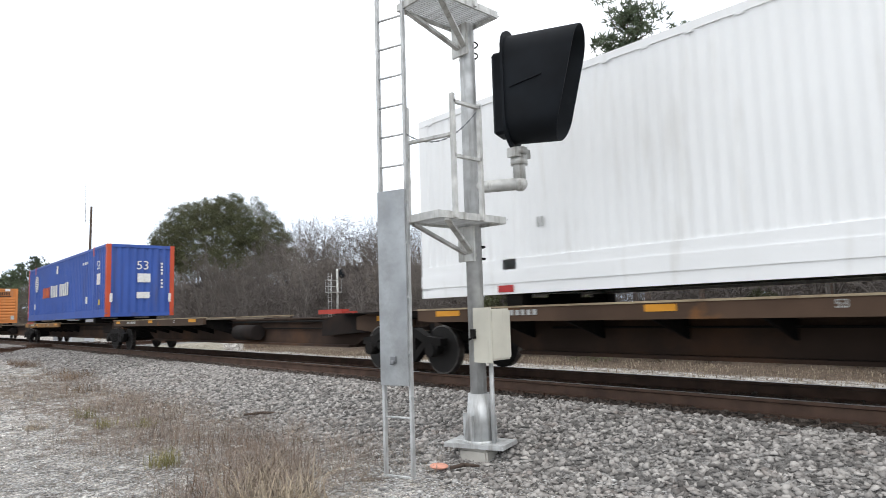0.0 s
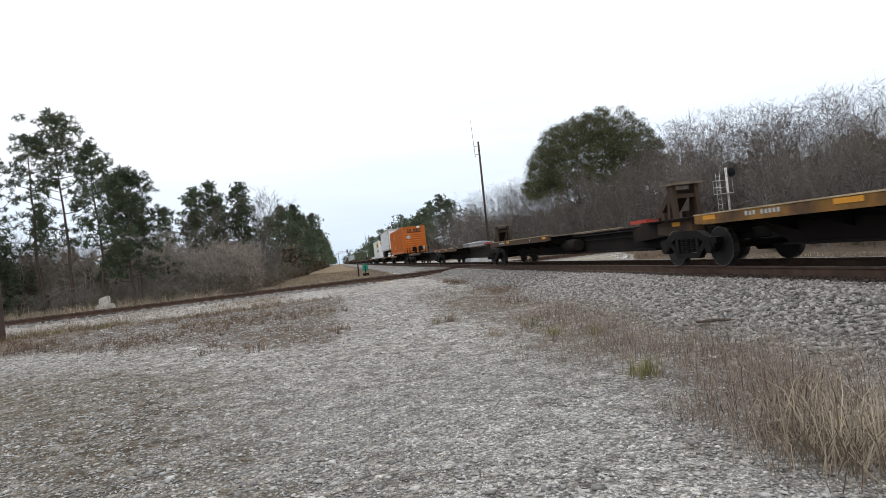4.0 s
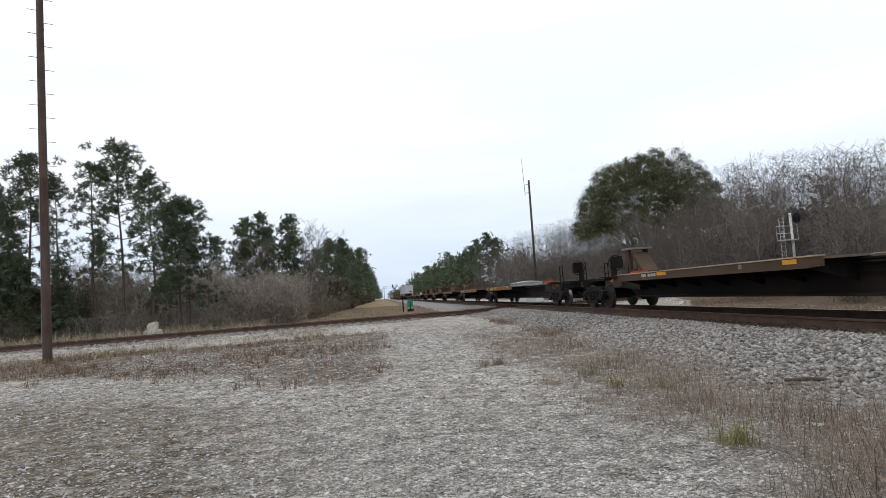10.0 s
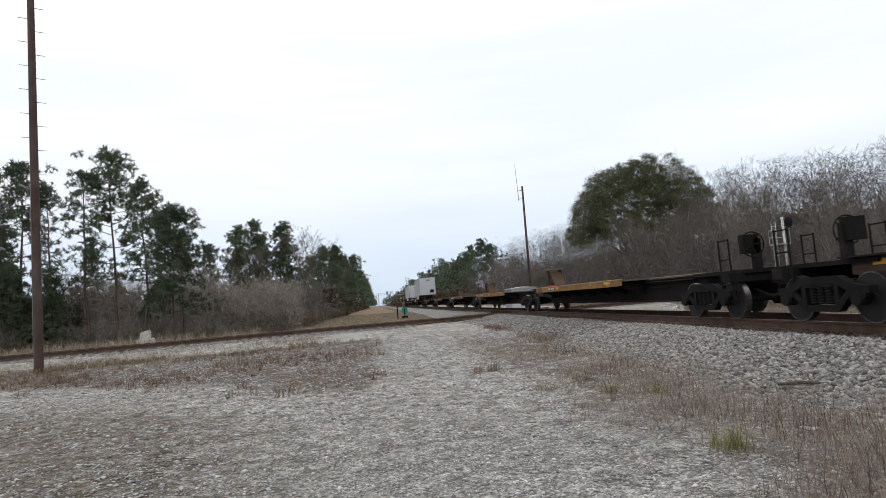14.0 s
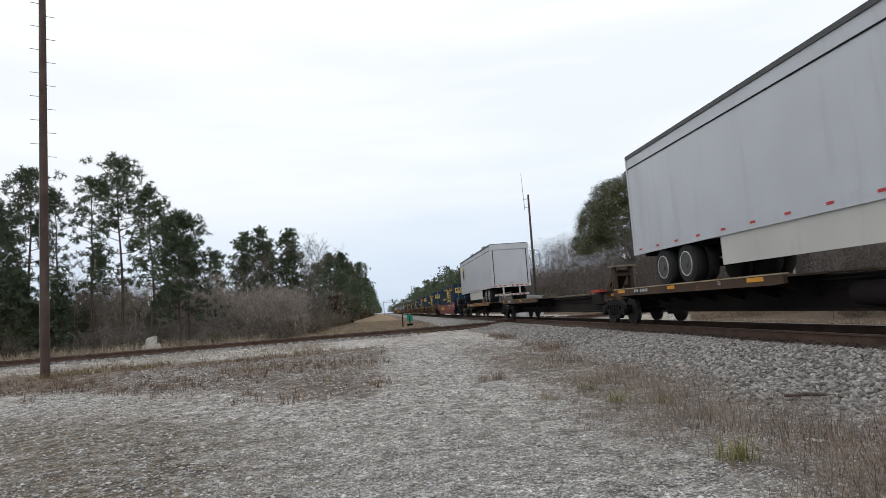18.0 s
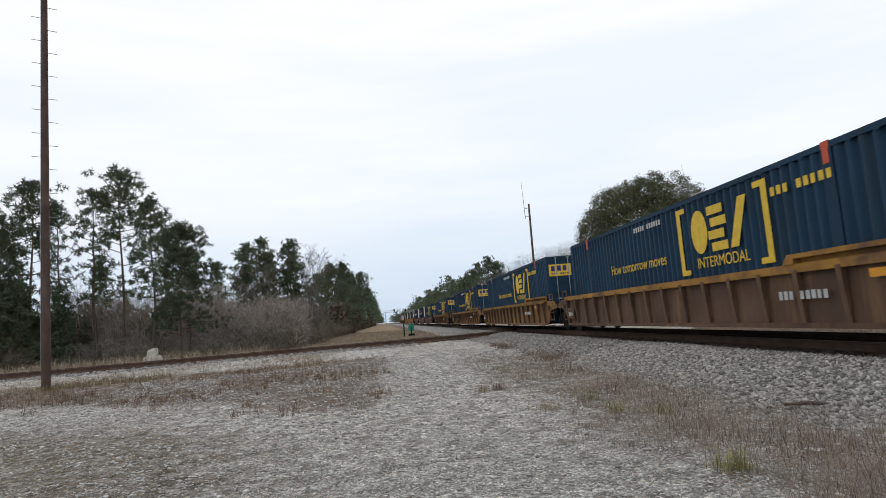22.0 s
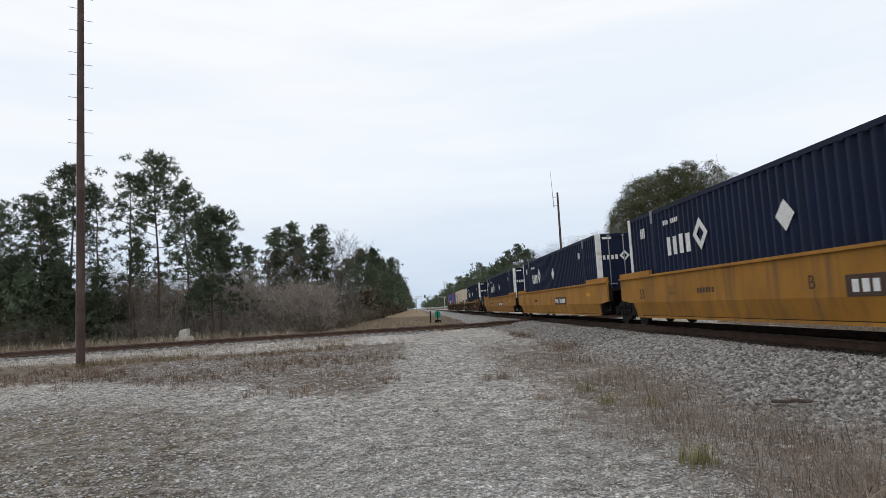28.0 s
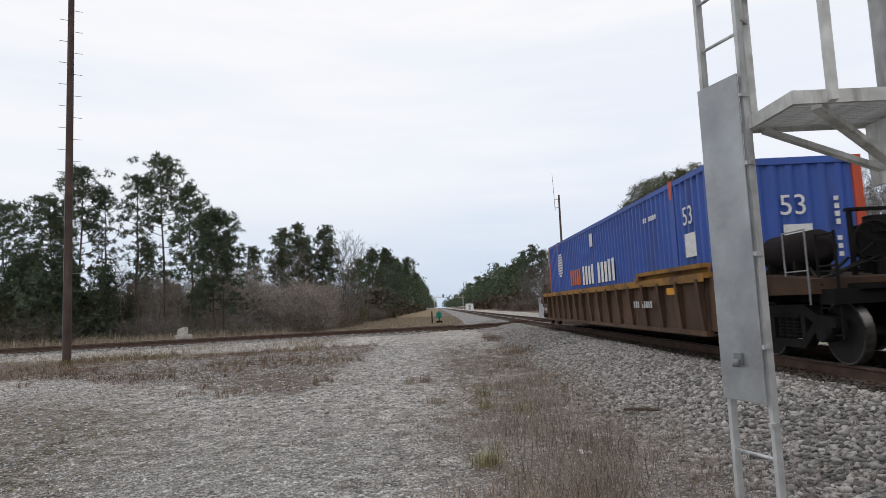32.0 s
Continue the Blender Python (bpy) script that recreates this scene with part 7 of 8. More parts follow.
                for z in (0.5, 0.8, 1.1, 1.36, 1.6):
                    tube(bm, (inner + 0.45, y, z), (inner + 0.95, y, z), 0.015, None, 6)
            part("grab_iron", shared("rails_%s_%d" % (key, y > 0), rails, "w_rib" if ribbed else "black"), None, car, "", pose(0, 0, 0, 0, 0, 0 if s > 0 else 180))
        plate("load_limit_board", 0.34, 0.2, (s * (inner + 0.55), -1.445, 1.0), "side", "sill_lit_rust", car, "dark data board")
    writing("125T", 0.22, (-inner - 0.45, -1.44, 0.98), "side", "white_paint", car)
    add_truck(car, -half)
    if first:
        add_truck(car, half)
        add_coupler(car, half + 0.6, 1)
        add_brake_end(car, half, 1)
        add_well_end(car, half, 1, "sill_lit_rust" if ribbed else "sill")
    if last:
        add_coupler(car, -half - 0.6, -1)
        add_brake_end(car, -half, -1)
        add_well_end(car, -half, -1, "sill_lit_rust" if ribbed else "sill")
    return car


def add_well_end(car, x, s, steel):
    """The deep steel end of a well car over its outer truck: shelf, corner brackets, valve box."""
    def make(bm):
        prism(bm, [(-1.7, 1.26), (-0.5, 1.26), (0.95, 1.14), (0.95, 0.94), (-1.2, 0.94), (-1.7, 1.0)], -1.22, 1.22, "y")
        for y in (-1.3, 1.3):
            prism(bm, [(-1.75, 1.26), (-1.2, 1.78), (-0.95, 1.78), (-0.6, 1.26)], y - 0.05, y + 0.05, "y")
    part("end_shelf", shared("end_shelf_" + steel, make, steel), None, car, "grimy steel end shelf over the truck", pose(x, 0, 0, 0, 0, 0 if s > 0 else 180))
    def tank(bm):
        tube(bm, (-0.75, -0.72, 1.58), (0.35, -0.72, 1.58), 0.27, None, 18)
        tube(bm, (0.35, -0.72, 1.58), (0.42, -0.72, 1.58), 0.27, 0.12, 18)
        tube(bm, (-0.82, -0.72, 1.58), (-0.75, -0.72, 1.58), 0.12, 0.27, 18)
        for dx in (-0.55, 0.15):
            box(bm, dx - 0.03, dx + 0.03, -0.98, -0.46, 1.14, 1.42)
    part("air_reservoir", shared("end_tank", tank, "sill"), None, car, "grimy brake air tank", pose(x, 0, 0, 0, 0, 0 if s > 0 else 180))
    def stand(bm):
        box(bm, 0.52, 0.6, -0.4, -0.36, 1.1, 2.1)
        box(bm, 0.52, 0.6, 0.36, 0.4, 1.1, 2.1)
        box(bm, 0.5, 0.62, -0.42, 0.42, 2.06, 2.1)
        box(bm, 0.46, 0.66, -0.14, 0.1, 1.75, 1.98)
        box(bm, 0.1, 0.32, 0.05, 0.3, 1.2, 1.8)
        for k in range(4):
            tube(bm, (0.95 - 0.02 * k, -1.1, 1.05 + 0.02 * k), (0.4, -0.9 + 0.55 * k, 1.3 + 0.12 * k), 0.022, None, 6)
        for y in (-0.85, 0.1, 0.75):
            tube(bm, (-1.1, y, 1.3), (0.8, y + 0.12, 1.22), 0.03, None, 6)
    part("brake_stand", shared("brake_stand", stand, "black"), None, car, "grimy brake stand and rigging", pose(x, 0, 0, 0, 0, 0 if s > 0 else 180))
    def irons(bm):
        for y in (-1.28, 1.28):
            tube(bm, (0.98, y, 0.8), (0.98, y, 1.8), 0.011, None, 6)
            tube(bm, (0.45, y, 1.2), (0.45, y, 1.8), 0.011, None, 6)
            for z in (1.25, 1.79):
                tube(bm, (0.45, y, z), (0.98, y, z), 0.01, None, 6)
    part("grab_iron", shared("end_irons", irons, "rod"), None, car, "thin pale grab irons", pose(x, 0, 0, 0, 0, 0 if s > 0 else 180))
    part("valve_box", shared("valve_box", lambda bm: [box(bm, 0.55, 0.85, 0.5, 0.85, 1.1, 1.5), box(bm, -0.5, -0.1, 0.4, 0.9, 1.26, 1.6)], "black"), None, car, "grimy brake valve box", pose(x, 0, 0, 0, 0, 0 if s > 0 else 180))


# ---- train: containers ----
def corrugated(name, width, z0, z1, mat, pitch=0.28, depth=0.036, flats=()):
    """A corrugated sheet in the xz plane that faces -y."""
    key = str(("corr", round(width, 2), round(z0, 2), round(z1, 2), mat, pitch, depth))
    if key not in MESHES:
        xs, ys = [], []
        n = max(2, round(width / pitch))
        p = width / n
        for k in range(n):
            x = -width / 2 + k * p
            xs += [x, x + 0.38 * p, x + 0.47 * p, x + 0.91 * p]
            ys += [0, 0, depth, depth]
        xs.append(width / 2)
        ys.append(0)
        xs, ys = np.array(xs), np.array(ys)
        m = len(xs)
        v = np.concatenate([np.stack([xs, ys, np.full(m, z0)], 1), np.stack([xs, ys, np.full(m, z1)], 1)])
        i = np.arange(m - 1)
        f = np.stack([i, i + 1, i + 1 + m, i + m], 1)
        MESHES[key] = from_arrays(name, v, f, mat)
    return MESHES[key]


def container(kind, label, length=16.15, tall=2.9):
    """A domestic box with corrugated sides, posts, rails, doors; x=0 at its middle, z=0 at its base."""
    body, post = {"white": ("c_white", "c_white"), "blue": ("c_blue", "c_red"), "orange": ("c_orange", "c_orange"), "orange_deep": ("c_deep_orange", "c_deep_orange"), "jb": ("c_white", "c_white"), "teal": ("c_teal", "c_teal"), "navy": ("c_navy", "white_paint"), "navy_doors": ("c_navy", "white_paint"), "cream": ("c_cream", "c_cream")}[kind]
    w, hl = 2.59, length / 2
    box_ob = thing("shipping_container", label, "container", group="train loads")
    o = -w / 2
    for y, turn in ((o + 0.012, 0), (-o - 0.012, 180)):
        s = part("side_panel", corrugated("side_panel", length - 0.3, 0.3 if kind != "white" else 0.5, tall - 0.1, body, {"jb": 0.2, "white": 0.16}.get(kind, 0.28), 0.07 if kind not in ("jb", "white") else 0.009), None, box_ob, "", pose(0, y, 0, 0, 0, turn))
        def rails(bm):
            box(bm, -hl, hl, -0.012, 0.06, 0.0, 0.16)
            box(bm, -hl, hl, -0.002, 0.05, 0.16, 0.31)
            if kind == "white":
                box(bm, -hl, hl, -0.026, 0.05, 0.16, 0.36)
                box(bm, -hl, hl, -0.014, 0.05, 0.36, 0.51)
            box(bm, -hl, hl, -0.012, 0.06, tall - 0.1, tall)
            for k in range(28):
                x = -hl + 0.3 + (length - 0.6) * k / 27
                box(bm, x - 0.05, x + 0.05, -0.016, -0.01, tall - 0.125, tall - 0.095)
        part("rail_frame", shared("crails_%s_%.1f" % (body, length), rails, body), None, s)
        for x in (-6.1, 6.1):
            part("side_post", shared("cpost_%s_%.2f" % (body, tall), lambda bm: box(bm, -0.13, 0.13, -0.014, 0.05, 0, tall), body), None, s, "", pose(x, 0, 0))
            part("lift_casting", shared("casting_red" if kind in ("teal", "blue") else "casting", lambda bm: [box(bm, -0.09, 0.09, -0.018, 0.16, 0, 0.12), box(bm, -0.07, 0.07, -0.02, 0.02, -0.25, 0)], "c_red" if kind in ("teal", "blue") else "rod"), None, s, "", pose(x, 0, tall - 0.1))
    cp = shared("corner_%s_%.2f" % (post, tall), lambda bm: [box(bm, -0.1, 0.1, -0.08, 0.08, 0, tall), box(bm, -0.1, 0.102, -0.083, 0.083, 0, 0.12), box(bm, -0.1, 0.102, -0.083, 0.083, tall - 0.12, tall)], post)
    for x in (-hl + 0.1, hl - 0.1):
        for y in (o + 0.08, -o - 0.08):
            part("corner_post", cp, None, box_ob, "", pose(x, y, 0))
    part("roof", shared("croof_%s_%.1f_%.1f" % (body, length, tall), lambda bm: [box(bm, -hl + 0.05, hl - 0.05, o + 0.03, -o - 0.03, tall - 0.06, tall - 0.02)] + [box(bm, -hl + 0.3 + k * 0.55, -hl + 0.55 + k * 0.55, o + 0.1, -o - 0.1, tall - 0.02, tall - 0.005) for k in range(int((length - 0.6) / 0.55))], body), None, box_ob)
    part("floor", shared("cfloor_%.1f" % length, lambda bm: box(bm, -hl + 0.05, hl - 0.05, o + 0.03, -o - 0.03, 0.05, 0.15), "black"), None, box_ob)
    part("rear_wall", shared("crear_%s_%.1f" % (body, tall), lambda bm: box(bm, 0, 0.05, o + 0.1, -o - 0.1, 0.1, tall - 0.08), body), None, box_ob, "", pose(-hl + 0.03, 0, 0))
    fx = hl - 0.03
    if kind in ("orange", "orange_deep", "jb"):
        nw = cube_part("nose_wall", (-0.05, -0.02, o + 0.15, -o - 0.15, 0.12, tall - 0.1), body, box_ob, "ribbed steel nose wall", pose(fx, 0, 0))
        rib = shared("nose_rib_" + body, lambda bm: prism(bm, [(-0.02, 0.0), (0.022, 0.05), (0.022, 0.16), (-0.02, 0.21)], o + 0.2, -o - 0.2, "y"), body)
        for k in range(8):
            part("nose_rib", rib, None, nw, "", pose(0, 0, 0.24 + (tall - 0.97) * k / 8))
        cube_part("sill", (fx - 0.04, fx + 0.02, o + 0.1, -o - 0.1, 0.0, 0.14), body, box_ob)
        cube_part("header", (fx - 0.04, fx + 0.02, o + 0.1, -o - 0.1, tall - 0.14, tall), body, box_ob)
    elif kind in ("blue", "cream", "white", "navy"):
        part("nose_wall", corrugated("nose_wall", w - 0.3, 0.14, tall - 0.1, body, 0.3, 0.036), None, box_ob, "corrugated steel nose wall", pose(fx, 0, 0, 0, 0, 90))
        cube_part("sill", (fx - 0.04, fx + 0.02, o + 0.1, -o - 0.1, 0.0, 0.15), body, box_ob)
        cube_part("header", (fx - 0.04, fx + 0.02, o + 0.1, -o - 0.1, tall - 0.12, tall), body, box_ob)
    else:
        for y0, y1 in ((o + 0.17, -0.01), (0.01, -o - 0.17)):
            bm = bmesh.new()
            box(bm, fx - 0.05, fx - 0.015, y0, y1, 0.12, tall - 0.12)
            for k in range(5):
                z = 0.25 + k * (tall - 0.6) / 5
                box(bm, fx - 0.015, fx + 0.008, y0 + 0.06, y1 - 0.06, z + 0.08, z + (tall - 0.6) / 5 - 0.06)
            d = part("door", bm, body, box_ob, "steel container door")
            for f in (0.25, 0.75):
                y = y0 + (y1 - y0) * f
                part("lock_rod", shared("lockrod_%.1f" % tall, lambda bm: [tube(bm, (0, 0, 0.06), (0, 0, tall - 0.06), 0.02, None, 8), box(bm, -0.02, 0.04, -0.05, 0.22, 1.0, 1.05), box(bm, -0.03, 0.03, -0.05, 0.05, 0.04, 0.1), box(bm, -0.03, 0.03, -0.05, 0.05, tall - 0.1, tall - 0.04)], "rod"), None, d, "", pose(fx + 0.04, y, 0))
        cube_part("sill", (fx - 0.04, fx + 0.02, o + 0.1, -o - 0.1, 0.0, 0.12), body, box_ob)
        cube_part("header", (fx - 0.04, fx + 0.02, o + 0.1, -o - 0.1, tall - 0.12, tall), body, box_ob)
    dress(kind, box_ob, o - 0.006, fx + 0.026, hl, tall)
    return box_ob


def dress(kind, b, y, x, hl, tall):
    """Painted markings, as blocks, plates and plain words."""
    if kind == "blue":
        writing("53", 0.5, (x, 0.05, 2.05), "end", "white_paint", b)
        plate("placard", 0.5, 0.36, (x, 0.1, 1.55), "end", "white_paint", b, "white height placard")
        plate("placard", 0.5, 0.26, (x, 0.08, 0.85), "end", "white_paint", b, "white data placard")
        marks(8, 1.1, 0.08, (x, 0.8, 1.7), "end", "white_paint", b, "serial_mark").matrix_basis @= pose(0, 0, 0, 0, 0, 90)
        for yy in (-1.12, 1.12):
            plate("reflector", 0.1, 0.35, (x + 0.005, yy, 0.75), "end", "white_paint", b)
        writing("53", 0.5, (hl - 1.2, y, 2.1), "side", "white_paint", b)
        plate("placard", 0.5, 0.45, (hl - 1.15, y, 1.55), "side", "white_paint", b, "white height placard")
        plate("placard", 0.2, 0.22, (hl - 1.0, y, 0.6), "side", "yellow_paint", b, "small yellow placard")
        marks(7, 0.9, 0.11, (hl - 3.3, y, 2.35), "side", "white_paint", b, "serial_mark")
        marks(5, 1.7, 0.55, (-hl + 5.0, y, 1.42), "side", "orange_paint", b, "owner_mark")
        marks(10, 3.9, 0.62, (-hl + 8.0, y, 1.42), "side", "white_paint", b, "owner_mark")
        def globe(bm):
            for k in range(9):
                z = -0.44 + k * 0.1
                half = math.sqrt(max(0.01, 0.46 ** 2 - (z + 0.03) ** 2))
                box(bm, -half, half, z, z + 0.065, -0.003, 0.003)
        part("emblem", shared("globe", globe, "white_paint"), None, b, "white striped round emblem", Matrix.Translation((-hl + 2.4, y, 2.0)) @ FACING["side"])
        plate("placard", 0.35, 0.4, (-hl + 7.4, y, 2.45), "side", "white_paint", b, "white data placard")
        plate("placard", 0.3, 0.3, (-hl + 2.0, y, 0.75), "side", "white_paint", b)
        plate("placard", 0.3, 0.3, (hl - 3.0, y, 0.75), "side", "white_paint", b)
        marks(4, 0.4, 0.08, (x - 0.02, -0.2, tall - 0.05), "end", "yellow_paint", b, "height_stripes")
    elif kind.startswith("orange"):
        marks(9, 1.45, 0.26, (x, 0.05, tall - 0.42), "end", "brown_paint", b, "owner_mark")
        plate("underline", 1.5, 0.09, (x, 0.05, tall - 0.64), "end", "brown_paint", b)
        plate("placard", 0.38, 0.38, (x, -0.62, tall - 1.15), "end", "grey_paint", b, "grey diamond placard", 45)
        plate("placard", 0.24, 0.34, (x, 0.95, 0.45), "end", "grey_paint", b, "small grey document holder")
        plate("corner_lamp", 0.34, 0.2, (x, 0.55, tall - 0.12), "end", "white_paint", b, "white header marking")
        marks(9, 1.3, 0.24, (-hl + 1.8, y, 2.05), "side", "brown_paint", b, "owner_mark")
        plate("placard", 0.16, 0.4, (-hl + 6.0, y, 2.0), "side", "white_paint", b)
        plate("placard", 0.16, 0.36, (-hl + 6.2, y, 0.8), "side", "white_paint", b)
        marks(30, 15.6, 0.04, (0, y - 0.008, 0.08), "side", "grey_paint", b, "scuffed_tape")
    elif kind == "jb":
        plate("name_board", 2.2, 0.5, (x, 0.0, tall - 0.36), "end", "yellow_paint", b, "yellow name board")
        marks(7, 1.3, 0.24, (x + 0.007, 0.1, tall - 0.36), "end", "brown_paint", b, "owner_mark")
        plate("name_board", 5.0, 0.85, (3.7, y, tall - 0.72), "side", "yellow_paint", b, "yellow name board")
        marks(7, 3.6, 0.44, (4.0, y - 0.007, tall - 0.72), "side", "brown_paint", b, "owner_mark")
        writing("Intermodal", 0.95, (3.9, y, tall - 1.62), "side", "green_paint", b)
        marks(6, 0.5, 0.07, (-hl + 1.4, y, 0.5), "side", "grey_paint", b, "stencil_text")
        marks(12, 15.0, 0.06, (0, y - 0.01, 0.22), "side", "grey_paint", b, "scuffed_tape")
    elif kind == "teal":
        plate("name_board", 1.0, 0.52, (x + 0.01, -0.68, tall - 0.62), "end", "yellow_paint", b, "yellow name board")
        marks(3, 0.8, 0.24, (x + 0.017, -0.68, tall - 0.54), "end", "navy_paint", b, "owner_mark")
        marks(8, 0.8, 0.07, (x + 0.017, -0.68, tall - 0.77), "end", "navy_paint", b, "owner_mark")
        plate("placard", 0.6, 0.26, (x + 0.01, 0.66, tall - 1.2), "end", "grey_paint", b, "pale data placard")
        writing("WARNING", 0.2, (x + 0.012, -0.6, 0.75), "end", "yellow_paint", b)
        for dx, s in ((-1.75, 1), (1.75, -1)):
            def bracket(bm):
                box(bm, -0.09, 0.09, -0.8, 0.8, -0.003, 0.003)
                for z in (-0.8, 0.68):
                    box(bm, 0.09 if s > 0 else -0.33, 0.33 if s > 0 else -0.09, z, z + 0.12, -0.003, 0.003)
            part("bracket_mark", shared("bracket%d" % s, bracket, "yellow_paint"), None, b, "tall yellow bracket mark", Matrix.Translation((2.6 + dx, y, tall - 1.0)) @ FACING["side"])
        def emblem(bm):
            prism(bm, [(-0.82 + 0.36 * math.cos(k * 0.3142), 0.5 * math.sin(k * 0.3142)) for k in range(20)], -0.003, 0.003, "z")
            for k, dx in enumerate((0.04, -0.06, 0.06, -0.04)):
                box(bm, -0.36 + dx, 0.28 + dx, -0.5 + k * 0.27, -0.31 + k * 0.27, -0.003, 0.003)
            prism(bm, [(0.42, -0.5), (0.72, -0.5), (1.16, 0.5), (0.86, 0.5)], -0.003, 0.003, "z")
        part("emblem", shared("yellow_emblem", emblem, "yellow_paint"), None, b, "large yellow painted oval, bars and slanted block", Matrix.Translation((2.6, y, tall - 0.86)) @ FACING["side"])
        writing("INTERMODAL", 0.34, (2.6, y, tall - 1.58), "side", "yellow_paint", b)
        writing("How tomorrow moves", 0.42, (-2.0, y, tall - 1.3), "side", "yellow_paint", b)
        marks(9, 1.7, 0.17, (5.4, y, tall - 0.5), "side", "yellow_paint", b, "serial_mark")
        marks(12, 1.8, 0.14, (-1.0, y, tall - 0.3), "side", "grey_paint", b, "stencil_text")
    elif kind.startswith("navy"):
        marks(4, 0.62, 0.17, (x + 0.014, -0.78, tall - 0.88), "end", "white_paint", b, "owner_mark")
        def ring(bm):
            for k in range(4):
                box(bm, -0.25, 0.25, 0.125, 0.25, -0.003, 0.003, pose(0, 0, 0.0005 * k, 0, 0, 45 + 90 * k))
        part("emblem", shared("diamond_ring", ring, "white_paint"), None, b, "white diamond ring emblem", Matrix.Translation((x + 0.014, -0.27, tall - 0.84)) @ FACING["end"] @ Matrix.Diagonal((0.55, 0.55, 1, 1)))
        marks(4, 0.5, 0.16, (x + 0.014, 0.75, tall - 0.85), "end", "white_paint", b, "serial_mark")
        marks(6, 0.75, 0.16, (x + 0.014, 0.75, tall - 1.1), "end", "white_paint", b, "serial_mark")
        marks(4, 1.55, 0.5, (-hl + 3.75, y, tall - 1.1), "side", "white_paint", b, "owner_mark")
        part("emblem", MESHES["diamond_ring"], None, b, "white diamond ring emblem", Matrix.Translation((-hl + 4.95, y, tall - 0.98)) @ FACING["side"] @ Matrix.Diagonal((1.1, 1.1, 1, 1)))
        plate("placard", 0.42, 0.42, (-hl + 8.4, y, tall - 1.05), "side", "white_paint", b, "white diamond placard", 45)
        marks(8, 1.0, 0.13, (-hl + 3.3, y, tall - 0.45), "side", "white_paint", b, "serial_mark")
        marks(3, 0.4, 0.3, (-hl + 1.25, y, tall - 0.55), "side", "white_paint", b, "stencil_text")
        marks(3, 0.3, 0.26, (hl - 2.6, y, tall - 0.6), "side", "white_paint", b, "stencil_text")
        for yy in (-0.9, 0.85):
            plate("header_mark", 0.34, 0.08, (x + 0.014, yy, tall - 0.16), "end", "white_paint", b)
    elif kind == "cream":
        plate("name_board", 1.55, 0.62, (x, 0.1, tall - 0.55), "end", "navy_paint", b, "dark blue name board")
        marks(3, 1.2, 0.32, (x + 0.007, 0.1, tall - 0.48), "end", "c_cream", b, "owner_mark")
        plate("name_board", 2.6, 1.25, (-hl + 3.2, y, tall - 1.25), "side", "navy_paint", b, "dark blue name board")
        marks(3, 2.2, 0.75, (-hl + 3.2, y - 0.007, tall - 1.1), "side", "c_cream", b, "owner_mark")
        marks(5, 1.6, 0.5, (0.8, y, 1.35), "side", "c_orange", b, "graffiti_bars")
        marks(4, 1.2, 0.6, (3.2, y, 1.3), "side", "grey_paint", b, "graffiti_bars")
        marks(4, 0.8, 0.18, (4.6, y, tall - 0.7), "side", "navy_paint", b, "serial_mark")
    elif kind == "white":
        marks(2, 0.14, 0.15, (-hl + 2.6, y, 1.0), "side", "grey_paint", b, "stencil_text")
        plate("corner_reflector", 0.3, 0.1, (-hl + 1.9, y - 0.008, 0.08), "side", "red_paint", b, "red reflector")


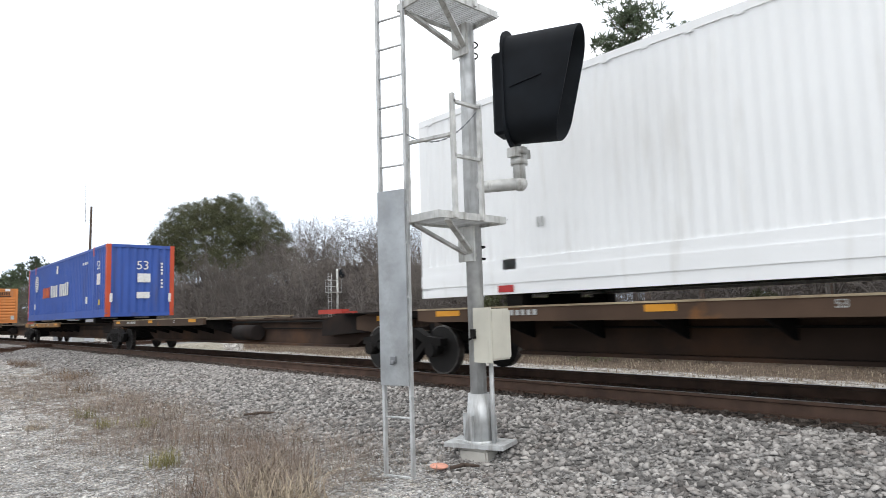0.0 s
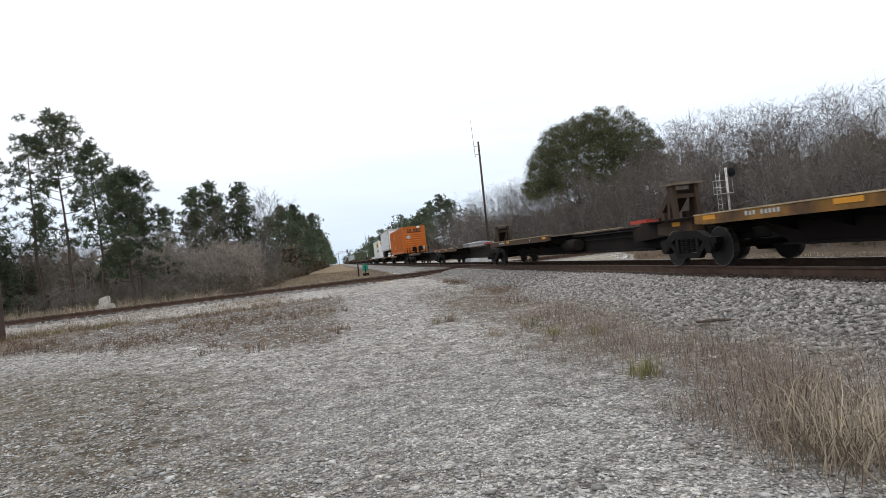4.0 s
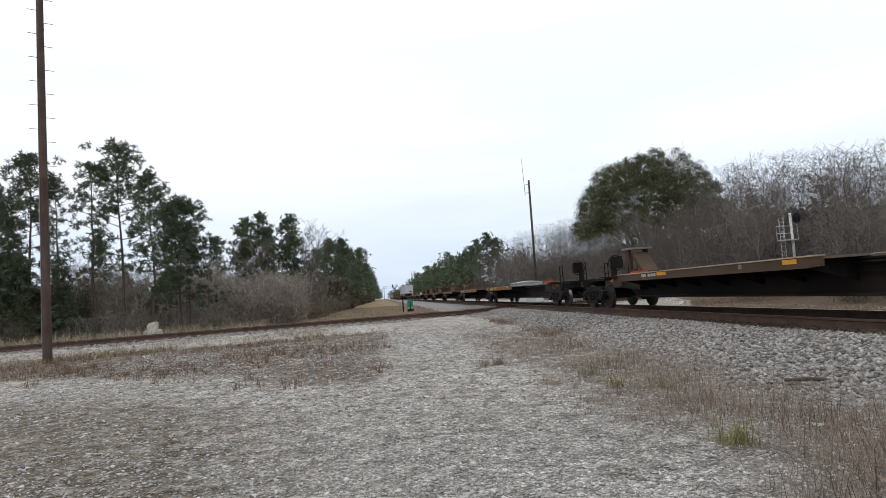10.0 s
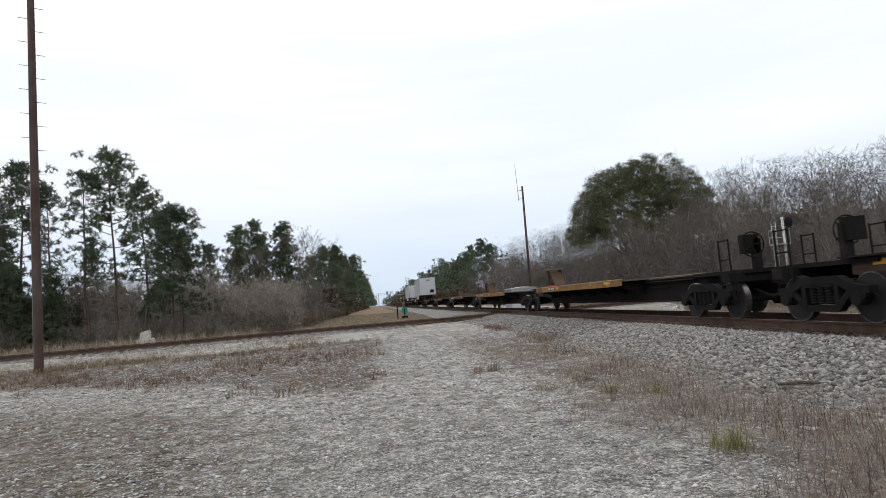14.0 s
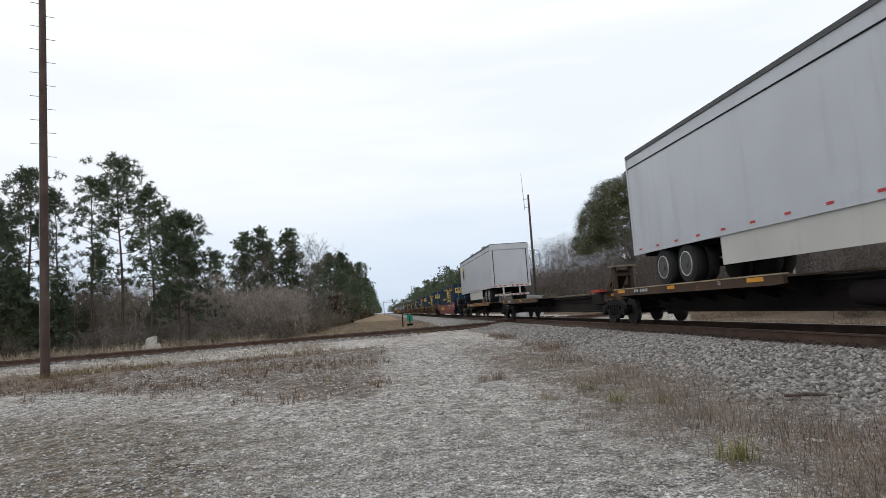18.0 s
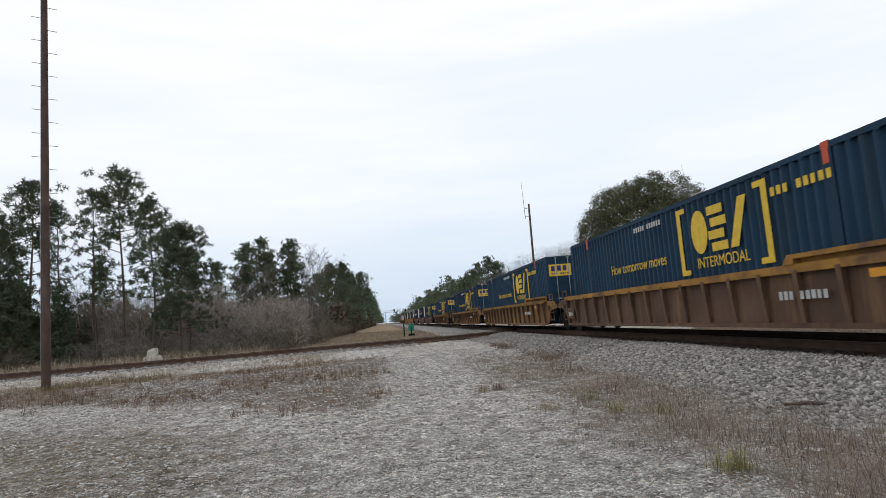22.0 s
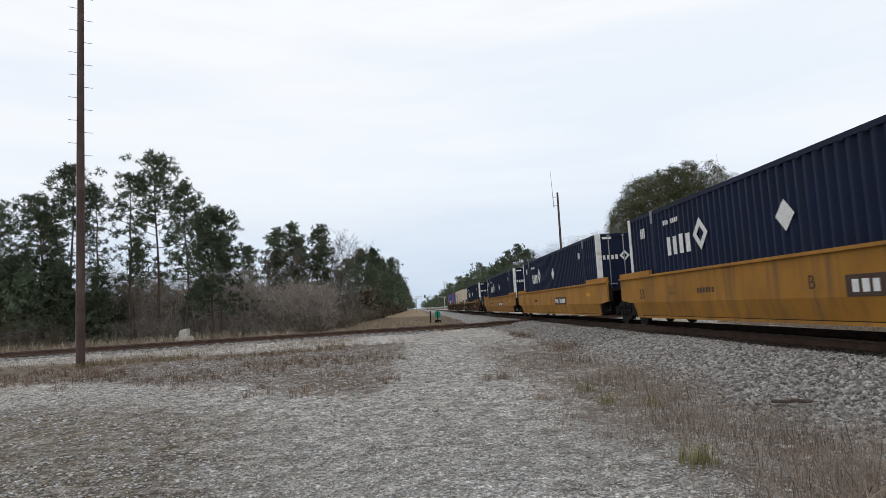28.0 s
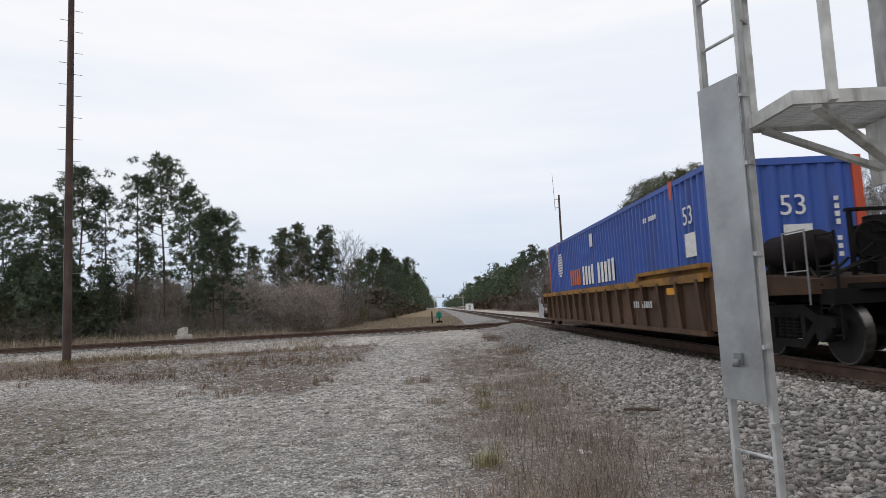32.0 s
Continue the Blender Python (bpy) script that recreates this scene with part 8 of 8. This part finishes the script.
# ---- train: road trailers ----
def trailer(kind, label, length, flip):
    """A box van trailer; x=0 at the middle of the box, z=0 at the wheel deck. flip turns its doors to the front of the train."""
    skin = "t_white" if kind == "white" else "t_grey"
    t = thing("semi_trailer", label, "trailer", group="train loads")
    hl, w, z0, z1 = length / 2, 2.59, 0.92, 3.82
    bm = bmesh.new()
    box(bm, -hl, hl, -w / 2 + 0.01, w / 2 - 0.01, z0 + 0.05, z1 - 0.02)
    soften(bm, 0.02)
    part("box_body", bm, skin, t)
    for y in (-w / 2, w / 2):
        cube_part("top_rail", (-hl, hl, y - 0.02, y + 0.02, z1 - (0.16 if kind == "white" else 0.1), z1), "alu" if kind == "white" else "rim", t)
        lower = cube_part("bottom_rail", (-hl, hl, y - 0.025, y + 0.02, z0, z0 + 0.22), "alu" if kind == "white" else skin, t)
        if y < 0:
            for k in range(15):
                x = -hl + 0.5 + (length - 1) * k / 14
                plate("reflector_tape", 0.17, 0.05, (x, y - 0.03, z0 + 0.13), "side", "red_paint" if k % 2 or kind != "white" else "brown_paint", lower)
    for x in (-hl, hl):
        for y in (-w / 2 + 0.06, w / 2 - 0.06):
            cube_part("corner_post", (x - 0.04, x + 0.04, y - 0.07, y + 0.07, z0, z1), "t_rust" if kind == "white" and x > 0 else ("alu" if kind == "white" else skin), t)
    cube_part("roof_edge", (-hl, hl, -w / 2 + 0.02, w / 2 - 0.02, z1 - 0.01, z1 + 0.02), "alu" if kind == "white" else "sill", t)
    d = -1 if flip else 1                       # +1: nose leads
    nose, tail = d * hl, -d * hl
    e = hl + 0.045
    if flip:
        door = cube_part("door", (hl, hl + 0.02, -w / 2 + 0.2, w / 2 - 0.2, z0 + 0.25, z1 - 0.42), skin, t, "grey panelled roll-up trailer door")
        for k in range(6):
            z = z0 + 0.27 + k * (z1 - z0 - 0.71) / 6
            cube_part("door_panel", (hl + 0.018, hl + 0.024, -w / 2 + 0.21, w / 2 - 0.21, z, z + (z1 - z0 - 0.71) / 6 - 0.004), skin, door)
        cube_part("door_header", (hl - 0.02, hl + 0.05, -w / 2 + 0.1, w / 2 - 0.1, z1 - 0.38, z1 - 0.02), skin, t, "thick grey header above the door")
        for y in (-w / 2 + 0.165, w / 2 - 0.165):
            cube_part("door_track", (hl, hl + 0.024, y - 0.03, y + 0.03, z0 + 0.2, z1 - 0.38), "rim", t, "dark door track")
        cube_part("door_sill", (hl - 0.05, hl + 0.05, -w / 2, w / 2, z0, z0 + 0.2), "alu", t)
        marks(8, 2.3, 0.06, (hl + 0.056, 0, z0 + 0.1), "end", "red_paint", t, "conspicuity_tape")
        for y in (-0.55, 0.55):
            cube_part("bumper_strut", (hl - 0.12, hl - 0.02, y - 0.05, y + 0.05, z0 - 0.5, z0), "alu", t)
        bump = cube_part("rear_bumper", (hl - 0.12, hl, -1.15, 1.15, z0 - 0.56, z0 - 0.45), "alu", t, "striped rear impact bar")
        marks(7, 2.0, 0.06, (hl + 0.005, 0, z0 - 0.505), "end", "red_paint", bump, "conspicuity_tape")
        bm = bmesh.new()
        bar(bm, (hl + 0.06, -0.12, z0 + 0.3), (hl + 0.06, 0.12, z0 + 0.3), 0.04)
        part("door_latch", bm, "rod", t)
    else:
        cube_part("nose_rail", (hl - 0.04, hl + 0.03, -w / 2, w / 2, z0, z0 + 0.22), "t_rust" if kind == "white" else "alu", t)
        cube_part("nose_rail", (hl - 0.04, hl + 0.03, -w / 2, w / 2, z1 - 0.2, z1), "alu", t)
        plate("hose_panel", 0.4, 0.5, (e, 0.55, z0 + 0.6), "end", "black", t, "dark hose connection panel")
        if kind == "white":
            marks(10, 1.2, 0.15, (e, 0.15, z0 + 1.7), "end", "brown_paint", t, "serial_mark")
            plate("placard", 0.32, 0.42, (e, -0.8, z0 + 0.85), "end", "grey_paint", t, "pale data decals")
            plate("placard", 0.2, 0.22, (e, 0.95, z0 + 0.62), "end", "grey_paint", t)
            plate("placard", 0.4, 0.4, (hl - 2.2, -w / 2 - 0.012, z1 - 0.5), "side", "grey_paint", t, "grey framed placard near the roof")
            plate("placard_face", 0.3, 0.3, (hl - 2.2, -w / 2 - 0.016, z1 - 0.5), "side", "white_paint", t)
            marks(10, 1.25, 0.15, (hl - 2.2, -w / 2 - 0.008, z0 + 0.62), "side", "brown_paint", t, "serial_mark")
        else:
            marks(6, 0.6, 0.2, (e, 0.15, z1 - 0.45), "end", "brown_paint", t, "serial_mark")
            plate("document_box", 0.42, 0.5, (e, -0.45, z0 + 0.6), "end", "alu", t, "small metal document box")
            plate("hose_panel", 0.5, 0.5, (e + 0.004, 0.75, z0 + 0.6), "end", "sill", t)
    if kind == "grey":
        def shield(bm):
            prism(bm, [(-0.48, 0.45), (-0.3, 0.58), (0, 0.62), (0.3, 0.58), (0.48, 0.45), (0.48, -0.15), (0.3, -0.48), (0, -0.66), (-0.3, -0.48), (-0.48, -0.15)], -0.003, 0.0, "z")
        s = part("emblem", shared("shield_rim", shield, "yellow_paint"), None, t, "gold-rimmed brown shield emblem", Matrix.Translation((nose - d * 2.1, -w / 2 - 0.014, z0 + 1.75)) @ FACING["side"])
        part("emblem_field", shared("shield_field", lambda bm: prism(bm, [(-0.4, 0.22), (0.4, 0.36), (0.4, -0.12), (0.25, -0.4), (0, -0.56), (-0.25, -0.4), (-0.4, -0.12)], 0.001, 0.006, "z"), "brown_paint"), None, s, "dark brown shield field")
        writing("53", 0.24, (nose - d * 0.5, -w / 2 - 0.012, z0 + 0.6), "side", "brown_paint", t)
        bm = bmesh.new()
        x0, x1 = sorted((tail + d * 4.6, nose - d * 5.2))
        box(bm, x0, x1, -w / 2 + 0.02, -w / 2 + 0.05, z0 - 0.62, z0)
        part("side_skirt", bm, "t_skirt", t, "pale grey aerodynamic side skirt")
        cube_part("side_seam", (-hl + 0.05, hl - 0.05, -w / 2 - 0.012, -w / 2 + 0.01, z1 - 0.4, z1 - 0.375), "sill", t, "thin dark seam below the roof rail")
    part("under_frame", shared("tframe_%.1f" % length, lambda bm: [box(bm, -hl + 0.3, hl - 0.3, y - 0.06, y + 0.06, z0 - 0.25, z0 + 0.06) for y in (-0.55, 0.55)] + [box(bm, -hl + 0.5 + k, -hl + 0.58 + k, -1.2, 1.2, z0 - 0.08, z0 + 0.05) for k in range(int(length - 1))], "black"), None, t)
    tyre = shared("tyre", lambda bm: [tube(bm, (0, -0.13, 0), (0, 0.13, 0), 0.46, None, 24), tube(bm, (0, -0.15, 0), (0, 0.15, 0), 0.4, None, 24)], "rubber")
    rim = shared("wheel_rim", lambda bm: [tube(bm, (0, -0.162, 0), (0, -0.1, 0), 0.29, 0.2, 18), tube(bm, (0, -0.19, 0), (0, -0.1, 0), 0.1, None, 12)], "rim")
    def bright(bm):
        for k in range(18):
            p, q = 2 * math.pi * k / 18, 2 * math.pi * (k + 1) / 18
            tube(bm, (0.29 * math.cos(p), -0.158, 0.29 * math.sin(p)), (0.29 * math.cos(q), -0.158, 0.29 * math.sin(q)), 0.014, None, 5, False)
    ring = shared("rim_ring", bright, "alu")
    for dx in (1.7, 2.95):
        x = tail + d * dx
        part("axle", shared("axle", lambda bm: tube(bm, (0, -1.1, 0), (0, 1.1, 0), 0.07, None, 8), "black"), None, t, "", pose(x, 0, 0.46))
        for y, turn in ((-1.12, 0), (-0.8, 0), (1.12, 180), (0.8, 180)):
            wl_ = part("tyre", tyre, None, t, "", pose(x, y, 0.46, 0, 0, turn))
            if abs(y) > 1:
                part("wheel_rim", rim, None, wl_, "dark dished wheel rim")
                part("rim_ring", ring, None, wl_, "worn bright rim edge")
    def gear(bm):
        for y in (-0.9, 0.9):
            box(bm, -0.07, 0.07, y - 0.06, y + 0.06, z0 - 0.85, z0)
            box(bm, -0.13, 0.13, y - 0.12, y + 0.12, z0 - 0.9, z0 - 0.84)
            bar(bm, (0, y, z0 - 0.75), (d * 1.2, y * 0.7, z0 - 0.05), 0.06)
        bar(bm, (0, -0.9, z0 - 0.35), (0, 0.9, z0 - 0.35), 0.06)
    bm = bmesh.new()
    gear(bm)
    part("landing_gear", bm, "black", t, "retracted steel landing legs", pose(nose - d * 2.9, 0, 0))
    return t


# ---- the train put together; each place is where it stands at the start ----
def put(ob, x, z=0.0):
    ob.matrix_basis = pose(x, TRACK_Y, RAIL + z)
    MOVING.append((ob, x, RAIL + z))


def spine_set(front, pitch, kinds, steel="sill"):
    for k, (kind, hitch) in enumerate(kinds):
        put(spine_unit(pitch, kind, hitch, k == 0, k == len(kinds) - 1, int(-front * 10) + k, steel), front - pitch * (k + 0.5))


def well_set(front, pitch, styles):
    for k, st in enumerate(styles):
        put(well_unit(pitch, st, k == 0, k == len(styles) - 1, int(-front * 10) + k), front - pitch * (k + 0.5))


P, Q = "P", "Q"
# the first set's sills take the lighter steel that has their light painted in
spine_set(8.6, 17.7, [(P, False), (P, False), (P, False), (P, False), (P, False)], "sill_lit_rust")
spine_set(-84.3, 17.6, [(P, True), (P, False), (P, True), (P, True), (P, False)])
spine_set(-176.7, 18.66, [(P, False), (P, True), (P, False)])
spine_set(-237.2, 16.8, [(P, False), (P, False), (Q, True)])
spine_set(-292.6, 17.6, [(P, False), (Q, False), (Q, True), (Q, True), (Q, True)])
spine_set(-384.5, 17.7, [(Q, True), (Q, True), (Q, True), (Q, False), (Q, False)])
spine_set(-477.2, 18.63, [(P, True), (P, True), (Q, False)])
well_set(-538.0, 19.8, ["red"])
well_set(-561.6, 20.5, ["rib_brown"])
well_set(-585.9, 20.7, ["rib_brown", "rib_ochre", "rib_ochre"])
well_set(-651.7, 19.8, ["rib_ochre"])
well_set(-675.1, 19.8, ["dark", "dark", "dark"])
well_set(-738.7, 20.6, ["yellow", "yellow", "yellow"])
well_set(-804.2, 19.9, ["rib_brown"])
well_set(-828.1, 19.9, ["rib_brown"])
well_set(-852.0, 19.9, ["rib_brown"])

CONT = {}


def load(kind, label, near, z, length=16.15, tall=2.9):
    """A container whose leading end stands at near."""
    key = (kind, tall)
    if key not in CONT:
        CONT[key] = ob = container(kind, label, length, tall)
    else:
        ob = copy_thing(CONT[key], pose(0, 0, 0))
        ob["label"] = label
    put(ob, near - length / 2, z)
    if z > 1:
        for dx in (-6.1, 6.1):
            ped = thing("container_saddle", "dark steel cross saddle carrying a container on the spine car", "saddle", group="train loads")
            bm = bmesh.new()
            box(bm, -0.12, 0.12, -1.2, 1.2, 0.0, z - 1.1)
            for y in (-1.1, 1.1):
                box(bm, -0.15, 0.15, y - 0.12, y + 0.12, 0.01, z - 1.037)
            box(bm, -0.10, 0.10, -0.3, 0.3, z - 1.12, z - 1.037)
            part("beam", bm, "black", ped)
            put(ped, near - length / 2 + dx, 1.035)


load("white", "plain white corrugated container on the spine car", 8.0, 1.3, tall=3.05)
load("blue", "blue corrugated container with orange-red corner posts on the spine car", -27.3, 1.28)
load("orange", "faded orange corrugated container on the spine car", -64.4, 1.26)
load("orange_deep", "deep orange corrugated container with a ribbed nose on the spine car", -176.55, 1.28)
put(trailer("white", "white box trailer with rusted corner post on the spine car", 14.65, False), -195.7 - 14.65 / 2, 1.12)
load("jb", "white container with yellow name board and green lettering", -216.6, 1.18)
put(trailer("grey", "grey box trailer with brown shield emblem, nose leading", 16.15, False), -477.0 - 16.15 / 2, 1.12)
put(trailer("grey", "grey box trailer with its rear doors leading", 16.15, True), -517.0 - 16.15 / 2, 1.12)
TEAL = "dark teal-blue container with yellow lettering and brackets in a well car"
for near in (-539.5, -563.9, -588.2, -608.2, -629.5, -653.0, -677.6):
    load("teal", TEAL, near, 0.38)
NAVY = "navy blue container with white corner posts in a well car"
for near, kind in ((-696.6, "navy"), (-716.6, "navy"), (-741.7, "navy_doors"), (-761.4, "navy_doors"), (-781.6, "navy"), (-805.9, "navy")):
    load(kind, NAVY, near, 0.42)
load("cream", "stained cream container with dark blue name board in a well car", -829.6, 0.4)
load("blue", "blue container with red corner posts in the last well car", -853.5, 0.4)


def motions():
    for ob, x, z in MOVING:
        walk(ob, [(t, pose(x + SPEED * t, TRACK_Y, z)) for t in (0.0, 8.0, 16.0, 24.0, 32.0)])


motions()
